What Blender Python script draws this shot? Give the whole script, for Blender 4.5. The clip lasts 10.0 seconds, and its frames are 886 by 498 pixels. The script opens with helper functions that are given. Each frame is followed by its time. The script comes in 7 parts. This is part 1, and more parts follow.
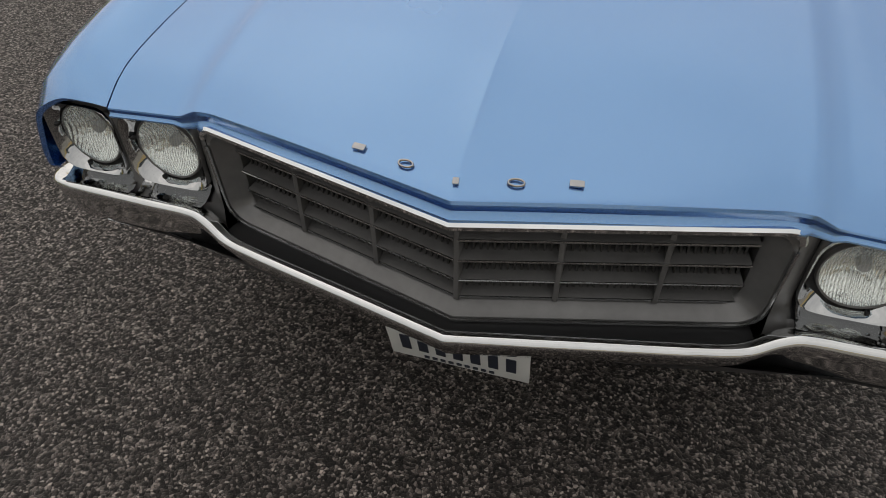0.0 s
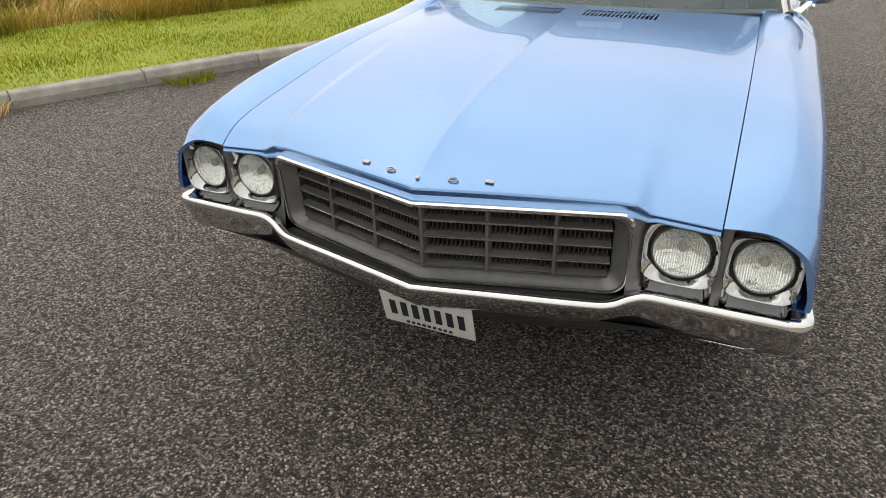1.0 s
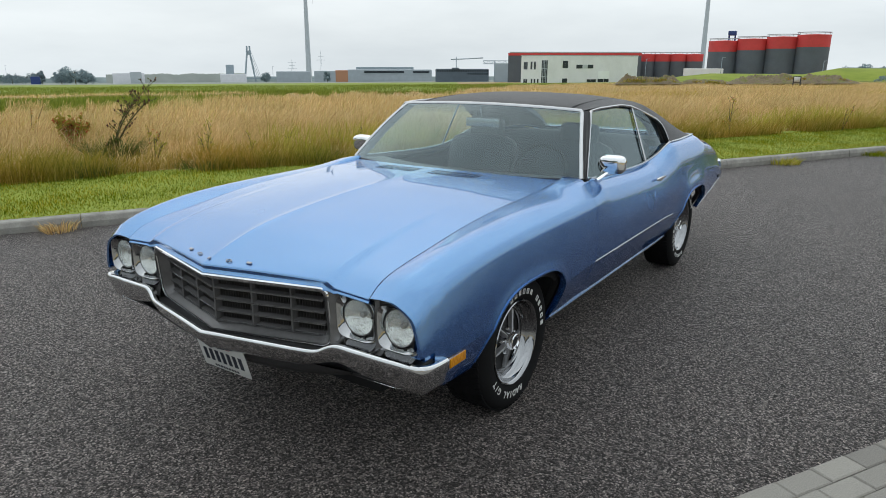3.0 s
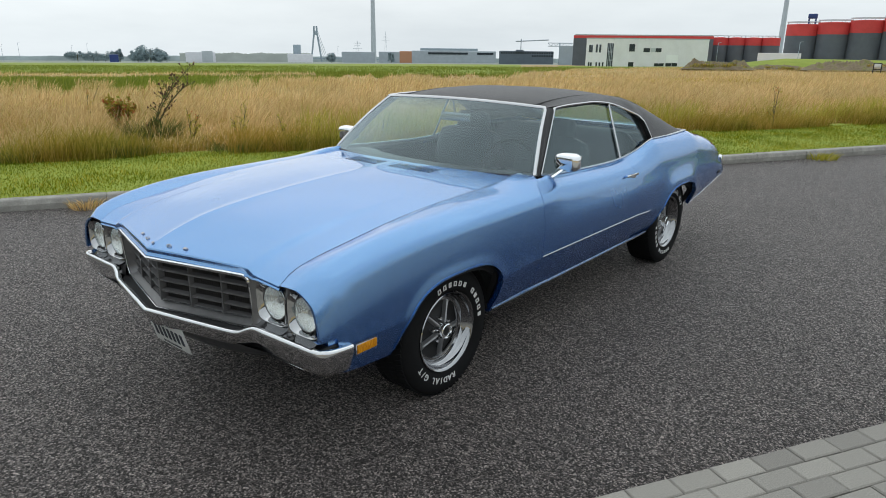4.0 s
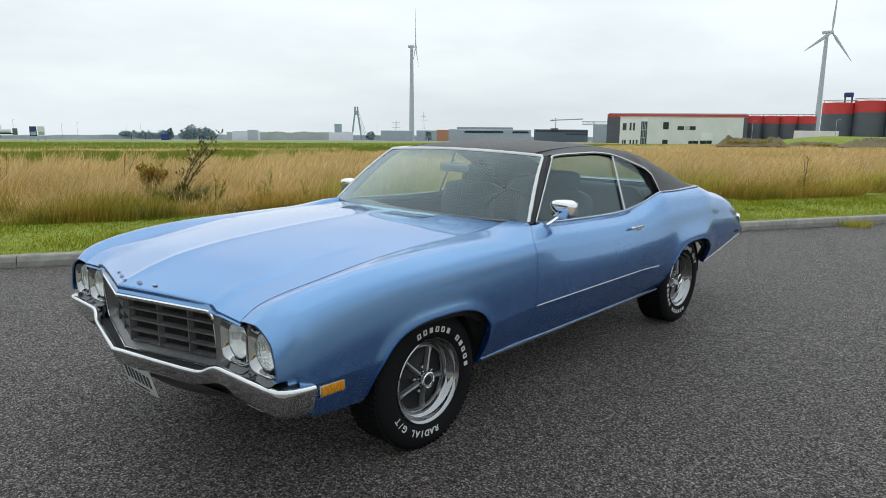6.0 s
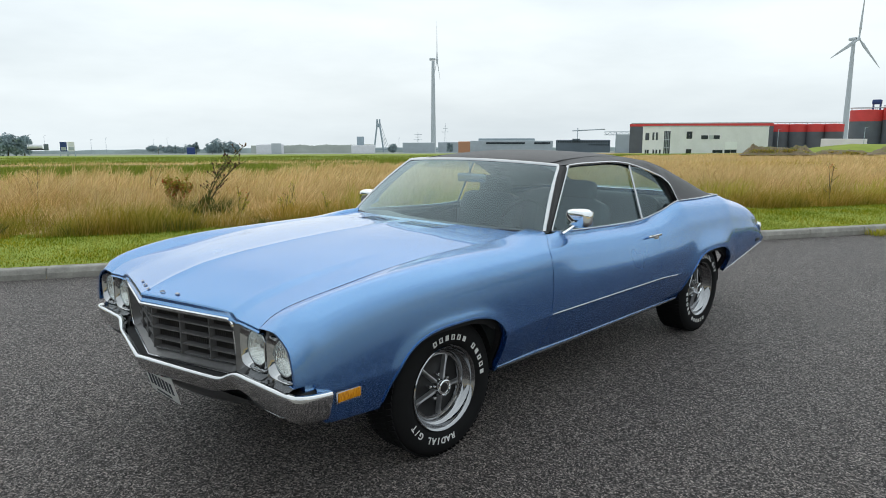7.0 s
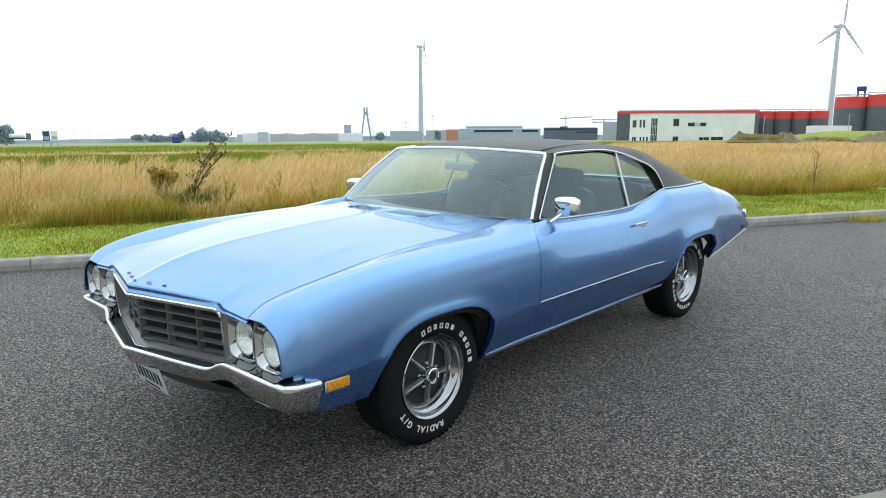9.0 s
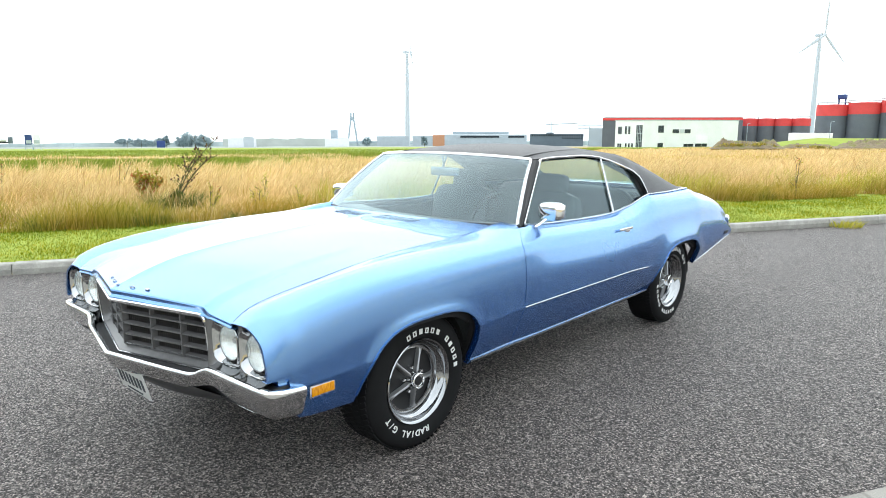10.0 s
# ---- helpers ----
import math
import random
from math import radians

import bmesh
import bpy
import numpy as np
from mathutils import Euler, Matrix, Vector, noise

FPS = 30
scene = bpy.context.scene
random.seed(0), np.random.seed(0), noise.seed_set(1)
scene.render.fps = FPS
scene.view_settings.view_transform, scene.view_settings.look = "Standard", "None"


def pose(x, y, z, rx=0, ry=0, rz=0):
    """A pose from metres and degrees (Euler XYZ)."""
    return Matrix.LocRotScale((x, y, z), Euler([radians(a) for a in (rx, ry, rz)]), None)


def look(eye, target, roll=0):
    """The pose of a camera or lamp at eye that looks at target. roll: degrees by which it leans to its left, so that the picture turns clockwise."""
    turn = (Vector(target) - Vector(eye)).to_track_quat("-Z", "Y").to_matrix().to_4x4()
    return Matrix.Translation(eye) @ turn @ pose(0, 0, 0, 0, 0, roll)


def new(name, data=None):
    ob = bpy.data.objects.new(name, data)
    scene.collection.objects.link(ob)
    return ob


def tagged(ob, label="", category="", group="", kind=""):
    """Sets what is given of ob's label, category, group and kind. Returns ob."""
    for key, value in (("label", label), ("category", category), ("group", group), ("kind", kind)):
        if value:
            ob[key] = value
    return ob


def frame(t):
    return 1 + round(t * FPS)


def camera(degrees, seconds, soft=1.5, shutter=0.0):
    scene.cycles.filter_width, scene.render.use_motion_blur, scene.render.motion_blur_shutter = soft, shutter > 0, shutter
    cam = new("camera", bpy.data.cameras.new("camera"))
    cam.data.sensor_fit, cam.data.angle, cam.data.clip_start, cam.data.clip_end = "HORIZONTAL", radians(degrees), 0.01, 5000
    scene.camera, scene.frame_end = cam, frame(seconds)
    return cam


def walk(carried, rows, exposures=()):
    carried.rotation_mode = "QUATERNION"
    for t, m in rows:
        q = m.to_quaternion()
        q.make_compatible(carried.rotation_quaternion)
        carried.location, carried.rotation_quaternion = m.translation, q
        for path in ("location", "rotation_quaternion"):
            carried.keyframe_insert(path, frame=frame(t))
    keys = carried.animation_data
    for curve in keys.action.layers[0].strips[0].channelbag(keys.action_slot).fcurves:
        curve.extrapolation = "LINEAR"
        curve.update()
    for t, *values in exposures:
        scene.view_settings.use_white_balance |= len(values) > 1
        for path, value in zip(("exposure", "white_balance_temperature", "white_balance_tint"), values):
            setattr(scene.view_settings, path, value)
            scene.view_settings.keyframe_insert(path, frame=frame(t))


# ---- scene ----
cam = camera(66.89, 10.0, soft=0.9, shutter=0.0)
# seconds, x, y, z, pitch, roll, yaw
PATH = [
    (0.00, 0.237, -0.789, 1.480, -42.23, 0.36, 17.01),
    (0.50, 0.429, -1.171, 1.515, -37.90, 1.37, 18.94),
    (1.00, 0.756, -1.418, 1.554, -29.59, 1.13, 24.53),
    (1.50, 1.129, -1.650, 1.651, -23.20, 0.47, 26.05),
    (2.00, 1.491, -1.801, 1.660, -19.17, 1.14, 28.91),
    (2.50, 1.950, -1.744, 1.634, -16.48, -0.81, 34.77),
    (3.00, 2.282, -1.620, 1.632, -15.77, -0.12, 34.00),
    (4.50, 2.949, -1.249, 1.759, -17.12, -0.20, 41.89),
    (5.00, 2.910, -1.151, 1.640, -14.14, 0.56, 41.76),
    (6.50, 3.017, -1.144, 1.543, -10.34, -0.43, 43.19),
    (7.00, 3.029, -1.153, 1.542, -9.95, 0.12, 44.19),
    (7.50, 3.009, -1.139, 1.536, -10.20, -0.21, 43.48),
    (8.00, 3.028, -1.153, 1.543, -10.61, 0.12, 43.33),
    (8.50, 3.030, -1.154, 1.544, -10.76, 0.22, 43.20),
    (9.00, 3.033, -1.153, 1.545, -10.95, 0.27, 43.15),
    (9.50, 3.029, -1.149, 1.541, -10.64, 0.21, 42.75),
    (10.00, 3.042, -1.156, 1.544, -10.49, -0.00, 42.03),
]
EXPOSURES = [(0.0, -0.30, 7300, 14), (0.5, 0.24, 7450, 14), (1.0, 0.47, 7500, 14), (1.5, 0.45, 7380, 14), (2.0, 0.28, 6950, 12), (2.5, 0.12, 6650, 10), (3.0, -0.02, 6450, 9), (4.5, 0.05, 6450, 9), (5.0, -0.12, 6400, 8), (6.5, 0.06, 6400, 8), (8.0, 0.06, 6350, 7), (8.5, 0.44, 6350, 7), (9.0, 0.54, 6300, 7), (9.5, 1.10, 6400, 9), (10.0, 1.22, 6400, 8)]
walk(cam, [(t, pose(x, y, z, 90 + p, r, w)) for t, x, y, z, p, r, w in PATH], EXPOSURES)

# ---- light: a bright overcast sky and a wide, weak sun ----
SUN_EL, SUN_AZ = radians(46), radians(-45)
world = bpy.data.worlds.new("overcast")
scene.world = world
world.use_nodes = True
wn, wl = world.node_tree.nodes, world.node_tree.links
wn.clear()
sky = wn.new("ShaderNodeTexSky")
sky.sky_type = "NISHITA"
sky.sun_disc = False
sky.sun_elevation, sky.sun_rotation = SUN_EL, SUN_AZ
sky.air_density, sky.dust_density = 1.0, 4.0
coord = wn.new("ShaderNodeTexCoord")
squash = wn.new("ShaderNodeMapping")
squash.inputs["Scale"].default_value = (1.1, 1.1, 4.5)
cloud = wn.new("ShaderNodeTexNoise")
cloud.inputs["Scale"].default_value = 1.7
cloud.inputs["Detail"].default_value = 6
cloud.inputs["Roughness"].default_value = 0.55
ramp = wn.new("ShaderNodeValToRGB")
ramp.color_ramp.elements[0].position, ramp.color_ramp.elements[0].color = 0.32, (6.6, 7.2, 7.6, 1)
ramp.color_ramp.elements[1].position, ramp.color_ramp.elements[1].color = 0.68, (8.6, 9.2, 9.5, 1)
veil = wn.new("ShaderNodeMix")
veil.data_type = "RGBA"
veil.inputs["Factor"].default_value = 0.93
back = wn.new("ShaderNodeBackground")
back.inputs["Strength"].default_value = 0.102
out = wn.new("ShaderNodeOutputWorld")
# the cloud cover glows more towards the hidden sun
towards = wn.new("ShaderNodeVectorMath")
towards.operation = "DOT_PRODUCT"
towards.inputs[1].default_value = (math.sin(SUN_AZ) * math.cos(SUN_EL), math.cos(SUN_AZ) * math.cos(SUN_EL), math.sin(SUN_EL))
glow = wn.new("ShaderNodeMapRange")
glow.inputs["From Min"].default_value, glow.inputs["From Max"].default_value = -1.0, 1.0
glow.inputs["To Min"].default_value, glow.inputs["To Max"].default_value = 0.84, 1.06
lit = wn.new("ShaderNodeVectorMath")
lit.operation = "SCALE"
wl.new(coord.outputs["Generated"], towards.inputs[0])
wl.new(towards.outputs["Value"], glow.inputs["Value"])
# and more overhead than at the horizon
height, upward, both = wn.new("ShaderNodeSeparateXYZ"), wn.new("ShaderNodeMapRange"), wn.new("ShaderNodeMath")
upward.inputs["To Min"].default_value, upward.inputs["To Max"].default_value = 1.03, 1.32
both.operation = "MULTIPLY"
wl.new(coord.outputs["Generated"], height.inputs["Vector"])
wl.new(height.outputs["Z"], upward.inputs["Value"])
wl.new(glow.outputs["Result"], both.inputs[0])
wl.new(upward.outputs["Result"], both.inputs[1])
wl.new(both.outputs["Value"], lit.inputs["Scale"])
wl.new(ramp.outputs["Color"], lit.inputs[0])
wl.new(coord.outputs["Generated"], squash.inputs["Vector"])
wl.new(squash.outputs["Vector"], cloud.inputs["Vector"])
wl.new(cloud.outputs["Fac"], ramp.inputs["Fac"])
wl.new(sky.outputs["Color"], veil.inputs["A"])
wl.new(lit.outputs["Vector"], veil.inputs["B"])
wl.new(veil.outputs["Result"], back.inputs["Color"])
wl.new(back.outputs["Background"], out.inputs["Surface"])
sun_data = bpy.data.lights.new("sun", "SUN")
sun_data.energy, sun_data.angle, sun_data.color = 0.36, radians(105), (1.0, 0.97, 0.92)
sun = new("sun", sun_data)
sun.matrix_world = look((0, 0, 60), (-60 * math.cos(SUN_EL) * math.sin(SUN_AZ) / math.sin(SUN_EL), -60 * math.cos(SUN_EL) * math.cos(SUN_AZ) / math.sin(SUN_EL), 0))


# ---- materials ----
def material(name, colour, rough=0.5, metal=0.0, coat=0.0, transmission=0.0, ior=1.45, spec=0.5):
    m = bpy.data.materials.new(name)
    m.use_nodes = True
    b = m.node_tree.nodes["Principled BSDF"]
    b.inputs["Base Color"].default_value = (*colour, 1)
    b.inputs["Roughness"].default_value = rough
    b.inputs["Metallic"].default_value = metal
    b.inputs["Coat Weight"].default_value = coat
    b.inputs["Coat Roughness"].default_value = 0.04
    b.inputs["Transmission Weight"].default_value = transmission
    b.inputs["IOR"].default_value = ior
    b.inputs["Specular IOR Level"].default_value = spec
    return m


def bsdf(m):
    return m.node_tree.nodes["Principled BSDF"]


def noise_node(m, scale, detail=4, rough=0.55, coords="Object", stretch=(1, 1, 1)):
    n, l = m.node_tree.nodes, m.node_tree.links
    c, mp, t = n.new("ShaderNodeTexCoord"), n.new("ShaderNodeMapping"), n.new("ShaderNodeTexNoise")
    mp.inputs["Scale"].default_value = stretch
    t.inputs["Scale"].default_value, t.inputs["Detail"].default_value, t.inputs["Roughness"].default_value = scale, detail, rough
    l.new(c.outputs[coords], mp.inputs["Vector"])
    l.new(mp.outputs["Vector"], t.inputs["Vector"])
    return t


def ramp_node(m, fac, stops):
    n, l = m.node_tree.nodes, m.node_tree.links
    r = n.new("ShaderNodeValToRGB")
    r.color_ramp.elements[0].position, r.color_ramp.elements[0].color = stops[0][0], (*stops[0][1], 1)
    r.color_ramp.elements[1].position, r.color_ramp.elements[1].color = stops[-1][0], (*stops[-1][1], 1)
    for p, c in stops[1:-1]:
        r.color_ramp.elements.new(p).color = (*c, 1)
    l.new(fac, r.inputs["Fac"])
    return r.outputs["Color"]


def mix_node(m, a, b, fac, mode="MIX"):
    n, l = m.node_tree.nodes, m.node_tree.links
    x = n.new("ShaderNodeMix")
    x.data_type, x.blend_type = "RGBA", mode
    for socket, value in (("A", a), ("B", b), ("Factor", fac)):
        if isinstance(value, bpy.types.NodeSocket):
            l.new(value, x.inputs[socket])
        elif socket == "Factor":
            x.inputs[socket].default_value = value
        else:
            x.inputs[socket].default_value = (*value, 1)
    return x.outputs["Result"]


def bump(m, height, strength=0.3, distance=0.01, after=None):
    n, l = m.node_tree.nodes, m.node_tree.links
    b = n.new("ShaderNodeBump")
    b.inputs["Strength"].default_value, b.inputs["Distance"].default_value = strength, distance
    l.new(height, b.inputs["Height"])
    if after is not None:
        l.new(after, b.inputs["Normal"])
    l.new(b.outputs["Normal"], bsdf(m).inputs["Normal"])
    return b.outputs["Normal"]


def colour(m, socket):
    m.node_tree.links.new(socket, bsdf(m).inputs["Base Color"])


def rough_by(m, fac, low, high):
    n, l = m.node_tree.nodes, m.node_tree.links
    r = n.new("ShaderNodeMapRange")
    r.inputs["To Min"].default_value, r.inputs["To Max"].default_value = low, high
    l.new(fac, r.inputs["Value"])
    l.new(r.outputs["Result"], bsdf(m).inputs["Roughness"])


def plain(name, base, rough=0.5, metal=0.0, scale=30.0, spread=0.12, **more):
    """A material whose colour and roughness wander a little at two scales."""
    m = material(name, base, rough, metal, **more)
    big, small = noise_node(m, scale * 0.12), noise_node(m, scale)
    dark, light = [c * (1 - spread) for c in base], [min(1, c * (1 + spread)) for c in base]
    a = ramp_node(m, big.outputs["Fac"], [(0.3, dark), (0.7, light)])
    b = ramp_node(m, small.outputs["Fac"], [(0.3, [1 - spread] * 3), (0.7, [1, 1, 1])])
    colour(m, mix_node(m, a, b, 1.0, "MULTIPLY"))
    rough_by(m, small.outputs["Fac"], max(0.0, rough - 0.06), min(1, rough + 0.06))
    return m


def random_island(m):
    return m.node_tree.nodes.new("ShaderNodeNewGeometry").outputs["Random Per Island"]


def random_object(m):
    return m.node_tree.nodes.new("ShaderNodeObjectInfo").outputs["Random"]


# asphalt: dark binder with pale and brown chippings
M_ASPHALT = material("asphalt", (0.05, 0.05, 0.05), 0.48, spec=0.35)
bsdf(M_ASPHALT).inputs["Sheen Roughness"].default_value = 0.4
bsdf(M_ASPHALT).inputs["Sheen Tint"].default_value = (1.0, 0.93, 0.89, 1)
voro = M_ASPHALT.node_tree.nodes.new("ShaderNodeTexVoronoi")
voro.inputs["Scale"].default_value = 132
acoord = M_ASPHALT.node_tree.nodes.new("ShaderNodeTexCoord")
M_ASPHALT.node_tree.links.new(acoord.outputs["Object"], voro.inputs["Vector"])
sep = M_ASPHALT.node_tree.nodes.new("ShaderNodeSeparateColor")
M_ASPHALT.node_tree.links.new(voro.outputs["Color"], sep.inputs["Color"])
stone = ramp_node(M_ASPHALT, sep.outputs["Red"], [(0.0, (0.013, 0.0105, 0.0095)), (0.40, (0.042, 0.034, 0.031)), (0.66, (0.102, 0.083, 0.077)), (0.84, (0.235, 0.197, 0.183)), (0.96, (0.52, 0.45, 0.415))])
joint = M_ASPHALT.node_tree.nodes.new("ShaderNodeTexVoronoi")
joint.feature = "DISTANCE_TO_EDGE"
joint.inputs["Scale"].default_value = 132
M_ASPHALT.node_tree.links.new(acoord.outputs["Object"], joint.inputs["Vector"])
gap = ramp_node(M_ASPHALT, joint.outputs["Distance"], [(0.03, (0.14, 0.14, 0.14)), (0.17, (1.0, 1.0, 1.0))])
stain = noise_node(M_ASPHALT, 0.55, 5)
worn = ramp_node(M_ASPHALT, stain.outputs["Fac"], [(0.3, (0.78, 0.76, 0.74)), (0.7, (1.07, 1.05, 1.02))])
cluster = ramp_node(M_ASPHALT, noise_node(M_ASPHALT, 38, 3, 0.65).outputs["Fac"], [(0.34, (0.62, 0.62, 0.62)), (0.66, (1.3, 1.3, 1.3))])
stone = mix_node(M_ASPHALT, stone, cluster, 1.0, "MULTIPLY")
colour(M_ASPHALT, mix_node(M_ASPHALT, mix_node(M_ASPHALT, stone, gap, 1.0, "MULTIPLY"), worn, 1.0, "MULTIPLY"))
bump(M_ASPHALT, gap, 0.8, 0.005)
# the paler the chipping, the more sheen at a slant and the less roughness
chip_sheen = M_ASPHALT.node_tree.nodes.new("ShaderNodeMapRange")
chip_sheen.inputs["From Min"].default_value, chip_sheen.inputs["From Max"].default_value = 0.25, 0.95
chip_sheen.inputs["To Min"].default_value, chip_sheen.inputs["To Max"].default_value = 0.07, 0.50
M_ASPHALT.node_tree.links.new(sep.outputs["Red"], chip_sheen.inputs["Value"])
M_ASPHALT.node_tree.links.new(chip_sheen.outputs["Result"], bsdf(M_ASPHALT).inputs["Sheen Weight"])
rough_by(M_ASPHALT, sep.outputs["Red"], 0.72, 0.40)

M_CONCRETE = plain("concrete", (0.34, 0.325, 0.29), 0.85, scale=60, spread=0.22)
M_PAVER = plain("paver", (0.30, 0.28, 0.25), 0.85, scale=90, spread=0.2)
colour_var = ramp_node(M_PAVER, random_object(M_PAVER), [(0.0, (0.25, 0.235, 0.21)), (1.0, (0.37, 0.35, 0.31))])
pav_grain = ramp_node(M_PAVER, noise_node(M_PAVER, 160, 3).outputs["Fac"], [(0.3, (0.72, 0.72, 0.72)), (0.7, (1.1, 1.1, 1.1))])
colour(M_PAVER, mix_node(M_PAVER, colour_var, pav_grain, 1.0, "MULTIPLY"))
bump(M_PAVER, noise_node(M_PAVER, 220, 3).outputs["Fac"], 0.5, 0.003)
bump(M_CONCRETE, noise_node(M_CONCRETE, 120, 4).outputs["Fac"], 0.4, 0.004)
M_SAND = plain("joint_sand", (0.05, 0.045, 0.035), 0.95, scale=120, spread=0.3)


def blades(name, stops, rough=0.6, patch=((0.85, 0.85, 0.85), (1.1, 1.1, 1.1)), scale=0.5):
    """Grass or leaves: each blade its own shade, and patches across the ground."""
    m = material(name, stops[0][1], rough, spec=0.25)
    spots = ramp_node(m, noise_node(m, scale, 4, 0.6).outputs["Fac"], [(0.36, patch[0]), (0.64, patch[1])])
    colour(m, mix_node(m, ramp_node(m, random_island(m), stops), spots, 1.0, "MULTIPLY"))
    n, l = m.node_tree.nodes, m.node_tree.links
    through_light, blend = n.new("ShaderNodeBsdfTranslucent"), n.new("ShaderNodeMixShader")
    blend.inputs["Fac"].default_value = 0.4
    l.new(bsdf(m).inputs["Base Color"].links[0].from_socket, through_light.inputs["Color"])
    l.new(bsdf(m).outputs["BSDF"], blend.inputs[1])
    l.new(through_light.outputs["BSDF"], blend.inputs[2])
    l.new(blend.outputs["Shader"], n["Material Output"].inputs["Surface"])
    return m


M_LAWN = blades("lawn_grass", [(0.0, (0.115, 0.155, 0.004)), (0.5, (0.225, 0.265, 0.005)), (0.8, (0.345, 0.335, 0.012)), (1.0, (0.50, 0.40, 0.07))], patch=((0.70, 0.84, 0.7), (1.22, 1.10, 1.1)), scale=1.5)
M_EDGE = blades("edge_weed", [(0.0, (0.30, 0.31, 0.03)), (0.5, (0.46, 0.42, 0.06)), (1.0, (0.60, 0.49, 0.12))], scale=0.8)
M_STRAW = blades("dry_grass", [(0.0, (0.42, 0.27, 0.11)), (0.25, (0.56, 0.40, 0.18)), (0.6, (0.70, 0.53, 0.27)), (0.85, (0.84, 0.69, 0.40)), (1.0, (0.50, 0.44, 0.11))], patch=((0.84, 0.84, 0.76), (1.16, 1.1, 1.06)), scale=0.35)
M_UNDER = blades("undergrowth", [(0.0, (0.20, 0.175, 0.02)), (0.5, (0.38, 0.30, 0.045)), (1.0, (0.56, 0.41, 0.13))], patch=((0.8, 0.95, 0.7), (1.2, 1.02, 1.0)), scale=0.7)
M_REED = blades("green_reed", [(0.0, (0.13, 0.175, 0.02)), (0.6, (0.21, 0.265, 0.03)), (1.0, (0.33, 0.33, 0.06))], scale=0.08)
M_LEAF = blades("leaf", [(0.0, (0.09, 0.13, 0.03)), (0.7, (0.17, 0.20, 0.04)), (1.0, (0.26, 0.15, 0.06))])
M_RUST_LEAF = blades("rust_leaf", [(0.0, (0.50, 0.09, 0.05)), (0.22, (0.48, 0.20, 0.05)), (0.4, (0.44, 0.36, 0.05)), (1.0, (0.28, 0.30, 0.04))])
# far yard and far leaves: distance haze is painted into both colours
M_YARD = plain("pale_yard", (0.29, 0.32, 0.28), 0.95, scale=0.25, spread=0.25)
M_HAZE_LEAF = blades("haze_tinted_leaf", [(0.0, (0.26, 0.34, 0.37)), (1.0, (0.34, 0.42, 0.43))])
M_STALK = plain("stalk", (0.12, 0.11, 0.05), 0.8)
M_HEAD = plain("thistle_head", (0.10, 0.045, 0.03), 0.85)
M_YELLOW = plain("yellow_flower", (0.5, 0.38, 0.03), 0.7)
# field ground seen far off: bands of straw and green
M_FIELD = material("field_ground", (0.3, 0.25, 0.1), 0.95)
f_big = noise_node(M_FIELD, 0.035, 5, stretch=(1, 1, 1))
f_small = noise_node(M_FIELD, 1.7, 6, 0.7)
f_base = ramp_node(M_FIELD, f_big.outputs["Fac"], [(0.35, (0.44, 0.31, 0.13)), (0.55, (0.52, 0.38, 0.17)), (0.7, (0.34, 0.31, 0.09))])
f_grain = ramp_node(M_FIELD, f_small.outputs["Fac"], [(0.3, (0.6, 0.6, 0.6)), (0.7, (1.1, 1.1, 1.1))])
colour(M_FIELD, mix_node(M_FIELD, f_base, f_grain, 1.0, "MULTIPLY"))
M_MEADOW = material("meadow_ground", (0.1, 0.2, 0.03), 0.95)
colour(M_MEADOW, ramp_node(M_MEADOW, noise_node(M_MEADOW, 0.15, 8, 0.7).outputs["Fac"], [(0.3, (0.18, 0.24, 0.025)), (0.7, (0.29, 0.34, 0.045))]))

# car
# metallic paint: deep blue binder under bright flakes, clear-coated
M_PAINT = material("metallic_blue_paint", (0.6, 0.84, 0.78), 0.32, 1.0, coat=1.0)
flake = noise_node(M_PAINT, 900, 2)
drift = noise_node(M_PAINT, 2.2, 3)
p1 = ramp_node(M_PAINT, flake.outputs["Fac"], [(0.3, (0.265, 0.505, 0.81)), (0.7, (0.335, 0.595, 0.91))])
p2 = ramp_node(M_PAINT, drift.outputs["Fac"], [(0.3, (0.95, 0.95, 0.96)), (0.7, (1.0, 1.0, 1.0))])
colour(M_PAINT, mix_node(M_PAINT, p1, p2, 1.0, "MULTIPLY"))
rough_by(M_PAINT, drift.outputs["Fac"], 0.24, 0.29)
binder = M_PAINT.node_tree.nodes.new("ShaderNodeBsdfPrincipled")
binder.inputs["Base Color"].default_value = (0.002, 0.050, 0.27, 1)
binder.inputs["Roughness"].default_value = 0.4
binder.inputs["Coat Weight"].default_value = 1.0
binder.inputs["Coat Roughness"].default_value = 0.02
bsdf(M_PAINT).inputs["Coat Roughness"].default_value = 0.02
bsdf(M_PAINT).inputs["Specular Tint"].default_value = (0.62, 0.72, 0.92, 1)
binder.inputs["Specular IOR Level"].default_value = 0.0
for lacquer in (binder, bsdf(M_PAINT)):
    lacquer.inputs["Coat IOR"].default_value = 1.46
layers = M_PAINT.node_tree.nodes.new("ShaderNodeMixShader")
layers.inputs["Fac"].default_value = 0.60
M_PAINT.node_tree.links.new(binder.outputs["BSDF"], layers.inputs[1])
M_PAINT.node_tree.links.new(bsdf(M_PAINT).outputs["BSDF"], layers.inputs[2])
M_PAINT.node_tree.links.new(layers.outputs["Shader"], M_PAINT.node_tree.nodes["Material Output"].inputs["Surface"])
M_DARK = plain("underbody_black", (0.012, 0.012, 0.013), 0.75)
M_CHROME = plain("chrome", (0.90, 0.91, 0.92), 0.06, 1.0, scale=14, spread=0.05)
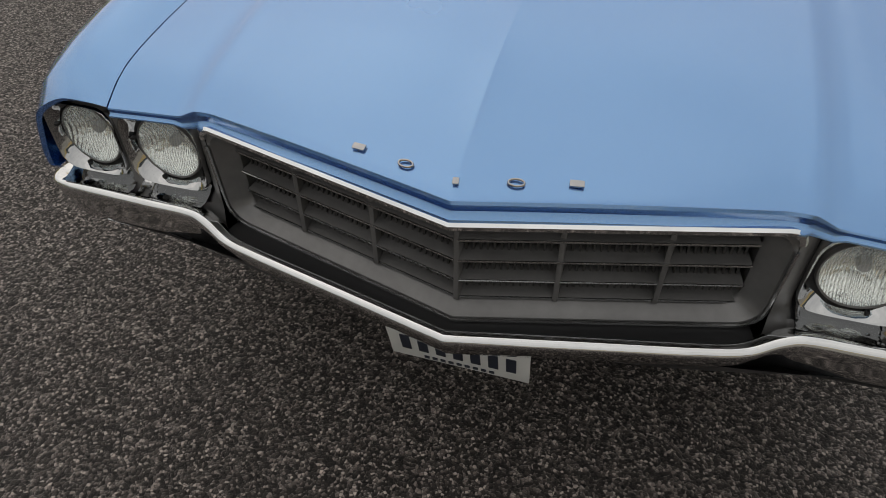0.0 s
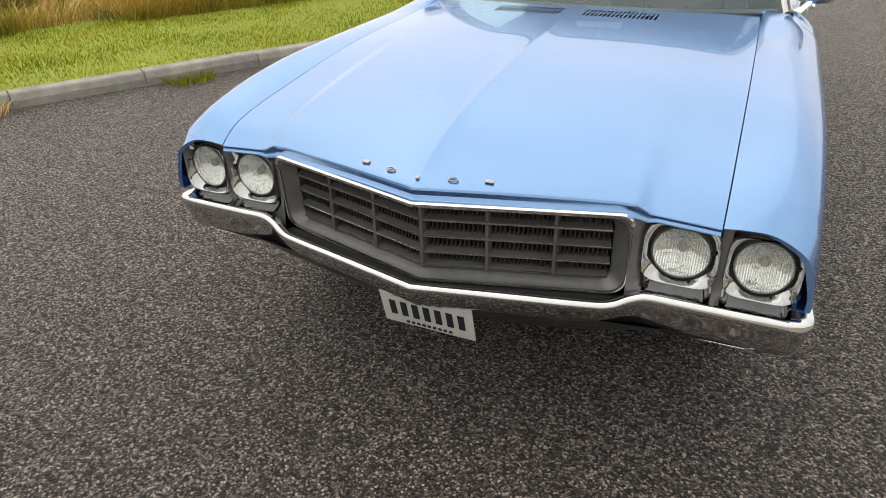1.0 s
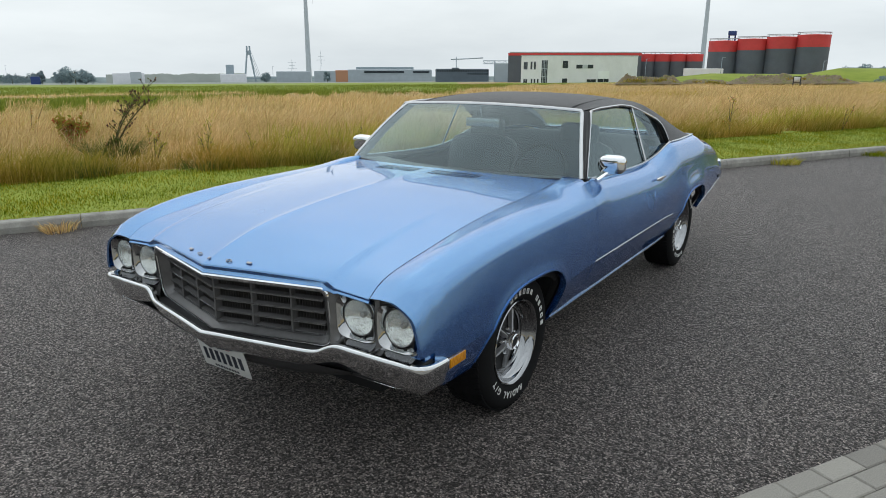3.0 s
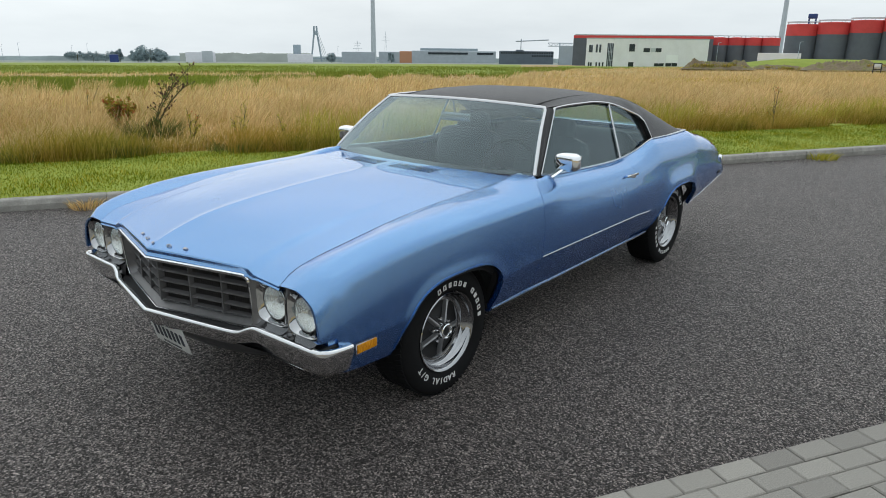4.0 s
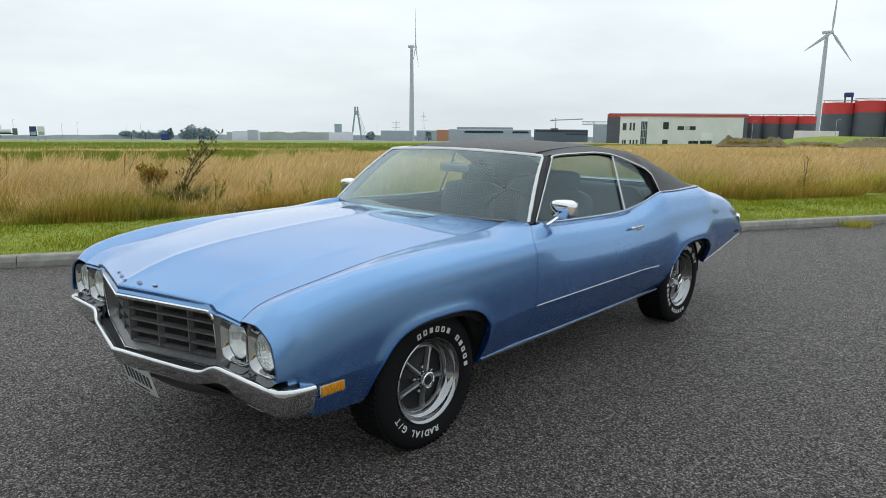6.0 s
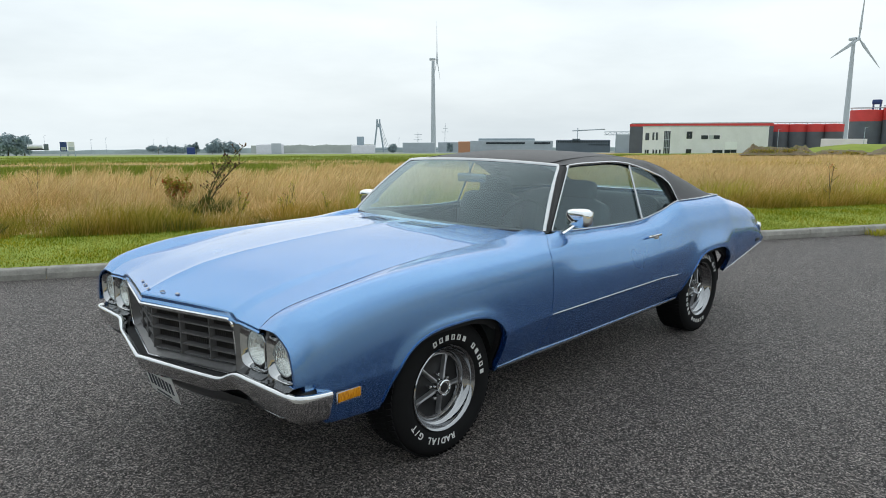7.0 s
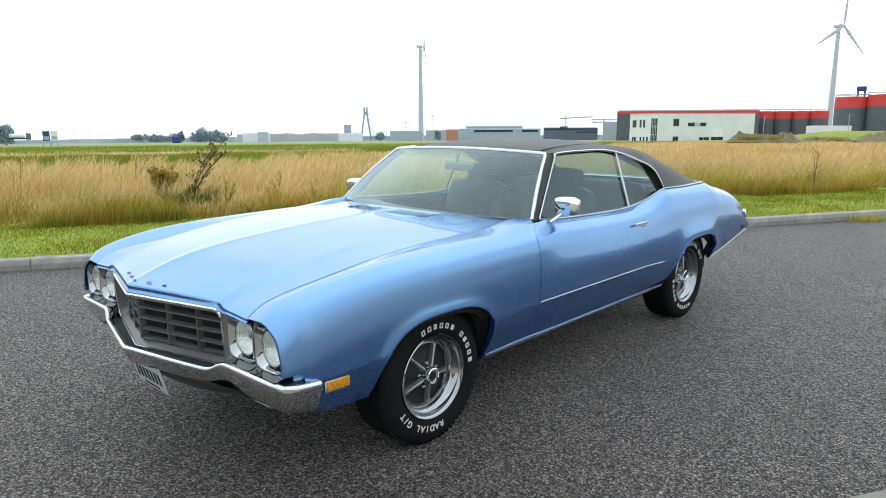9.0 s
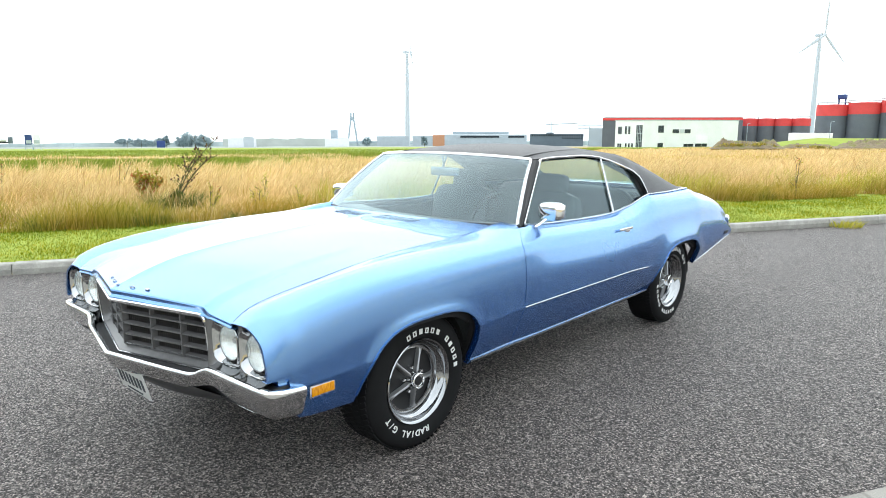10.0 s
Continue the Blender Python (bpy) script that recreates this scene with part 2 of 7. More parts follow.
M_CHROME_OLD = plain("bumper_chrome", (0.74, 0.745, 0.75), 0.075, 1.0, scale=22, spread=0.07)
M_BEZEL = plain("bezel_chrome", (0.52, 0.525, 0.53), 0.07, 1.0, scale=22, spread=0.07)
bump(M_BEZEL, noise_node(M_BEZEL, 24, 2).outputs["Fac"], 0.3, 0.005)
M_RIM = plain("rim_chrome", (0.40, 0.405, 0.415), 0.10, 1.0, scale=18, spread=0.08)
M_SPOKE = plain("painted_spoke", (0.34, 0.34, 0.345), 0.32, 0.7, scale=40, spread=0.12)
M_STEEL = plain("bright_trim", (0.56, 0.57, 0.58), 0.18, 1.0, scale=20, spread=0.05)
M_ARGENT = plain("argent_grey", (0.30, 0.30, 0.305), 0.45, 0.45, scale=40, spread=0.15)
M_TRAY = plain("grille_tray", (0.19, 0.187, 0.187), 0.36, 0.6, scale=40, spread=0.15)
M_GRILLE = plain("grille_grey", (0.12, 0.117, 0.117), 0.5, 0.2, scale=40, spread=0.15)
M_VANE = plain("grille_vane", (0.035, 0.033, 0.032), 0.55, scale=40, spread=0.15)
M_VALANCE = plain("valance_grey", (0.13, 0.13, 0.135), 0.34, 0.7, scale=30, spread=0.2)
M_BLACK = plain("satin_black", (0.015, 0.015, 0.016), 0.45)
M_RUBBER = plain("tyre_rubber", (0.009, 0.009, 0.0095), 0.8, scale=50, spread=0.2, spec=0.22)
M_WHITE = plain("white_rubber", (0.72, 0.72, 0.70), 0.6, spread=0.06)
M_VINYL = plain("black_vinyl", (0.035, 0.035, 0.038), 0.5, scale=40, spread=0.14)
bump(M_VINYL, noise_node(M_VINYL, 420, 3).outputs["Fac"], 0.35, 0.002)
# black lifted towards blue-grey, the pane's reflection put into the colour
M_SEAT = plain("seat_vinyl", (0.045, 0.05, 0.058), 0.45, scale=25, spread=0.2)
M_AMBER = material("amber_lens", (0.75, 0.30, 0.01), 0.15, coat=0.6)
amber_rib = noise_node(M_AMBER, 60, 2, stretch=(1, 6, 1))
colour(M_AMBER, ramp_node(M_AMBER, amber_rib.outputs["Fac"], [(0.35, (0.48, 0.16, 0.002)), (0.65, (0.74, 0.32, 0.006))]))


def thin_glass(name, tint, index, floor):
    """A thin pane: clear and tinted straight on, glossier at a slant."""
    m = bpy.data.materials.new(name)
    m.use_nodes = True
    n, l = m.node_tree.nodes, m.node_tree.links
    n.clear()
    clear, gloss, mix = n.new("ShaderNodeBsdfTransparent"), n.new("ShaderNodeBsdfGlossy"), n.new("ShaderNodeMixShader")
    fres, power, add, surface = n.new("ShaderNodeLayerWeight"), n.new("ShaderNodeMath"), n.new("ShaderNodeMath"), n.new("ShaderNodeOutputMaterial")
    clear.inputs["Color"].default_value = (*tint, 1)
    gloss.inputs["Roughness"].default_value = 0.02
    gloss.inputs["Color"].default_value = (0.78, 0.93, 0.98, 1)
    fres.inputs["Blend"].default_value = 0.5
    power.operation, add.operation = "POWER", "MULTIPLY_ADD"
    power.inputs[1].default_value = index
    add.inputs[1].default_value, add.inputs[2].default_value = 0.9, floor
    l.new(fres.outputs["Facing"], power.inputs[0])
    l.new(power.outputs["Value"], add.inputs[0])
    l.new(add.outputs["Value"], mix.inputs["Fac"])
    l.new(clear.outputs["BSDF"], mix.inputs[1])
    l.new(gloss.outputs["BSDF"], mix.inputs[2])
    l.new(mix.outputs["Shader"], surface.inputs["Surface"])
    return m


M_GLASS = thin_glass("window_glass", (0.72, 0.86, 0.84), 4.4, 0.085)
M_SCREEN = thin_glass("dusty_screen_glass", (0.82, 0.93, 0.92), 3.8, 0.10)
band, band_z, band_mix, band_at = M_SCREEN.node_tree.nodes.new("ShaderNodeMapRange"), M_SCREEN.node_tree.nodes.new("ShaderNodeSeparateXYZ"), M_SCREEN.node_tree.nodes.new("ShaderNodeMix"), M_SCREEN.node_tree.nodes.new("ShaderNodeTexCoord")
band_mix.data_type = "RGBA"
band_mix.inputs["A"].default_value, band_mix.inputs["B"].default_value = (0.82, 0.93, 0.92, 1), (0.22, 0.31, 0.39, 1)
band.inputs["From Min"].default_value, band.inputs["From Max"].default_value = 1.285, 1.345
for a_out, b_in in ((band_at.outputs["Object"], band_z.inputs["Vector"]), (band_z.outputs["Z"], band.inputs["Value"]), (band.outputs["Result"], band_mix.inputs["Factor"]), (band_mix.outputs["Result"], M_SCREEN.node_tree.nodes["Transparent BSDF"].inputs["Color"])):
    M_SCREEN.node_tree.links.new(a_out, b_in)
M_LENS = thin_glass("headlamp_glass", (0.96, 0.97, 0.95), 4.5, 0.05)
# pressed lens glass: its ribs scatter part of the light
pressed, lens_mix = M_LENS.node_tree.nodes.new("ShaderNodeBsdfPrincipled"), M_LENS.node_tree.nodes.new("ShaderNodeMixShader")
pressed.inputs["Base Color"].default_value = (0.95, 0.96, 0.95, 1)
pressed.inputs["Roughness"].default_value = 0.18
ribs, rib_at, rib_bump = M_LENS.node_tree.nodes.new("ShaderNodeTexWave"), M_LENS.node_tree.nodes.new("ShaderNodeTexCoord"), M_LENS.node_tree.nodes.new("ShaderNodeBump")
ribs.inputs["Scale"].default_value, ribs.inputs["Distortion"].default_value = 60, 0.25
rib_bump.inputs["Strength"].default_value, rib_bump.inputs["Distance"].default_value = 0.55, 0.002
rib_amount = M_LENS.node_tree.nodes.new("ShaderNodeMapRange")
rib_amount.inputs["To Min"].default_value, rib_amount.inputs["To Max"].default_value = 0.0, 0.24
for a_out, b_in in ((rib_at.outputs["Object"], ribs.inputs["Vector"]), (ribs.outputs["Fac"], rib_bump.inputs["Height"]), (ribs.outputs["Fac"], rib_amount.inputs["Value"]), (rib_bump.outputs["Normal"], pressed.inputs["Normal"]), (rib_amount.outputs["Result"], lens_mix.inputs["Fac"]), (M_LENS.node_tree.nodes["Mix Shader"].outputs["Shader"], lens_mix.inputs[1]), (pressed.outputs["BSDF"], lens_mix.inputs[2]), (lens_mix.outputs["Shader"], M_LENS.node_tree.nodes["Material Output"].inputs["Surface"])):
    M_LENS.node_tree.links.new(a_out, b_in)
M_LENS.node_tree.links.new(rib_bump.outputs["Normal"], M_LENS.node_tree.nodes["Glossy BSDF"].inputs["Normal"])
M_BOWL = material("lamp_reflector", (0.95, 0.96, 0.95), 0.10, 1.0)
flute = M_BOWL.node_tree.nodes.new("ShaderNodeTexWave")
flute.wave_type, flute.bands_direction = "BANDS", "X"
flute.inputs["Scale"].default_value, flute.inputs["Distortion"].default_value = 48, 0.3
M_BOWL.node_tree.links.new(M_BOWL.node_tree.nodes.new("ShaderNodeTexCoord").outputs["Object"], flute.inputs["Vector"])
block = noise_node(M_BOWL, 45, 1)
bump(M_BOWL, block.outputs["Fac"], 0.5, 0.012, bump(M_BOWL, flute.outputs["Fac"], 0.8, 0.004))
M_PLATE = plain("plate_white", (0.62, 0.62, 0.60), 0.45, spread=0.06)
M_INK = plain("plate_ink", (0.02, 0.025, 0.04), 0.5)
M_RED_INK = plain("plate_red", (0.45, 0.05, 0.05), 0.5)
# far things
M_PANEL = plain("pale_cladding", (0.80, 0.80, 0.84), 0.6, scale=3, spread=0.05)
M_SHUTTER = plain("white_shutter", (0.86, 0.88, 0.90), 0.5, scale=3, spread=0.03)
M_WINDOW = plain("far_window", (0.03, 0.04, 0.05), 0.15)
M_RED = plain("red_band", (0.60, 0.06, 0.06), 0.6, scale=3, spread=0.1)
M_TANK = plain("tank_grey", (0.105, 0.125, 0.15), 0.6, scale=3, spread=0.1)
# distance haze is mixed in: a little in the slate, strongly in the next two
M_SLATE = plain("slate_cladding", (0.12, 0.15, 0.18), 0.6, scale=3, spread=0.1)
M_HAZE = plain("haze_tinted_steel", (0.42, 0.47, 0.51), 0.8, scale=2, spread=0.06)
M_HAZE_DARK = plain("haze_tinted_slate", (0.34, 0.41, 0.46), 0.8, scale=2, spread=0.08)
M_TURBINE = plain("turbine_white", (0.50, 0.54, 0.57), 0.6, scale=2, spread=0.04)
M_BLUE = plain("blue_steel", (0.03, 0.06, 0.2), 0.6)
M_EARTH = plain("heaped_earth", (0.175, 0.15, 0.09), 0.95, scale=2.5, spread=0.4)
earth_mix = ramp_node(M_EARTH, noise_node(M_EARTH, 0.9, 6, 0.7).outputs["Fac"], [(0.36, (0.15, 0.12, 0.065)), (0.5, (0.23, 0.175, 0.11)), (0.60, (0.18, 0.18, 0.045))])
earth_grit = ramp_node(M_EARTH, noise_node(M_EARTH, 5.0, 5, 0.7).outputs["Fac"], [(0.3, (0.55, 0.55, 0.55)), (0.7, (1.2, 1.2, 1.2))])
colour(M_EARTH, mix_node(M_EARTH, earth_mix, earth_grit, 1.0, "MULTIPLY"))
M_ORANGE = plain("orange_panel", (0.50, 0.25, 0.14), 0.7)


# ---- building helpers ----
def finish(me, smooth=True):
    if smooth:
        me.polygons.foreach_set("use_smooth", [True] * len(me.polygons))
    me.update()


def link(name, bm, mat, smooth=True, sharp=40.0, matrix=None):
    me = bpy.data.meshes.new(name)
    bmesh.ops.recalc_face_normals(bm, faces=bm.faces)
    if smooth:
        for e in bm.edges:
            if len(e.link_faces) == 2 and e.calc_face_angle(0) > radians(sharp):
                e.smooth = False
    bm.to_mesh(me)
    bm.free()
    finish(me, smooth)
    me.materials.append(mat)
    ob = new(name, me)
    if matrix is not None:
        ob.matrix_basis = matrix
    return ob


def part(name, bm, mat, parent, label="", smooth=True, sharp=40.0, matrix=None):
    ob = link(name, bm, mat, smooth, sharp, matrix)
    ob.parent = parent
    if parent.type == "EMPTY" and parent.parent is None:
        ob.matrix_parent_inverse = parent.matrix_basis.inverted()
    return tagged(ob, label) if label else ob


def thing(name, base, label, category, group="", kind=""):
    ob = new(name)
    ob.matrix_basis = Matrix.Translation(base)
    ob.empty_display_size = 0.2
    return tagged(ob, label, category, group, kind)


def spl(keys, v):
    """A smooth curve through (v, value) keys, with no overshoot."""
    if v <= keys[0][0]:
        return keys[0][1]
    if v >= keys[-1][0]:
        return keys[-1][1]
    for i in range(len(keys) - 1):
        if v <= keys[i + 1][0]:
            break
    (x0, y0), (x1, y1) = keys[i], keys[i + 1]
    h, d = x1 - x0, (y1 - y0) / (x1 - x0)

    def slope(j):
        if j == 0:
            return (keys[1][1] - keys[0][1]) / (keys[1][0] - keys[0][0])
        if j == len(keys) - 1:
            return (keys[-1][1] - keys[-2][1]) / (keys[-1][0] - keys[-2][0])
        a = (keys[j][1] - keys[j - 1][1]) / (keys[j][0] - keys[j - 1][0])
        b = (keys[j + 1][1] - keys[j][1]) / (keys[j + 1][0] - keys[j][0])
        return 0.0 if a * b <= 0 else 2 * a * b / (a + b)

    m0, m1, t = slope(i), slope(i + 1), (v - x0) / h
    return (2 * t**3 - 3 * t**2 + 1) * y0 + (t**3 - 2 * t**2 + t) * h * m0 + (-2 * t**3 + 3 * t**2) * y1 + (t**3 - t**2) * h * m1


def catmull(pts, n):
    """n points a span along a centripetal-like curve through pts."""
    pts = [Vector(p) for p in pts]
    ends = [2 * pts[0] - pts[1]] + pts + [2 * pts[-1] - pts[-2]]
    out_pts = []
    for i in range(1, len(ends) - 2):
        a, b, c, d = ends[i - 1:i + 3]
        lb = (c - b).length
        m0 = (c - a) / max(1e-6, (c - b).length + (b - a).length) * lb
        m1 = (d - b) / max(1e-6, (d - c).length + (c - b).length) * lb
        for k in range(n):
            t = k / n
            out_pts.append((2 * t**3 - 3 * t**2 + 1) * b + (t**3 - 2 * t**2 + t) * m0 + (-2 * t**3 + 3 * t**2) * c + (t**3 - t**2) * m1)
    return out_pts + [pts[-1]]


def resample(pts, n):
    pts = [Vector(p) for p in pts]
    acc = [0.0]
    for a, b in zip(pts, pts[1:]):
        acc.append(acc[-1] + (b - a).length)
    res, j = [], 0
    for k in range(n):
        s = acc[-1] * k / (n - 1)
        while j < len(pts) - 2 and acc[j + 1] < s:
            j += 1
        f = (s - acc[j]) / max(1e-9, acc[j + 1] - acc[j])
        res.append(pts[j].lerp(pts[j + 1], min(1, max(0, f))))
    return res


def sheet(rows, bm=None, close=False):
    """A quad surface through rows of points."""
    bm = bm or bmesh.new()
    grid = [[bm.verts.new(p) for p in r] for r in rows]
    for a, b in zip(grid, grid[1:]):
        for i in range(len(a) - 1):
            bm.faces.new((a[i], a[i + 1], b[i + 1], b[i]))
        if close:
            bm.faces.new((a[-1], a[0], b[0], b[-1]))
    return bm


def sweep(path, profile, bm=None, up=(0, 0, 1), loop=False, caps=True):
    """A closed profile of (sideways, upward) points drawn along a path."""
    bm = bm or bmesh.new()
    path, up, rings = [Vector(p) for p in path], Vector(up), []
    n = len(path)
    for i, p in enumerate(path):
        a = path[(i - 1) % n] if loop or i else path[0]
        b = path[(i + 1) % n] if loop or i < n - 1 else path[-1]
        t = (b - a).normalized()
        s = t.cross(up)
        s = s.normalized() if s.length > 1e-6 else Vector((1, 0, 0))
        u = s.cross(t)
        rings.append([bm.verts.new(p + s * q[0] + u * q[1]) for q in profile])
    m = len(profile)
    pairs = list(zip(rings, rings[1:])) + ([(rings[-1], rings[0])] if loop else [])
    for a, b in pairs:
        for i in range(m):
            bm.faces.new((a[i], a[(i + 1) % m], b[(i + 1) % m], b[i]))
    if caps and not loop:
        bm.faces.new(rings[0][::-1])
        bm.faces.new(rings[-1])
    return bm


def round_profile(rx, ry, n=8):
    return [(rx * math.cos(2 * math.pi * i / n), ry * math.sin(2 * math.pi * i / n)) for i in range(n)]


def box(cx, cy, cz, sx, sy, sz, bm=None, bevel=0.0, turn=0.0):
    fresh = bmesh.new()
    bmesh.ops.create_cube(fresh, size=1.0)
    bmesh.ops.scale(fresh, vec=(sx, sy, sz), verts=fresh.verts)
    if bevel:
        bmesh.ops.bevel(fresh, geom=fresh.edges[:], offset=bevel, segments=2, profile=0.6, affect="EDGES")
    bmesh.ops.transform(fresh, matrix=Matrix.Translation((cx, cy, cz)) @ Matrix.Rotation(turn, 4, "Z"), verts=fresh.verts)
    if bm is None:
        return fresh
    me = bpy.data.meshes.new("scratch")
    fresh.to_mesh(me)
    fresh.free()
    bm.from_mesh(me)
    bpy.data.meshes.remove(me)
    return bm


def lathe(profile, n=48, axis="X", bm=None, start=0.0, end=2 * math.pi):
    """(radius, along) points turned round an axis."""
    bm = bm or bmesh.new()
    full = end - start > 6.28
    rows = []
    for k in range(n if full else n + 1):
        a = start + (end - start) * k / n
        c, s = math.cos(a), math.sin(a)
        if axis == "X":
            rows.append([(h, r * c, r * s) for r, h in profile])
        elif axis == "Y":
            rows.append([(r * c, h, r * s) for r, h in profile])
        else:
            rows.append([(r * c, r * s, h) for r, h in profile])
    if full:
        rows.append(rows[0])
    sheet(rows, bm)
    bmesh.ops.remove_doubles(bm, verts=bm.verts, dist=1e-5)
    return bm


def raw_mesh(name, verts, faces_flat, corners, mat, smooth=False):
    """A large mesh from numpy arrays; all faces have the same number of corners."""
    me = bpy.data.meshes.new(name)
    nf = len(faces_flat) // corners
    me.vertices.add(len(verts))
    me.vertices.foreach_set("co", np.asarray(verts, np.float32).ravel())
    me.loops.add(len(faces_flat))
    me.loops.foreach_set("vertex_index", np.asarray(faces_flat, np.int32))
    me.polygons.add(nf)
    me.polygons.foreach_set("loop_start", np.arange(nf, dtype=np.int32) * corners)
    me.update(calc_edges=True)
    me.materials.append(mat)
    return new(name, me)
# ---- the ground ----
# along the road (ALONG), across it towards the field (ACROSS); the field dips gently away
ALONG, ACROSS = Vector((0.5, 0.866, 0)), Vector((-0.866, 0.5, 0))
KERB_AT = 4.68        # distance of the kerb's face from the world's origin, across
LAWN_TO = KERB_AT + 2.55
PAVE_AT = -1.28       # edge of the pavement on the near side


def road_point(along, across, z=0.0):
    p = ALONG * along + ACROSS * across
    return Vector((p.x, p.y, z))


def field_z(x, y):
    d = -0.766 * x + 0.643 * y
    return 0.10 - 0.0227 * max(0.0, d - 7.3) - 0.0072 * max(0.0, d - 50)


def strip(name, a0, a1, c0, c1, na, nc, mat, height, label, category):
    rows = []
    for i in range(na + 1):
        row = []
        for j in range(nc + 1):
            p = road_point(a0 + (a1 - a0) * i / na, c0 + (c1 - c0) * j / nc)
            row.append((p.x, p.y, height(p)))
        rows.append(row)
    return tagged(link(name, sheet(rows), mat), label, category, kind="structure")


strip("road", -45, 140, PAVE_AT - 0.05, KERB_AT + 0.1, 60, 4, M_ASPHALT, lambda p: 0.0, "worn dark grey asphalt road with pale chippings", "road")
# the land: one sheet out to the horizon, with the road strip left a little below
lane = [-3000, -1200, -500, -200, -90, -45, -20, -6, PAVE_AT + 0.02, KERB_AT - 0.02, KERB_AT + 0.05, LAWN_TO, 12, 18, 28, 45, 58, 80, 140, 250, 500, 1000, 2000, 3600]
step = [-3000, -1200, -500, -200, -90, -45, -25, -10, 0, 10, 20, 35, 60, 100, 180, 350, 700, 1400, 3000]
rows = []
for a in step:
    row = []
    for c in lane:
        p = road_point(a, c)
        if c <= PAVE_AT + 0.02:
            z = -0.06
        elif c < KERB_AT:
            z = -0.08
        elif c <= LAWN_TO:
            z = 0.095
        else:
            z = field_z(p.x, p.y)
        row.append((p.x, p.y, z))
    rows.append(row)
tagged(link("ground", sheet(rows), M_FIELD), "dry straw-coloured rough field reaching to the horizon", "ground", kind="structure")
strip("lawn", -30, 60, KERB_AT + 0.15, LAWN_TO + 0.3, 40, 3, M_MEADOW, lambda p: 0.105 + 0.01 * noise.noise(p), "mown green grass verge beside the kerb", "lawn")
# ---- the car: nose at y = 0, tail at y = 5.15, half shapes mirrored by side ----
car = thing("car", (0, 2.57, 0), "light metallic blue seventies coupe with black vinyl roof on asphalt", "car")
TOP_X = [(0.16, 0.765), (1.0, 0.757), (1.5, 0.75), (1.775, 0.742)]
TOP_Z = [(0.0, 0.788), (0.05, 0.822), (0.1, 0.842), (0.22, 0.866), (0.35, 0.884), (0.45, 0.898), (0.65, 0.924), (0.85, 0.942), (1.05, 0.953), (1.25, 0.960), (1.45, 0.969), (1.62, 0.981)]
MID_Z = [(0.0, 0.810), (0.06, 0.830), (0.12, 0.851), (0.3, 0.906), (0.48, 0.9365), (0.65, 0.957), (0.9, 0.980), (1.1, 0.992), (1.4, 1.001), (1.7, 1.004)]
BELT_X = [(1.775, 0.864), (3.0, 0.858), (3.48, 0.872), (4.26, 0.838), (4.6, 0.815), (5.0, 0.80), (5.14, 0.79)]
BELT_Z = [(1.775, 0.960), (1.88, 0.974), (1.95, 0.984), (2.03, 0.976), (2.35, 0.959), (2.83, 0.947), (2.98, 0.950), (3.22, 0.98), (3.43, 1.03), (3.5, 1.04), (3.87, 1.032), (4.23, 1.03), (4.5, 0.984), (4.72, 0.943), (4.88, 0.903), (5.0, 0.858), (5.08, 0.808), (5.14, 0.750)]
WIDE = [(0.15, 0.984), (0.3, 0.99), (0.5, 0.995), (1.0, 1.0), (1.75, 1.0), (3.0, 0.998), (3.6, 0.99), (4.2, 0.98), (4.7, 0.955), (5.12, 0.925)]
CREASE = [(0.16, 0.545), (0.7, 0.548), (1.4, 0.545), (1.75, 0.56), (3.03, 0.557), (3.3, 0.545), (3.6, 0.53), (5.12, 0.57)]
# the crown of the front fender's flat top, and how deep the shoulder of door and quarter reaches
CROWN = [(0.153, 0.790), (0.17, 0.815), (0.2, 0.837), (0.25, 0.860), (0.32, 0.880), (0.45, 0.905), (0.6, 0.924), (0.8, 0.938), (1.0, 0.944), (1.2, 0.948), (1.4, 0.951), (1.6, 0.953), (1.775, 0.956)]
DEEP = [(1.775, 0.8), (2.0, 1.0), (3.0, 1.0), (3.5, 1.45), (4.2, 1.45), (4.7, 1.1), (5.14, 0.9)]
ARCHES = ((1.022, 0.398, 0.681, 0.010, 0.030), (3.900, 0.388, 0.665, 0.018, 0.075))
LOW = [(0.16, 0.602), (0.235, 0.600), (0.262, 0.57), (0.30, 0.43), (0.34, 0.385), (0.62, 0.36), (1.35, 0.31), (3.55, 0.31), (4.18, 0.40), (5.12, 0.56)]


def ease(t):
    t = min(1.0, max(0.0, t))
    return t * t * (3 - 2 * t)


def arch(y):
    z = -1.0
    for c, a, top, _, _ in ARCHES:
        d = abs(y - c) / a
        if d < 1:
            z = max(z, 0.30 + (top - 0.30) * (1 - d**3.0) ** (1 / 3.0))
    return z


def seam(y):
    return spl(TOP_X, y), spl(TOP_Z, y - 0.1533)


def belt(y):
    return spl(BELT_X, y), spl(BELT_Z, y)


def flare(y, z):
    """How far the side swells out round the wheel arches."""
    out_x = 0.0
    for c, a, top, most, wide in ARCHES:
        rho = ((abs(y - c) / a) ** 3 + (max(0.0, z - 0.30) / (top - 0.30)) ** 3) ** (1 / 3)
        away = max(0.0, rho - 1) * a
        out_x += most * math.exp(-((away / wide) ** 2)) * ease((z - 0.40) / 0.2)
    return out_x


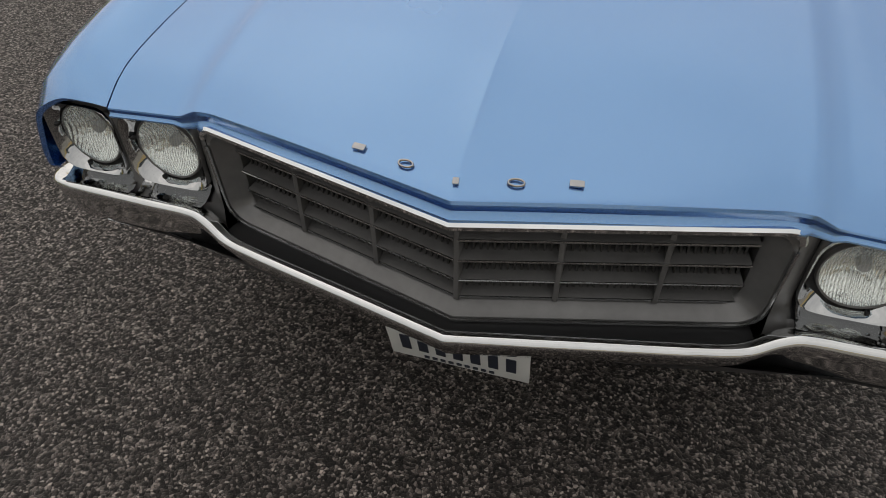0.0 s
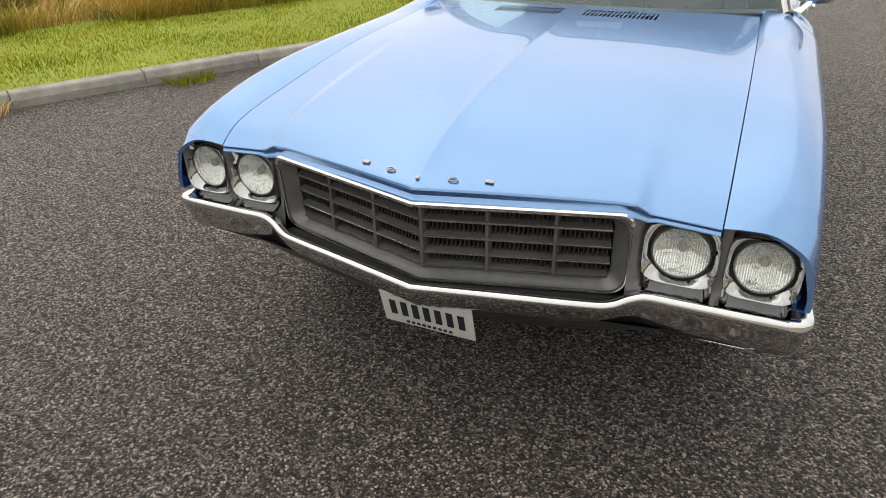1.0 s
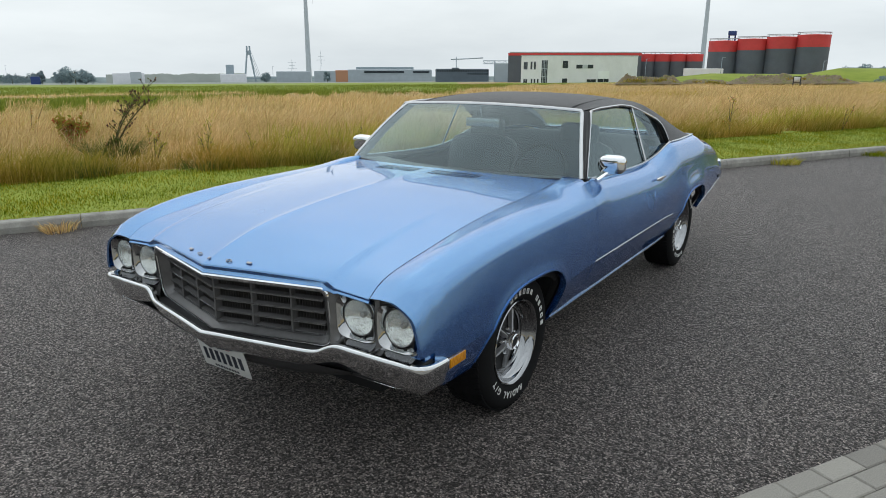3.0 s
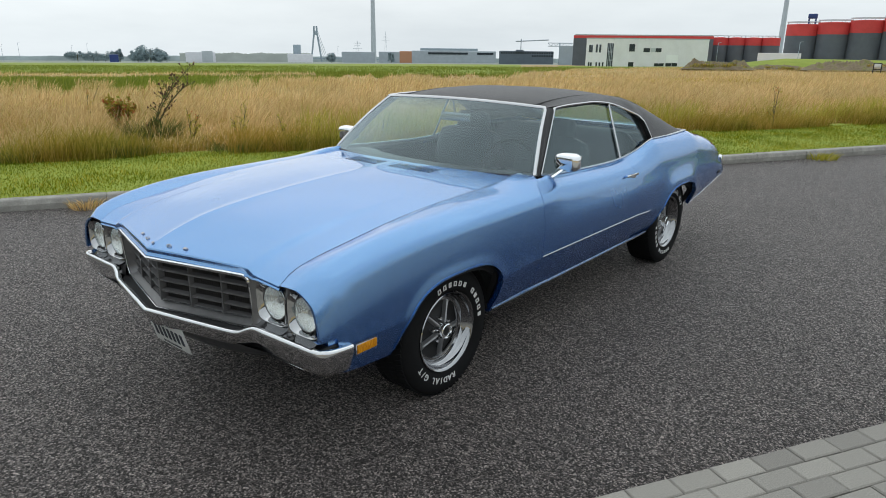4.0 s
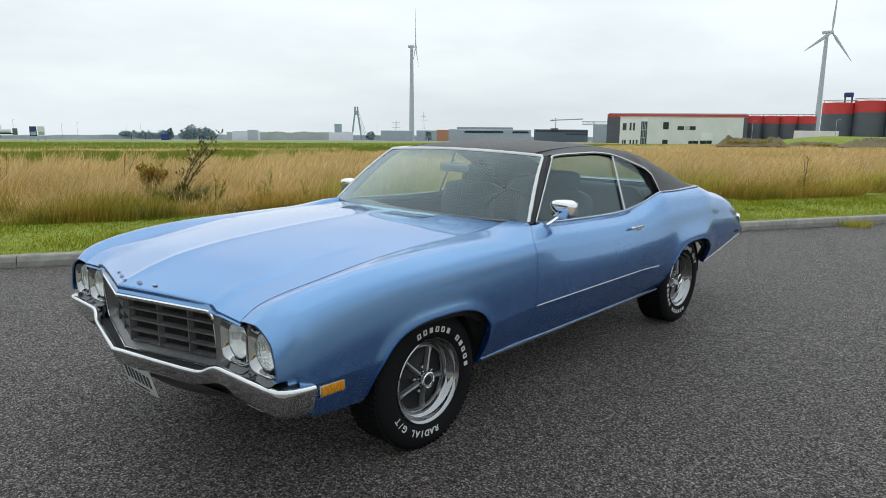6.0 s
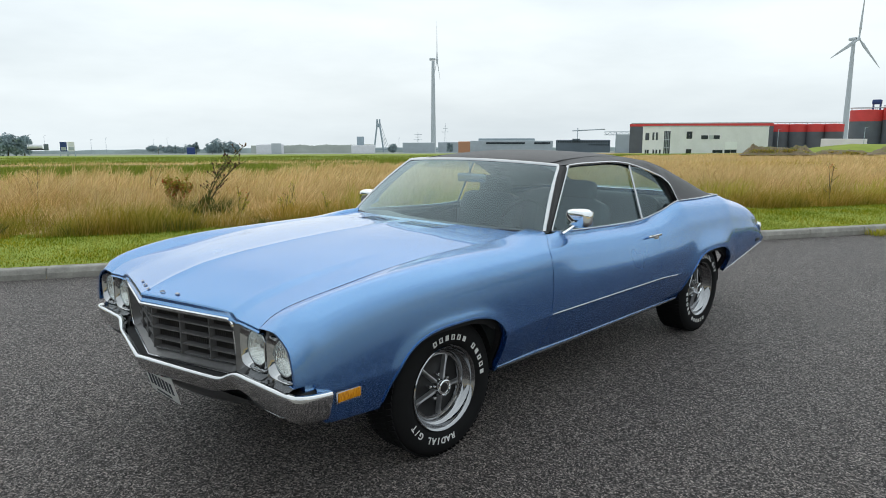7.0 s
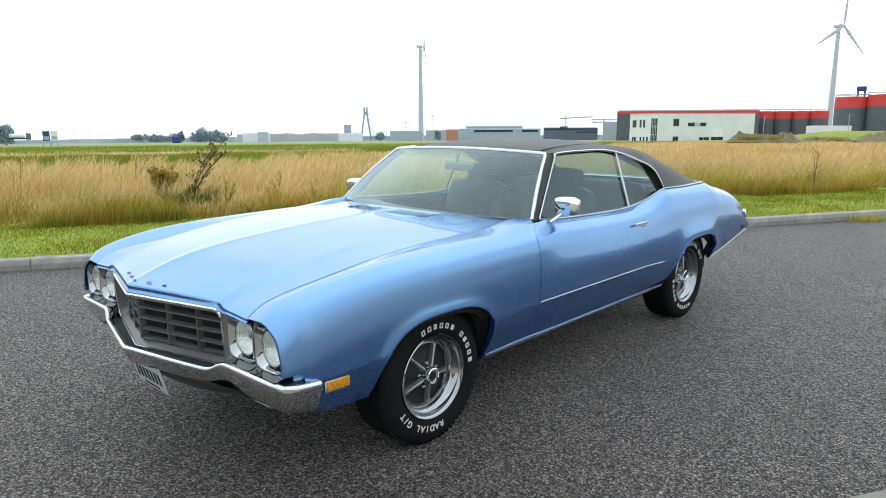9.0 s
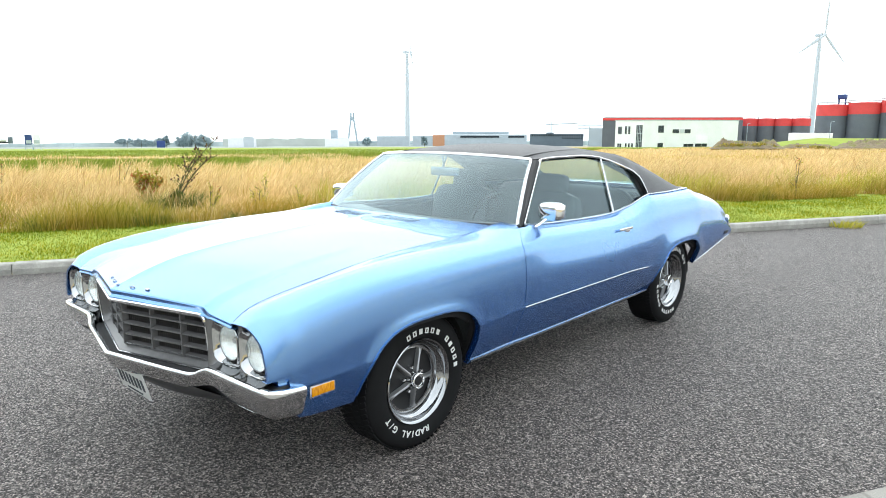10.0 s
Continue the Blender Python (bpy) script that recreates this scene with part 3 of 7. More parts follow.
def section(y, top):
    """The body's side at y, from its top edge down: two smooth stretches that meet in the crease."""
    x0, z0 = top(y)
    w, zk = spl(WIDE, y), spl(CREASE, y)
    if top is seam:
        zc = spl(CROWN, y)
        upper = [(x0, z0), (x0 + 0.45 * (w - 0.11 - x0), z0 + 0.5 * (zc - z0) + 0.003), (w - 0.11, zc), (w - 0.056, zc - 0.024), (w - 0.022, zc - 0.052), (w - 0.006, zc - 0.095)]
    else:
        zc, k = z0, spl(DEEP, y)
        upper = [(x0, z0), (x0 + 0.5 * (w - 0.05 - x0), z0 - 0.018 * k), (w - 0.050, z0 - 0.052 * k), (w - 0.028, z0 - 0.09 * k), (w - 0.013, z0 - 0.14 * k)]
    zt = upper[-1][1]
    upper += [(w + 0.009, zt + 0.45 * (zk - zt)), (w, zk)]
    lower = [(w, zk), (w - 0.046, zk - 0.115), (w - 0.115, 0.30)]
    swell = lambda q: Vector((q.x + flare(y, q.z), q.y, q.z))
    return [swell(q) for q in catmull([(a, y, b) for a, b in upper], 8)], [swell(q) for q in catmull([(a, y, b) for a, b in lower], 6)]


def cut(pts, z):
    """The part of a falling line above height z."""
    if pts[-1].z >= z:
        return pts
    kept = [pts[0]]
    for a, b in zip(pts, pts[1:]):
        if b.z < z:
            f = (a.z - z) / max(1e-9, a.z - b.z)
            kept.append(a.lerp(b, min(1, max(0, f))))
            return kept
        kept.append(b)
    return kept


def stations(y0, y1, step=0.045):
    ys = {y0, y1}
    n = max(2, int((y1 - y0) / step))
    ys.update(y0 + (y1 - y0) * i / n for i in range(n + 1))
    for c, a, _, _, _ in ARCHES:
        for k in range(41):
            y = c - a * math.cos(math.pi * k / 40)
            ys.update(v for v in (y, ) if y0 < v < y1)
        for v in (c - a - 0.002, c + a + 0.002):
            if y0 < v < y1:
                ys.add(v)
    ys = sorted(ys)
    return [y for i, y in enumerate(ys) if i == 0 or y - ys[i - 1] > 1e-4]


BACK = [(0.74, 0.083), (0.80, 0.112), (0.838, 0.130), (0.87, 0.112), (0.90, 0.085), (0.95, 0.026), (0.978, 0.0)]


def side_panel(y0, y1, top, sx, inset=0.0, flange=0.014):
    """One panel of the body's side; the seam before the door sweeps back to the pillar's foot."""
    rows = []
    for y in stations(y0, y1):
        low = max(arch(y), spl(LOW, y))
        up, dn = section(y, top)
        if up[-1].z <= low:
            up, dn = cut(up, low), None
        up = resample(up, 34)
        if 1.77 < y < 2.03 and top is belt:
            flat = resample([Vector((p.x, y, p.z)) for p in section(1.7735, seam)[0] if p.x > 0.862], 34)
            f = ease((y - 1.7775) / 0.25)
            up = [a.lerp(b, f) for a, b in zip(flat, up)]
        dn = resample(cut(dn, low), 8) if dn and dn[0].z > low + 1e-4 else [up[-1]] * 8
        row = up + dn[1:]
        row = row + [row[-1] + Vector((-0.03, 0, 0.004))]
        row = [row[0] + Vector((-0.004, 0, -flange))] + row
        pull = ease((y - 1.5) / 0.2735) if top is seam else ease(1 - (y - 1.7775) / 0.3)
        moved = []
        for p in row:
            dy = spl(BACK, p.x) * pull if p.z > 0.7 and not inset else 0.0
            dz = spl(TOP_Z, y + dy - 0.1533) - spl(TOP_Z, y - 0.1533) if top is seam else 0.0
            dz += 0.022 * pull * ease((0.93 - p.x) / 0.1) * (p.x > 0.76)
            moved.append(p + Vector((0, dy, dz)))
        row = moved
        rows.append([Vector((sx * (p.x - inset), p.y, p.z - 0.9 * inset * (p.z > 0.6))) for p in row])
    back = lambda r, dy: [p + Vector((-sx * flange, dy, -0.003)) for p in r]
    rows = [back(rows[0], 0.001)] + rows + [back(rows[-1], -0.001)]
    bm = sheet(rows)
    bmesh.ops.remove_doubles(bm, verts=bm.verts, dist=2e-5)
    bmesh.ops.dissolve_degenerate(bm, edges=bm.edges, dist=1e-6)
    for e in bm.edges:
        if all(abs(v.co.z - spl(CREASE, v.co.y)) < 2e-4 and abs(abs(v.co.x) - spl(WIDE, v.co.y)) < 2e-3 for v in e.verts):
            e.smooth = False
    return bm


def hood_front(x):
    x = abs(x)
    return 0.014 + 0.268 * x if x < 0.52 else 0.1533 + 0.0 * x


def hood_back(x):
    return 1.695 + 0.16 * (abs(x) / 0.742) ** 2.3


def hood_z(x, y):
    """The hood's height: a peaked middle, and a raised nose that fades towards the windscreen."""
    d = max(0.0, y - hood_front(x))
    u = min(1.0, abs(x) / spl(TOP_X, y))
    g = 1 - u**2.2
    zs, zm = spl(TOP_Z, d), spl(MID_Z, d)
    nose = 0.019 * ease((0.60 - abs(x)) / 0.055) * max(0.0, 1 - d / 0.95) ** 1.3
    ridge = 0.009 * math.exp(-abs(x) / 0.030) * min(1, d / 0.15) * max(0, 1 - d / 1.9)
    return zs + (zm - zs) * g + nose + ridge


VENT_V = (0.885, 0.962)
slots = [(0.052 + 0.0172 * k, 0.052 + 0.0172 * k + 0.0092) for k in range(18)]


def hood_mesh():
    xs = [0.0, 0.004, 0.012, 0.025, 0.04] + [v for s in slots for v in s] + [0.40, 0.44, 0.48, 0.51, 0.53, 0.545, 0.556, 0.57, 0.59, 0.61, 0.63, 0.66, 0.69, 0.72, 1.0]
    xs = [-v for v in xs[:0:-1]] + xs
    vs = sorted(set([(i / 40) ** 1.35 for i in range(41)] + list(VENT_V)))
    rows = []

    def at(x, v):
        x = math.copysign(spl(TOP_X, hood_front(0.7) + v * 1.6) - 0.0035, x) if abs(x) == 1.0 else x
        y = hood_front(x) * (1 - v) + hood_back(x) * v
        return Vector((x, y, hood_z(x, y)))

    # the rolled lip: upright above, flaring out to the moulding over the grille
    lip = ((0.03, -0.046), (-0.008, -0.0445), (-0.0135, -0.041), (-0.0120, -0.036), (-0.0060, -0.031), (-0.0025, -0.024), (-0.0045, -0.016), (-0.0075, -0.009), (-0.0050, -0.003))
    for dy, dz in lip:
        low = lambda x: 1.0 if abs(x) < 0.55 else max(0.50, 1 - (abs(x) - 0.55) / 0.12)
        rows.append([at(x, 0) + Vector((0, dy * (1.0 if abs(x) < 0.55 or dy > 0 else 0.5), dz * low(x))) for x in xs])
    marks = [0] * len(lip)
    for v in vs:
        rows.append([at(x, v) for x in xs])
        marks.append(v)
    bm = bmesh.new()
    grid = [[bm.verts.new(p) for p in r] for r in rows]
    holes = set()
    for a, b in slots:
        holes.update(((round(a, 4), round(b, 4)), (round(-b, 4), round(-a, 4))))
    for i in range(len(rows) - 1):
        for j in range(len(xs) - 1):
            if marks[i] >= VENT_V[0] - 1e-6 and marks[i + 1] <= VENT_V[1] + 1e-6 and (round(xs[j], 4), round(xs[j + 1], 4)) in holes:
                continue
            bm.faces.new((grid[i][j], grid[i][j + 1], grid[i + 1][j + 1], grid[i + 1][j]))
    return bm


part("hood", hood_mesh(), M_PAINT, car, "long blue hood with centre peak and two slotted vents", sharp=30)
for sx in (1, -1):
    part("front_fender", side_panel(0.152, 1.7735, seam, sx), M_PAINT, car, sharp=50)
    part("door", side_panel(1.7775, 3.0235, belt, sx), M_PAINT, car, sharp=50)
    part("quarter_panel", side_panel(3.0265, 5.13, belt, sx), M_PAINT, car, sharp=50)
    part("inner_shell", side_panel(0.42, 1.74, seam, sx, inset=0.045), M_DARK, car)
    part("inner_shell", side_panel(1.98, 5.02, belt, sx, inset=0.045), M_DARK, car)
# black sheet added under the hood, as the shade seen through gaps and slots
bm = sheet([[Vector((x, y, hood_z(x, y) - 0.035)) for x in np.linspace(-0.74, 0.74, 21)] for y in np.linspace(0.24, 1.69, 12)])
part("hood_shade_deck", bm, M_DARK, car)
bm = box(0, 2.65, 0.23, 1.40, 3.7, 0.08, bevel=0.02)
part("floor_pan", bm, M_DARK, car)
# unseen box added behind the valance, keeps light from under the nose
part("subframe_shade_block", box(0, 0.64, 0.29, 1.16, 0.42, 0.14, bevel=0.03), M_DARK, car)
# deck behind the rear window
bm = sheet([[Vector((x, y, spl(BELT_Z, y) + 0.012 * (1 - (x / 0.86) ** 2))) for x in np.linspace(-spl(BELT_X, y), spl(BELT_X, y), 17)] for y in np.linspace(4.22, 5.12, 20)])
part("boot_lid", bm, M_PAINT, car)
bm = sheet([[Vector((s * w, 5.115 + 0.02 * math.cos(s * 1.4), z)) for s in np.linspace(-1, 1, 15)] for w, z in ((0.79, 0.785), (0.86, 0.75), (0.90, 0.64), (0.89, 0.56), (0.80, 0.46))])
part("rear_panel", bm, M_PAINT, car)

# glasshouse
ROOF_Z = [(2.235, 1.362), (2.35, 1.381), (2.55, 1.398), (2.85, 1.408), (3.2, 1.392), (3.5, 1.36), (3.62, 1.335)]
CREST_Z = [(3.2, 1.354), (3.5, 1.326), (3.62, 1.303), (3.7, 1.284), (3.83, 1.246), (3.95, 1.205), (4.1, 1.145), (4.2, 1.09), (4.28, 1.035)]
EDGE_X = [(2.235, 0.668), (2.8, 0.695), (3.19, 0.705), (3.35, 0.755), (3.45, 0.81), (3.53, 0.862)]
EDGE_Z = [(2.235, 1.335), (2.5, 1.345), (2.8, 1.345), (3.0, 1.33), (3.19, 1.300), (3.35, 1.245), (3.45, 1.19), (3.53, 1.045)]


def roof_edge(y):
    if y > 3.53:
        a, b = belt(y)
        return a - 0.006, b + 0.006
    return spl(EDGE_X, y), spl(EDGE_Z, y)


def screen_low(s):
    return Vector((0.838 * s, 1.705 + 0.212 * abs(s) ** 2.3, 0.992 - 0.007 * s * s))


def screen_top(s):
    return Vector((0.664 * s, 2.238 + 0.058 * s * s, 1.356 - 0.022 * s * s))


rows = []
for y in np.linspace(0, 1, 34):
    y = 2.238 + (3.62 - 2.238) * y
    xe, ze = roof_edge(y)
    zr = spl(ROOF_Z, y)
    zq = zr - 0.045 if y < 3.2 else spl(CREST_Z, y)
    half = catmull([(0, y, zr), (0.30, y, zr - 0.007), (0.52, y, zr - 0.028), (0.62, y, min(zq, zr - 0.045)), (xe, y, ze)], 6)
    half = resample(half, 25)
    if y > 3.3:
        sail = resample(catmull([(0, y, zr), (0.30, y, zr - 0.007), (0.50, y, zr - 0.026), (0.60, y, zq - 0.004), (0.6 + 0.46 * (xe - 0.6), y, ze + (zq - ze) * 0.72), (xe, y, ze)], 6), 25)
        half = [a.lerp(b, ease((y - 3.3) / 0.18)) for a, b in zip(half, sail)]
    half = [p + Vector((0, 0.058 * (p.x / 0.664) ** 2 * max(0, 1 - (y - 2.238) / 0.5), 0)) for p in half]
    half = half + [half[-1] + Vector((-0.02, 0, -0.012))]
    rows.append([Vector((-p.x, p.y, p.z)) for p in half[:0:-1]] + half)
bm = sheet(rows)
for sx in (1, -1):
    rows = []
    for y in np.linspace(3.60, 4.275, 20):
        xe, ze = roof_edge(y)
        zq = max(spl(CREST_Z, y), ze + 0.004)
        pts = catmull([(0.50, y, zq + 0.004), (0.60, y, zq - 0.004), (0.6 + 0.46 * (xe - 0.6), y, ze + (zq - ze) * 0.72), (xe, y, ze)], 7)
        pts = [q - Vector((0.001, 0, 0.0015)) for q in pts]
        pts = [pts[0] + Vector((-0.02, 0, -0.05))] + pts + [pts[-1] + Vector((-0.02, 0, -0.01))]
        rows.append([Vector((sx * p.x, p.y, p.z)) for p in pts])
    sheet(rows, bm)
roof = part("vinyl_roof", bm, M_VINYL, car, "black grained vinyl roof covering")
for sx in (1, -1):
    line = []
    for y in np.linspace(2.30, 4.22, 40):
        if y < 3.5:
            line.append(Vector((sx * 0.56, y, spl(ROOF_Z, y) - 0.0345 - 0.008 * (y > 3.2))))
        else:
            line.append(Vector((sx * (0.56 + 0.10 * (y - 3.5)), y, spl(CREST_Z, y) + 0.001)))
    part("roof_seam", sweep(line, round_profile(0.007, 0.004, 6)), M_VINYL, roof)

bm = bmesh.new()
rows = []
for k in range(11):
    f = k / 10
    row = []
    for s in np.linspace(-0.985, 0.985, 31):
        a, b = screen_low(s), screen_top(s)
        out_v = Vector((0, -0.6, 0.8)) * 0.018 * 4 * f * (1 - f)
        row.append(a.lerp(b, 0.005 + 0.985 * f) + out_v)
    rows.append(row)
screen = part("windscreen", sheet(rows), M_SCREEN, car, "clear windscreen glass")
screen.visible_shadow = False
edge = [screen_low(s) for s in (1.0,)] + [screen_low(1).lerp(screen_top(1), f) + Vector((0, -0.6, 0.8)) * 0.018 * 4 * f * (1 - f) for f in np.linspace(0.08, 0.95, 12)]
edge += [screen_top(s) for s in np.linspace(0.985, -0.985, 25)]
edge += [Vector((-p.x, p.y, p.z)) for p in edge[12::-1]]
FLAT = [(-0.011, -0.003), (0.011, -0.003), (0.0105, 0.004), (0.006, 0.007), (-0.006, 0.007), (-0.0105, 0.004)]
part("windscreen_trim", sweep(edge, FLAT, up=(0, -0.75, 0.66)), M_STEEL, car, "bright windscreen surround trim")
# dark sealing line at the foot of the screen
part("windscreen_seal", sweep([screen_low(s) + Vector((0, -0.006, -0.002)) for s in np.linspace(-1, 1, 31)], round_profile(0.008, 0.005, 6)), M_BLACK, car)

WIN_TOP = [(1.975, 0.984), (2.33, 1.332), (2.5, 1.338), (2.8, 1.338), (3.0, 1.323), (3.19, 1.292), (3.35, 1.238), (3.45, 1.18), (3.53, 1.052)]


def pane_x(z):
    return 0.852 - 0.40 * (z - 0.955)


def win_top(y):
    if y < 2.33:
        return 0.984 + (1.332 - 0.984) * (y - 1.975) / (2.33 - 1.975)
    return spl(WIN_TOP[1:], y)


def quarter_out(y):
    return 0.024 * ease((y - 3.03) / 0.35)


for sx in (1, -1):
    for name, y0, y1, lean in (("door_glass", 1.985, 3.02, 0.05), ("quarter_glass", 3.035, 3.525, 0.05)):
        rows = []
        for y in np.linspace(y0, y1, 22):
            zb, zt = belt(y)[1] - 0.01, max(win_top(y) - 0.004, belt(y)[1] - 0.006)
            out_x = quarter_out(y) - 0.012
            rows.append([Vector((sx * (pane_x(zb + (zt - zb) * f) + out_x), y + lean * f * (y > 2.6), zb + (zt - zb) * f)) for f in np.linspace(0, 1, 7)])
        g = part(name, sheet(rows), M_GLASS, car)
        g.visible_shadow = False
    # bright surround: up the pillar, over the glass, down behind, and along the belt
    top = [Vector((sx * (pane_x(win_top(y)) + 0.004), y, win_top(y) + 0.002)) for y in np.linspace(1.96, 3.40, 40)]
    top = [p for p in top if p.y < 3.05] + [Vector((sx * (spl(EDGE_X, y) - 0.001), y, spl(EDGE_Z, y) - 0.006)) for y in np.linspace(3.12, 3.41, 14)]
    top += [Vector((sx * (spl(EDGE_X, y) - 0.004), y, spl(EDGE_Z, y) - 0.008)) for y in (3.43, 3.46, 3.49, 3.515, 3.528)]
    part("window_trim", sweep(resample(top, 60), [(-0.006, -0.008), (0.006, -0.008), (0.007, 0.006), (0, 0.009), (-0.007, 0.006)], up=(sx, 0, 0.3)), M_STEEL, car)
    # black recess behind the quarter glass
    rows = []
    for y in np.linspace(2.36, 3.53, 46):
        k = min(1.0, max(0.0, (y - 2.95) / 0.25))
        zt, zg = min(win_top(y), 1.34), max(belt(y)[1] - 0.01, win_top(min(3.53, y + 0.05 * k)) - 0.024 * k - 0.016)
        rows.append([Vector((sx * (spl(EDGE_X, y) - 0.004), y, spl(EDGE_Z, y) - 0.008)), Vector((sx * (spl(EDGE_X, y) - 0.03), y - 0.005, spl(EDGE_Z, y) - 0.018)), Vector((sx * (pane_x(zg) + quarter_out(y) - 0.014), y - 0.005 * k, zg))])
    part("window_recess", sheet(rows), M_BLACK, car)
    rows = [[Vector((sx * (belt(y)[0] - 0.006), y, belt(y)[1] + 0.001)), Vector((sx * (pane_x(belt(y)[1]) + quarter_out(y) + 0.004), y, belt(y)[1] - 0.004)), Vector((sx * (pane_x(belt(y)[1]) + quarter_out(y) - 0.02), y, belt(y)[1] - 0.02))] for y in np.linspace(1.99, 3.53, 30)]
    part("window_seal", sheet(rows), M_BLACK, car)
    low = [Vector((sx * (belt(y)[0] - 0.003), y, belt(y)[1] + 0.004)) for y in np.linspace(1.95, 3.53, 40)]
    part("belt_trim", sweep(low, round_profile(0.008, 0.006, 8)), M_STEEL, car)
    low = [Vector((sx * (belt(y)[0] + 0.001), y, belt(y)[1] + 0.005)) for y in np.linspace(3.53, 4.275, 24)]
    low += [Vector((sx * x, 4.275 + 0.02 * (0.838 - x), 1.035)) for x in np.linspace(0.80, 0.0, 10)]
    part("vinyl_trim", sweep(low, round_profile(0.008, 0.006, 8)), M_STEEL, car)
    part("window_divider", sweep([Vector((sx * (pane_x(z) + 0.0), 3.018 + 0.05 * (z - 0.95) / 0.37, z)) for z in np.linspace(0.948, 1.318, 10)], round_profile(0.009, 0.007, 8), up=(sx, 0, 0)), M_STEEL, car)
    # dark pillar between screen and door glass
    rows = []
    for f in np.linspace(0, 1, 12):
        a = screen_low(1).lerp(screen_top(1), f) + Vector((0, -0.6, 0.8)) * 0.018 * 4 * f * (1 - f)
        yb = 1.968 + (2.325 - 1.968) * f
        b = Vector((pane_x(win_top(yb)) + 0.002, yb - 0.008, win_top(yb)))
        m = a.lerp(b, 0.5) + Vector((0.010, -0.004, 0.004))
        rows.append([Vector((sx * p.x, p.y, p.z)) for p in (a + Vector((-0.03, 0.05, -0.02)), a, m, b, b + Vector((-0.03, 0.02, -0.01)))])
    part("windscreen_pillar", sheet(rows), M_BLACK, car)
rows = []
for f in np.linspace(0, 1, 8):
    rows.append([Vector((x, 3.60 + 0.64 * f + 0.02 * (x / 0.5) ** 2, 1.335 - 0.29 * f - 0.01 * (x / 0.5) ** 2)) for x in np.linspace(-0.53, 0.53, 13)])
g = part("rear_window", sheet(rows), M_GLASS, car)
g.visible_shadow = False

# cabin
bm = sheet([[Vector((s * 0.80, 1.76 + 0.17 * abs(s) ** 2.3 + dy, z)) for s in np.linspace(-1, 1, 21)] for dy, z in ((0.0, 0.965), (0.10, 0.968), (0.26, 0.955), (0.33, 0.93), (0.36, 0.86), (0.33, 0.66))])
part("dashboard", bm, M_SEAT, car, "black padded dashboard")


def cushion(cx, cy, cz, sx_, sy_, sz_, lean=0.0, e=6):
    bm = bmesh.new()
    bmesh.ops.create_cube(bm, size=1)
    bmesh.ops.subdivide_edges(bm, edges=bm.edges[:], cuts=5, use_grid_fill=True)
    for v in bm.verts:
        p = v.co * 2
        k = (abs(p.x) ** e + abs(p.y) ** e + abs(p.z) ** e) ** (1 / e)
        v.co = p / max(k, 1e-6) * max(abs(p.x), abs(p.y), abs(p.z)) * 0.5
    bmesh.ops.scale(bm, vec=(sx_, sy_, sz_), verts=bm.verts)
    bmesh.ops.transform(bm, matrix=Matrix.Translation((cx, cy, cz)) @ Matrix.Rotation(lean, 4, "X"), verts=bm.verts)
    return bm


for x in (0.38, -0.38):
    seat = part("front_seat", cushion(x, 2.52, 0.55, 0.56, 0.55, 0.2), M_SEAT, car, "black vinyl front seat")
    part("backrest", cushion(x, 2.86, 0.82, 0.56, 0.16, 0.52, -0.22), M_SEAT, seat)
    part("headrest", cushion(x, 2.95, 1.115, 0.27, 0.11, 0.17, -0.15), M_SEAT, seat)
seat = part("rear_seat", cushion(0, 3.42, 0.55, 1.3, 0.5, 0.22), M_SEAT, car, "black vinyl rear bench")
part("backrest", cushion(0, 3.68, 0.83, 1.3, 0.18, 0.46, -0.3), M_SEAT, seat)
part("parcel_shelf", box(0, 4.0, 0.985, 1.4, 0.55, 0.02), M_SEAT, car)
ring = [Vector((0.38 + 0.19 * math.cos(a), 2.30 + 0.19 * math.sin(a) * 0.45, 0.93 + 0.19 * math.sin(a) * 0.9)) for a in np.linspace(0, 2 * math.pi, 40)[:-1]]
wheel = part("steering_wheel", sweep(ring, round_profile(0.012, 0.012, 8), up=(0, -0.9, 0.45), loop=True), M_BLACK, car, "thin black steering wheel")
for dx in (0.18, -0.18):
    part("spoke", sweep([(0.38, 2.28, 0.90), (0.38 + dx, 2.295, 0.92)], round_profile(0.012, 0.005, 6)), M_STEEL, wheel)
part("column", sweep([(0.38, 2.28, 0.91), (0.38, 2.05, 0.80)], round_profile(0.03, 0.03, 10)), M_BLACK, wheel)
mirror = part("inside_mirror", box(-0.02, 2.262, 1.232, 0.25, 0.02, 0.058, bevel=0.009), M_STEEL, car, "grey inside mirror hung from the screen")
part("stem", sweep([(-0.02, 2.255, 1.255), (-0.02, 2.235, 1.338)], round_profile(0.006, 0.006, 6)), M_STEEL, mirror)

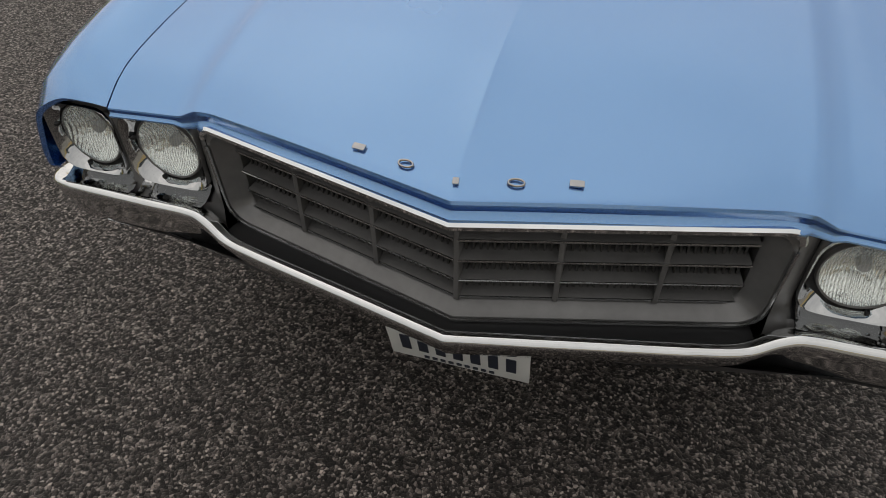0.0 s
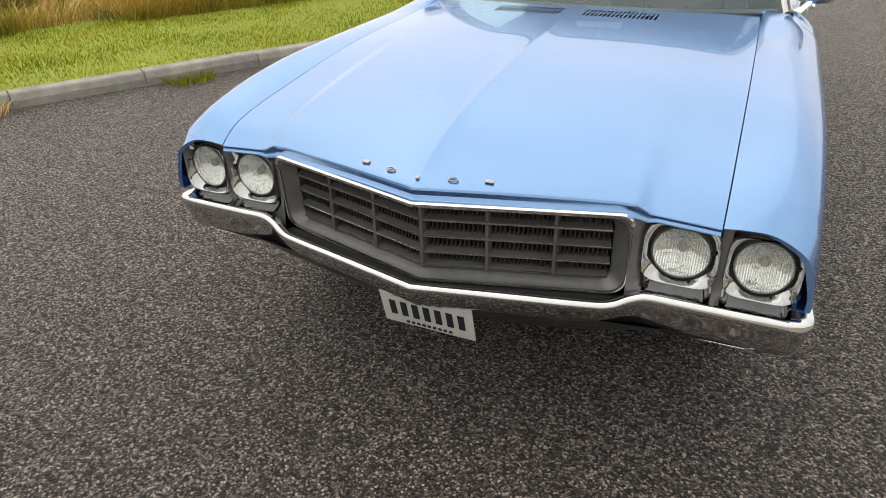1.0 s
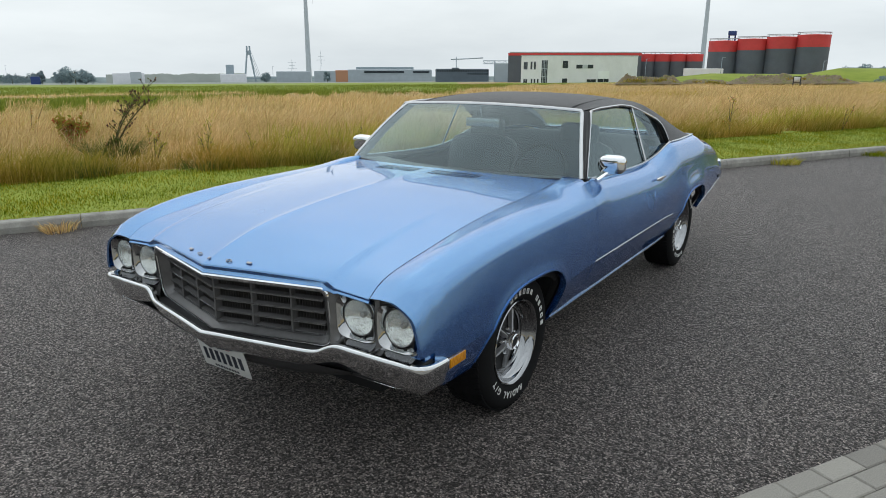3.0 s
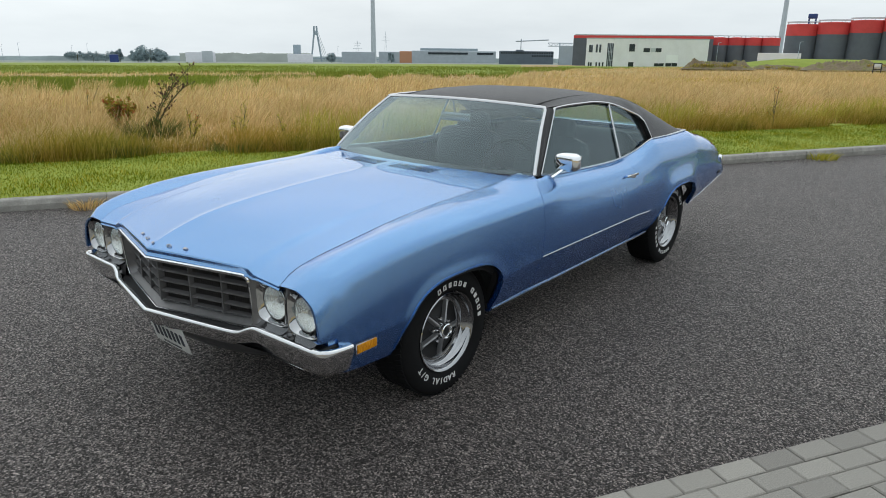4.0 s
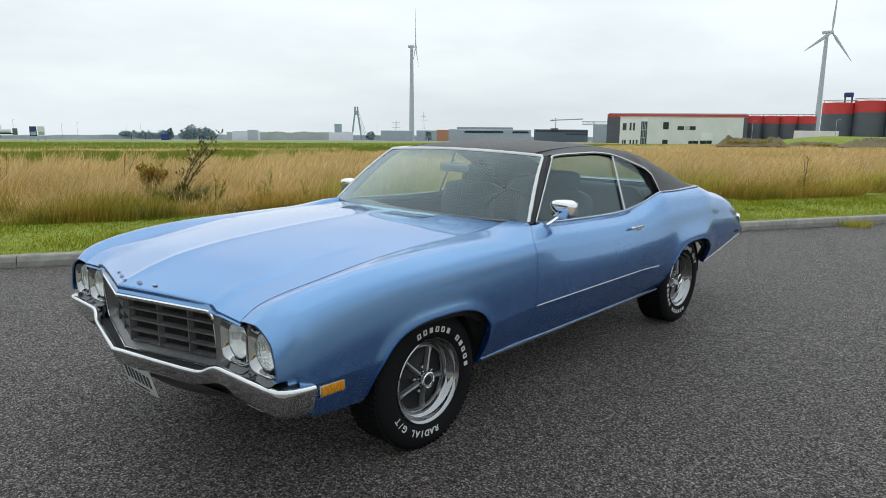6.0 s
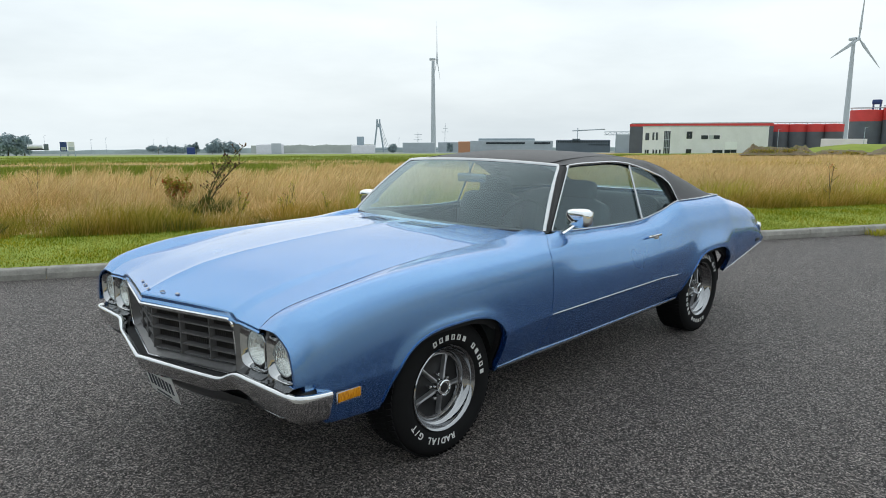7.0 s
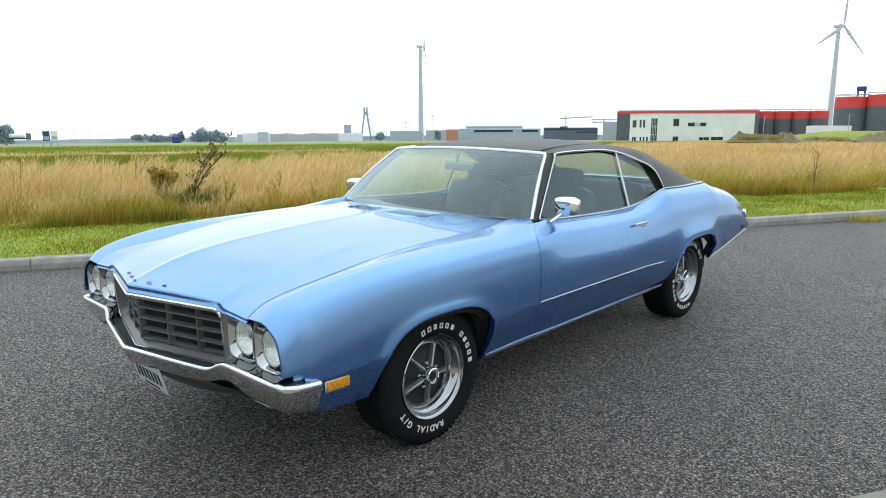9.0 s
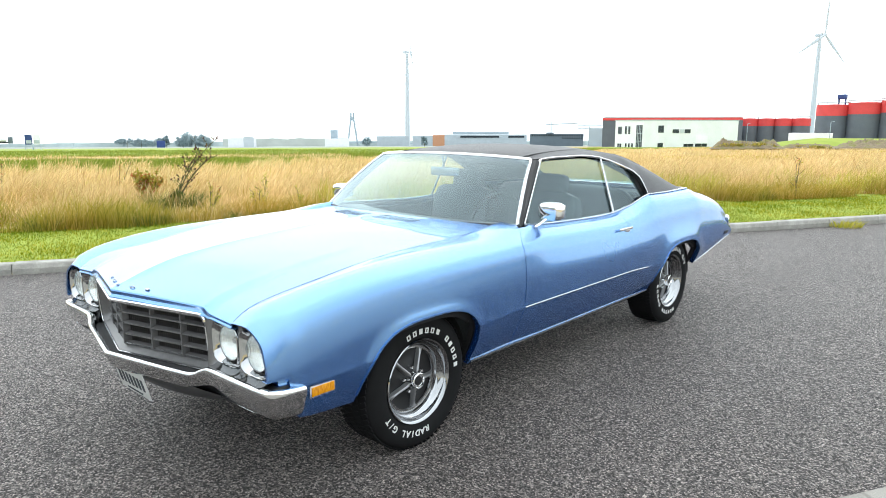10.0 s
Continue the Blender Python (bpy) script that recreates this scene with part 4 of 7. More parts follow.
# bright side lines
for sx in (1, -1):
    for y0, y1, name in ((1.785, 3.02, "door_moulding"), (3.03, 3.30, "quarter_moulding")):
        line = [Vector((sx * (spl(WIDE, y) - 0.001), y, spl(CREASE, y) + 0.002)) for y in np.linspace(y0, y1, 20)]
        part(name, sweep(line, round_profile(0.004, 0.0048, 6)), M_STEEL, car)
    line = [Vector((sx * (spl(WIDE, y) - 0.100), y, 0.325)) for y in np.linspace(1.435, 3.52, 20)]
    part("sill_moulding", sweep(line, [(-0.005, -0.006), (0.005, -0.006), (0.006, 0.004), (-0.005, 0.006)]), M_STEEL, car)
    line = [Vector((sx * (cut(sum(section(y, belt), []), spl(LOW, y) + 0.004)[-1].x + 0.001), y, spl(LOW, y) + 0.004)) for y in np.linspace(4.30, 5.1, 14)]
    part("tail_moulding", sweep(line, round_profile(0.004, 0.006, 6)), M_STEEL, car)
    for c, a, t, _, _ in ARCHES:
        line = []
        for k in range(33):
            y = c - a * 0.995 * math.cos(math.pi * k / 32)
            z = max(arch(y), spl(LOW, y))
            up, dn = section(y, seam if c < 2 else belt)
            q = cut(up + dn[1:], z)[-1]
            line.append(Vector((sx * (q.x - 0.002), y, z)))
        part("arch_lip", sweep(line, [(-0.004, -0.004), (0.004, -0.004), (0.004, 0.006), (-0.004, 0.006)], up=(sx, 0, 0)), M_PAINT, car)
        bm = lathe([(0.02, -0.25), (0.388, -0.25), (0.388, 0.09)], 24, "X", start=0.0, end=math.pi)
        bmesh.ops.scale(bm, vec=(sx, 1, 1), verts=bm.verts)
        bmesh.ops.transform(bm, matrix=Matrix.Translation((sx * 0.80, c, 0.33)), verts=bm.verts)
        part("wheel_well", bm, M_DARK, car)
    # door handle and lock
    hd = part("door_handle", box(sx * 0.988, 2.945, 0.862, 0.018, 0.17, 0.017, bevel=0.006), M_CHROME, car, "chrome door handle")
    part("push_button", box(sx * 0.975, 2.99, 0.845, 0.02, 0.05, 0.02, bevel=0.006), M_CHROME, hd)
    bm = lathe([(0.0, 0.010), (0.011, 0.009), (0.013, 0.0)], 16, "X")
    bmesh.ops.transform(bm, matrix=Matrix.Translation((sx * 0.982, 2.99, 0.775)) @ Matrix.Scale(sx, 4, (1, 0, 0)), verts=bm.verts)
    part("door_lock", bm, M_CHROME, car)
    # amber marker
    mk = part("side_marker", box(sx * (spl(WIDE, 0.408) - 0.016), 0.408, 0.506, 0.018, 0.128, 0.054, bevel=0.006), M_CHROME, car)
    part("amber_lens", box(sx * (spl(WIDE, 0.408) - 0.011), 0.408, 0.506, 0.016, 0.112, 0.038, bevel=0.003), M_AMBER, mk, "amber side marker lens")
    # door mirror
    mir = part("door_mirror", cushion(sx * (0.945 if sx > 0 else 0.92), 2.10, 1.056, 0.158, 0.085, 0.108, 0.1, 3.6), M_CHROME, car, "chrome door mirror")
    part("mirror_glass", box(sx * (0.945 if sx > 0 else 0.92), 2.146, 1.054, 0.125, 0.006, 0.075, bevel=0.002), M_CHROME, mir)
    part("mirror_foot", sweep([(sx * 0.876, 2.035, 0.968), (sx * 0.888, 2.05, 0.978), (sx * 0.905, 2.07, 0.996), (sx * 0.925, 2.09, 1.018)], round_profile(0.026, 0.010, 8)), M_CHROME, mir)
# ---- the car's nose ----
def nose(x, z, depth=0.0):
    """A place on the V-shaped front, set back by depth."""
    return Vector((x, 0.268 * abs(x) + 0.006 + depth + 0.075 * (0.78 - z), z))


RIDGE = [(0, -0.037, 0.546), (0.25, 0.022, 0.544), (0.49, 0.080, 0.541), (0.535, 0.094, 0.546), (0.575, 0.108, 0.566), (0.612, 0.116, 0.578), (0.70, 0.121, 0.577), (0.93, 0.132, 0.574), (0.985, 0.144, 0.573), (1.009, 0.176, 0.568), (1.012, 0.24, 0.559), (1.006, 0.312, 0.550)]
half = [Vector(RIDGE[0])] + catmull(RIDGE[1:], 4)
ridge = [Vector((-p.x, p.y, p.z)) for p in half[:0:-1]] + half


def bumper_mesh():
    """Narrow under the grille, deeper below the lamps."""
    rows, n = [], len(ridge)
    for i, p in enumerate(ridge):
        t = (ridge[min(n - 1, i + 1)] - ridge[max(0, i - 1)]).normalized()
        s = t.cross(Vector((0, 0, 1))).normalized()
        f = min(1, max(0, (abs(p.x) - 0.50) / 0.14))
        f = f * f * (3 - 2 * f)
        row = []
        for (a0, b0), (a1, b1) in zip(FACE_MID, FACE_END):
            row.append(p + s * (a0 + (a1 - a0) * f) + Vector((0, 0, b0 + (b1 - b0) * f)))
        rows.append(row)
    bm = sheet(rows, close=True)
    bm.verts.ensure_lookup_table()
    m = len(FACE_MID)
    bm.faces.new(bm.verts[:m])
    bm.faces.new(bm.verts[-m:])
    return bm


FACE_END = [(-0.040, -0.010), (-0.026, -0.001), (-0.013, 0.003), (-0.004, 0.002), (0.003, -0.004), (0.006, -0.012), (0.004, -0.024), (-0.003, -0.048), (-0.011, -0.072), (-0.018, -0.098), (-0.030, -0.120), (-0.050, -0.131), (-0.062, -0.126), (-0.055, -0.100), (-0.045, -0.050), (-0.038, -0.018)]
FACE_MID = [(-0.030, -0.010), (-0.020, -0.001), (-0.011, 0.003), (-0.004, 0.002), (0.003, -0.004), (0.005, -0.010), (0.003, -0.018), (-0.004, -0.032), (-0.012, -0.050), (-0.024, -0.071), (-0.042, -0.091), (-0.070, -0.106), (-0.082, -0.098), (-0.060, -0.060), (-0.036, -0.034), (-0.030, -0.018)]
bumper = part("front_bumper", bumper_mesh(), M_CHROME_OLD, car, "weathered chrome front bumper with a pointed middle", sharp=60)
for sx in (1, -1):
    lamp = part("parking_lamp", box(sx * 0.775, 0.160, 0.470, 0.235, 0.024, 0.026, bevel=0.008, turn=sx * 0.06), M_BLACK, bumper, "dark slot lamp in the bumper")
    part("lamp_rim", sweep([(sx * 0.655, 0.150, 0.468), (sx * 0.675, 0.157, 0.456), (sx * 0.87, 0.166, 0.452), (sx * 0.895, 0.160, 0.462)], round_profile(0.006, 0.005, 6)), M_CHROME, lamp)
# dark gap and bright line between bumper and grille
gap_path = [nose(x, 0.528, -0.004) for x in np.linspace(-0.535, 0.535, 23)]
part("bumper_gap", sweep(gap_path, [(-0.05, -0.014), (0.05, -0.014), (0.05, 0.002), (-0.05, 0.004)]), M_BLACK, car)


def oblong(hx, z0, z1, r):
    """A rounded oblong seen from the front, with points at the middle of top and bottom."""
    pts = []
    for cx, cz, a0 in ((hx - r, z1 - r, 90), (hx - r, z0 + r, 0), (-hx + r, z0 + r, -90), (-hx + r, z1 - r, -180)):
        for k in range(7):
            a = radians(a0 - 15 * k)
            pts.append((cx + r * math.cos(a), cz + r * math.sin(a)))
        if cx > 0 and a0 == 0:
            pts += [(0.3, z0), (0.0, z0), (-0.3, z0)]
    return [(0.0, z1), (0.3, z1)] + pts + [(-0.3, z1)]


rows = []
for hx, z0, z1, r, d in ((0.559, 0.535, 0.781, 0.050, 0.012), (0.553, 0.534, 0.778, 0.048, 0.0), (0.545, 0.540, 0.770, 0.046, 0.001), (0.533, 0.546, 0.767, 0.044, 0.014), (0.511, 0.558, 0.763, 0.036, 0.030), (0.503, 0.561, 0.760, 0.034, 0.040), (0.501, 0.562, 0.760, 0.034, 0.09)):
    rows.append([nose(x, z, d) for x, z in oblong(hx, z0, z1, r)])
part("grille_surround", sheet(rows, close=True), M_TRAY, car, "dark grey metal tray round the grille")
arc = [(x, z) for x, z in oblong(0.552, 0.548, 0.781, 0.028)]
right = [q for q in arc if q[0] > 0 and q[1] > 0.735]
top_line = [nose(-x, z, -0.003) for x, z in right[::-1]] + [nose(0, 0.781, -0.003)] + [nose(x, z, -0.003) for x, z in right]
part("grille_trim", sweep(top_line, [(-0.004, -0.007), (0.006, -0.006), (0.007, 0.003), (0.002, 0.008), (-0.004, 0.007)], up=(0, -0.1, 1)), M_CHROME, car, "bright moulding over the grille")
low_line = [nose(x, z, -0.004) for x, z in oblong(0.552, 0.536, 0.781, 0.048) if z < 0.735]
part("grille_trim", sweep(low_line, round_profile(0.004, 0.004, 6), up=(0, -1, 0.2)), M_STEEL, car)
grille = part("grille", sheet([[nose(x, z, 0.105) for x in (-0.52, -0.26, 0, 0.26, 0.52)] for z in (0.56, 0.78)]), M_BLACK, car, "dark grey bar grille")
for z in (0.757, 0.716, 0.664, 0.612, 0.566):
    for sx in (1, -1):
        part("bar", sweep([nose(x, z, 0.036) for x in sorted((sx * 0.004, sx * 0.25, sx * 0.500))], [(0.004, -0.004), (0.004, 0.003), (0.0, 0.005), (-0.04, 0.012), (-0.04, 0.006)]), M_GRILLE, grille)
        part("bright_line", sweep([nose(sx * x, z + 0.001, 0.0305) for x in (0.004, 0.25, 0.502)], [(-0.001, -0.0015), (0.001, -0.0015), (0.001, 0.0015), (-0.001, 0.0015)]), M_STEEL, grille)
for x in (0.0, 0.178, -0.178, 0.357, -0.357):
    p = nose(x, 0.662, 0.045)
    part("upright", box(p.x, p.y + 0.018, p.z, 0.010, 0.062, 0.198, bevel=0.002), M_GRILLE, grille)
bm = bmesh.new()
for sx in (1, -1):
    for k in range(40):
        x = sx * (0.012 + 0.0122 * k)
        for z0, z1 in ((0.573, 0.604), (0.620, 0.656), (0.672, 0.708), (0.724, 0.750)):
            p = nose(x, (z0 + z1) / 2, 0.066)
            box(p.x, p.y, p.z, 0.0035, 0.02, z1 - z0, bm)
tagged(part("fin", bm, M_VANE, grille, smooth=False), kind="stuff")

# headlamps: a grey panel each side, two bright bezels, two round lamps
for sx in (1, -1):
    rows = []
    for x, y in ((0.553, 0.156), (0.560, 0.160), (0.572, 0.168), (0.584, 0.180), (0.592, 0.205), (0.600, 0.253), (0.70, 0.253), (0.762, 0.253), (0.766, 0.178), (0.778, 0.174), (0.790, 0.178), (0.794, 0.253), (0.88, 0.253), (0.945, 0.253)):
        top = 0.784 - 0.6 * max(0.0, x - 0.88)
        rows.append([Vector((sx * x, min(y, 0.176), top)), Vector((sx * x, min(y, 0.190), top - 0.018))] + [Vector((sx * x, y + 0.05 * max(0.0, 0.60 - x) * (0.78 - z), z)) for z in (0.73, 0.70, 0.62, 0.595)] + [Vector((sx * x, min(y, 0.165), 0.572)), Vector((sx * x, min(y, 0.150), 0.545)), Vector((sx * x, min(y, 0.150), 0.520))])
    part("lamp_panel", sheet(rows), M_TRAY, car)
    for cx, wide in ((0.677, 1.0), (0.873, 0.93)):
        n = 40
        loops = []
        for hx, hz, y, e in ((0.092, 0.084, 0.215, 5), (0.0945, 0.0875, 0.168, 5), (0.0925, 0.0850, 0.164, 5), (0.0885, 0.082, 0.168, 4), (0.0825, 0.0785, 0.180, 3), (0.0755, 0.0755, 0.194, 2), (0.0735, 0.0735, 0.184, 2), (0.070, 0.070, 0.186, 2)):
            loop = []
            for k in range(n):
                a = 2 * math.pi * k / n
                c, s = math.cos(a), math.sin(a)
                q = (abs(c) ** e + abs(s) ** e) ** (-1 / e)
                loop.append(Vector((sx * cx + hx * wide * c * q, y, 0.683 + hz * s * q)))
            loops.append(loop)
        lamp = part("headlamp", sheet(loops[:6], close=True), M_BEZEL, car, "round sealed headlamp in a squared chrome bezel")
        part("rim_ring", sheet(loops[5:], close=True), M_GRILLE, lamp)
        bowl = lathe([(0.070 * i / 8, 0.186 + 0.046 * (1 - (i / 8) ** 2)) for i in range(8, -1, -1)], 32, "Y")
        bmesh.ops.translate(bowl, vec=(sx * cx, 0, 0.683), verts=bowl.verts)
        part("reflector", bowl, M_BOWL, lamp)
        rows = []
        for i in range(17):
            r = 0.070 * i / 16
            row = []
            for k in range(48):
                a = 2 * math.pi * k / 48
                x, z = r * math.cos(a), r * math.sin(a)
                rib = 0.00015 * math.cos(z * 220)
                row.append(Vector((sx * cx + x, 0.185 - 0.022 * (1 - (r / 0.070) ** 2) + rib * (1 - (r / 0.070) ** 4), 0.683 + z)))
            rows.append(row)
        lens = sheet(rows, close=True)
        bmesh.ops.remove_doubles(lens, verts=lens.verts, dist=1e-5)
        g = part("lens", lens, M_LENS, lamp)
        g.visible_shadow = False
        bulb = lathe([(0.0, 0.204), (0.010, 0.205), (0.013, 0.210), (0.012, 0.226)], 12, "Y")
        bmesh.ops.translate(bulb, vec=(sx * cx, 0, 0.686), verts=bulb.verts)
        part("bulb_shield", bulb, M_ARGENT, lamp)
        part("aim_screw", box(sx * (cx + 0.03), 0.182, 0.609, 0.007, 0.012, 0.008, bevel=0.002), M_BLACK, lamp)
        part("aim_screw", box(sx * (cx + 0.076), 0.180, 0.70, 0.012, 0.012, 0.006, bevel=0.002), M_BLACK, lamp)
    for x0, x1 in ((0.596, 0.765), (0.778, 0.955)):
        rows = [[Vector((sx * x, y, z)) for x in np.linspace(x0, x1, 8)] for y, z in ((0.190, 0.602), (0.176, 0.588), (0.152, 0.579), (0.134, 0.581))]
        part("lamp_sill", sheet(rows), M_BEZEL, car)
    # bumper end filler
    part("bumper_filler", box(sx * 0.950, 0.225, 0.552, 0.05, 0.13, 0.03, bevel=0.008), M_BLACK, car)
    part("fender_corner", box(sx * 0.952, 0.250, 0.588, 0.045, 0.085, 0.055, bevel=0.012), M_PAINT, car, "recessed blue filler behind the bumper end")

# below the bumper
rows = [[Vector((x, y + 0.10 * (abs(x) / 0.8) ** 1.5, 0.475 - (0.475 - z) * max(0.0, 1 - (abs(x) / 0.8) ** 2.5))) for x in np.linspace(-0.84, 0.84, 25)] for y, z in ((0.055, 0.475), (0.075, 0.42), (0.12, 0.37), (0.20, 0.34), (0.40, 0.32))]
part("valance", sheet(rows), M_VALANCE, car, "dark grey lower front panel")
part("radiator_support", box(0, 0.40, 0.57, 1.5, 0.02, 0.36), M_DARK, car)
tilt = Matrix.Translation((0.0, 0.066, 0.388)) @ Matrix.Rotation(radians(15), 4, "X")
bm = box(0, 0, 0, 0.305, 0.004, 0.152, bevel=0.0015)
bmesh.ops.transform(bm, matrix=tilt, verts=bm.verts)
plate = part("number_plate", bm, M_PLATE, car, "white number plate with dark bars")


def plate_mark(x, z, w, h, mat):
    bm = box(x, -0.0028, z, w, 0.002, h)
    bmesh.ops.transform(bm, matrix=tilt, verts=bm.verts)
    part("plate_bar", bm, mat, plate, smooth=False)


for k in range(7):
    plate_mark(-0.114 + 0.038 * k, -0.005, 0.021, 0.062, M_INK)
for x, w in ((-0.09, 0.03), (-0.035, 0.05), (0.03, 0.06)):
    plate_mark(x, 0.055, w, 0.013, M_RED_INK)
for k in range(9):
    plate_mark(-0.072 + 0.018 * k, -0.061, 0.011, 0.010, M_INK)
# five small bright badges along the hood's lip, each on two pins
for k in range(5):
    x = -0.186 + 0.093 * k
    y = hood_front(x) + 0.028
    z = hood_z(x, y)
    slope = math.atan2(hood_z(x, y + 0.02) - z, 0.02)
    bm = box(0, 0, 0.004, 0.024 if k != 2 else 0.011, 0.013, 0.004, bevel=0.0015)
    if k in (1, 3):
        bmesh.ops.delete(bm, geom=bm.verts[:], context="VERTS")
        ring = [Vector((0.013 * math.cos(a), 0.007 * math.sin(a), 0.004)) for a in np.linspace(0, 2 * math.pi, 20)[:-1]]
        sweep(ring, round_profile(0.0022, 0.0022, 6), bm, loop=True)
    bmesh.ops.transform(bm, matrix=Matrix.Translation((x, y, z)) @ Matrix.Rotation(math.copysign(0.13, x), 4, "Z") @ Matrix.Rotation(slope, 4, "X"), verts=bm.verts)
    part("hood_badge", bm, M_RIM, car, "small bright badge shape")

# ---- rear bumper ----
TAIL = [(0, 5.16, 0.70), (0.5, 5.155, 0.70), (0.82, 5.14, 0.70), (0.905, 5.11, 0.70), (0.928, 5.07, 0.695), (0.934, 5.02, 0.69)]
half = [Vector(TAIL[0])] + catmull(TAIL[1:], 4)
tail_path = [Vector((-p.x, p.y, p.z)) for p in half[:0:-1]] + half
part("rear_bumper", sweep(tail_path[::-1], [(-0.03, 0.03), (-0.004, 0.036), (0.005, 0.02), (0.006, -0.05), (-0.004, -0.10), (-0.03, -0.125), (-0.035, -0.10), (-0.015, -0.05)]), M_CHROME_OLD, car, "chrome rear bumper")
for sx in (1, -1):
    part("rear_marker", box(sx * 0.934, 4.97, 0.60, 0.024, 0.10, 0.026, bevel=0.004, turn=sx * 0.07), M_BLACK, car)

# ---- wheels ----
TYRE = [(0.200, -0.088), (0.212, -0.104), (0.235, -0.114), (0.262, -0.118), (0.295, -0.115), (0.319, -0.104), (0.330, -0.090), (0.3345, -0.06), (0.3355, 0.0), (0.3345, 0.06), (0.330, 0.090), (0.319, 0.104), (0.295, 0.115), (0.262, 0.118), (0.235, 0.114), (0.212, 0.104), (0.200, 0.088)]
RIM = [(0.186, -0.06), (0.190, 0.05), (0.200, 0.088), (0.206, 0.102), (0.211, 0.108), (0.207, 0.112), (0.199, 0.108), (0.193, 0.096), (0.189, 0.080), (0.180, 0.072), (0.174, 0.068), (0.170, 0.056), (0.166, 0.048), (0.158, 0.045), (0.152, 0.047), (0.149, 0.040)]
DISC = [(0.152, 0.034), (0.135, 0.030), (0.10, 0.034), (0.06, 0.044), (0.035, 0.048), (0.0, 0.048)]


def letter_mesh(ch, size):
    cu = bpy.data.curves.new("glyph", "FONT")
    cu.body, cu.size, cu.align_x, cu.align_y, cu.extrude, cu.offset = ch, size, "CENTER", "CENTER", 0.0008, 0.0012
    ob = bpy.data.objects.new("glyph", cu)
    me = bpy.data.meshes.new_from_object(ob)
    bpy.data.objects.remove(ob)
    return me


def round_letters(word, centre, span, radius, size, plain_shape):
    """Raised white marks along the sidewall, tops outward, read clockwise."""
    marks, n = [], len(word)
    for k, ch in enumerate(word):
        if ch == " ":
            continue
        a = radians(centre + span / 2 - span * k / (n - 1))
        if plain_shape:
            me = bpy.data.meshes.new("scratch")
            one = box(0, 0, 0, size * 0.52, size * 0.62, 0.0016, bevel=0.0006)
            hole = k % 3 != 2
            if hole:
                one.free()
                one = sweep([(size * 0.2, size * 0.25, 0), (-size * 0.2, size * 0.25, 0), (-size * 0.2, -size * 0.25, 0), (size * 0.2, -size * 0.25, 0)], [(-0.0045, -0.0008), (0.0045, -0.0008), (0.0045, 0.0008), (-0.0045, 0.0008)], loop=True)
            one.to_mesh(me)
            one.free()
        else:
            me = letter_mesh(ch, size)
        up = Vector((0, math.cos(a), math.sin(a)))
        rt = Vector((0, math.sin(a), -math.cos(a)))
        m = Matrix.Identity(4)
        m.col[0], m.col[1], m.col[2], m.col[3] = (*rt, 0), (*up, 0), (1, 0, 0, 0), (0.1178, *(up * radius).yz, 1)
        me.transform(m)
        bm = bmesh.new()
        bm.from_mesh(me)
        bpy.data.meshes.remove(me)
        marks.append(bm)
    return marks


def wheel_parts(empty, side, turn):
    part("tyre", lathe(TYRE, 72, "X"), M_RUBBER, empty, "black tyre with raised white marks")
    bm = bmesh.new()
    for k in range(72):
        a = 2 * math.pi * (k + 0.5) / 72
        for h in (-0.078, -0.026, 0.026, 0.078):
            m = box(0, 0, 0, 0.036, 0.017, 0.006)
            bmesh.ops.transform(m, matrix=Matrix.Rotation(a + 0.02 * (h > 0), 4, "X") @ Matrix.Translation((h, 0, 0.3345)) @ Matrix.Rotation(0.4, 4, "Z"), verts=m.verts)
            me = bpy.data.meshes.new("scratch")
            m.to_mesh(me)
            m.free()
            bm.from_mesh(me)
            bpy.data.meshes.remove(me)
    part("tread", bm, M_RUBBER, empty, smooth=False)
    part("rim", lathe(RIM, 64, "X"), M_RIM, empty, "deep chrome rim")
    part("disc", lathe(DISC, 40, "X"), M_BLACK, empty, "black wheel centre")
    for k in range(5):
        a = radians(72 * k - 10)
        bm = bmesh.new()
        rows = []
        for r, h, w in ((0.030, 0.080, 0.010), (0.06, 0.074, 0.009), (0.10, 0.062, 0.008), (0.128, 0.055, 0.008), (0.146, 0.052, 0.013), (0.153, 0.049, 0.022)):
            rows.append([Vector((h - 0.025, r, -w * 1.3)), Vector((h - 0.004, r, -w * 0.75)), Vector((h, r, 0)), Vector((h - 0.004, r, w * 0.75)), Vector((h - 0.025, r, w * 1.3))])
        sheet(rows, bm)
        bmesh.ops.rotate(bm, cent=(0, 0, 0), matrix=Matrix.Rotation(a, 3, "X"), verts=bm.verts)
        part("spoke", bm, M_SPOKE, empty)
        b = a + radians(36)
        nut = lathe([(0.0, 0.072), (0.006, 0.070), (0.0085, 0.064), (0.009, 0.04)], 10, "X")
        bmesh.ops.translate(nut, vec=(0, 0.062 * math.cos(b), 0.062 * math.sin(b)), verts=nut.verts)
        part("wheel_nut", nut, M_CHROME, empty)
    part("hub_cap", lathe([(0.045, 0.04), (0.044, 0.085), (0.040, 0.102), (0.035, 0.105), (0.032, 0.098), (0.0, 0.097)], 32, "X"), M_CHROME, empty, "chrome hub cap")
    part("cap_centre", lathe([(0.024, 0.0965), (0.022, 0.1005), (0.0, 0.101)], 24, "X"), M_BLACK, empty)
    for bm in round_letters("XXXXXX XXXXX", 57 + turn, 104, 0.250, 0.042, True):
        part("tyre_mark", bm, M_WHITE, empty, smooth=False)
    for bm in round_letters("RADIAL G/T", -115 + turn, 68, 0.252, 0.043, False):
        part("tyre_letter", bm, M_WHITE, empty, smooth=False)


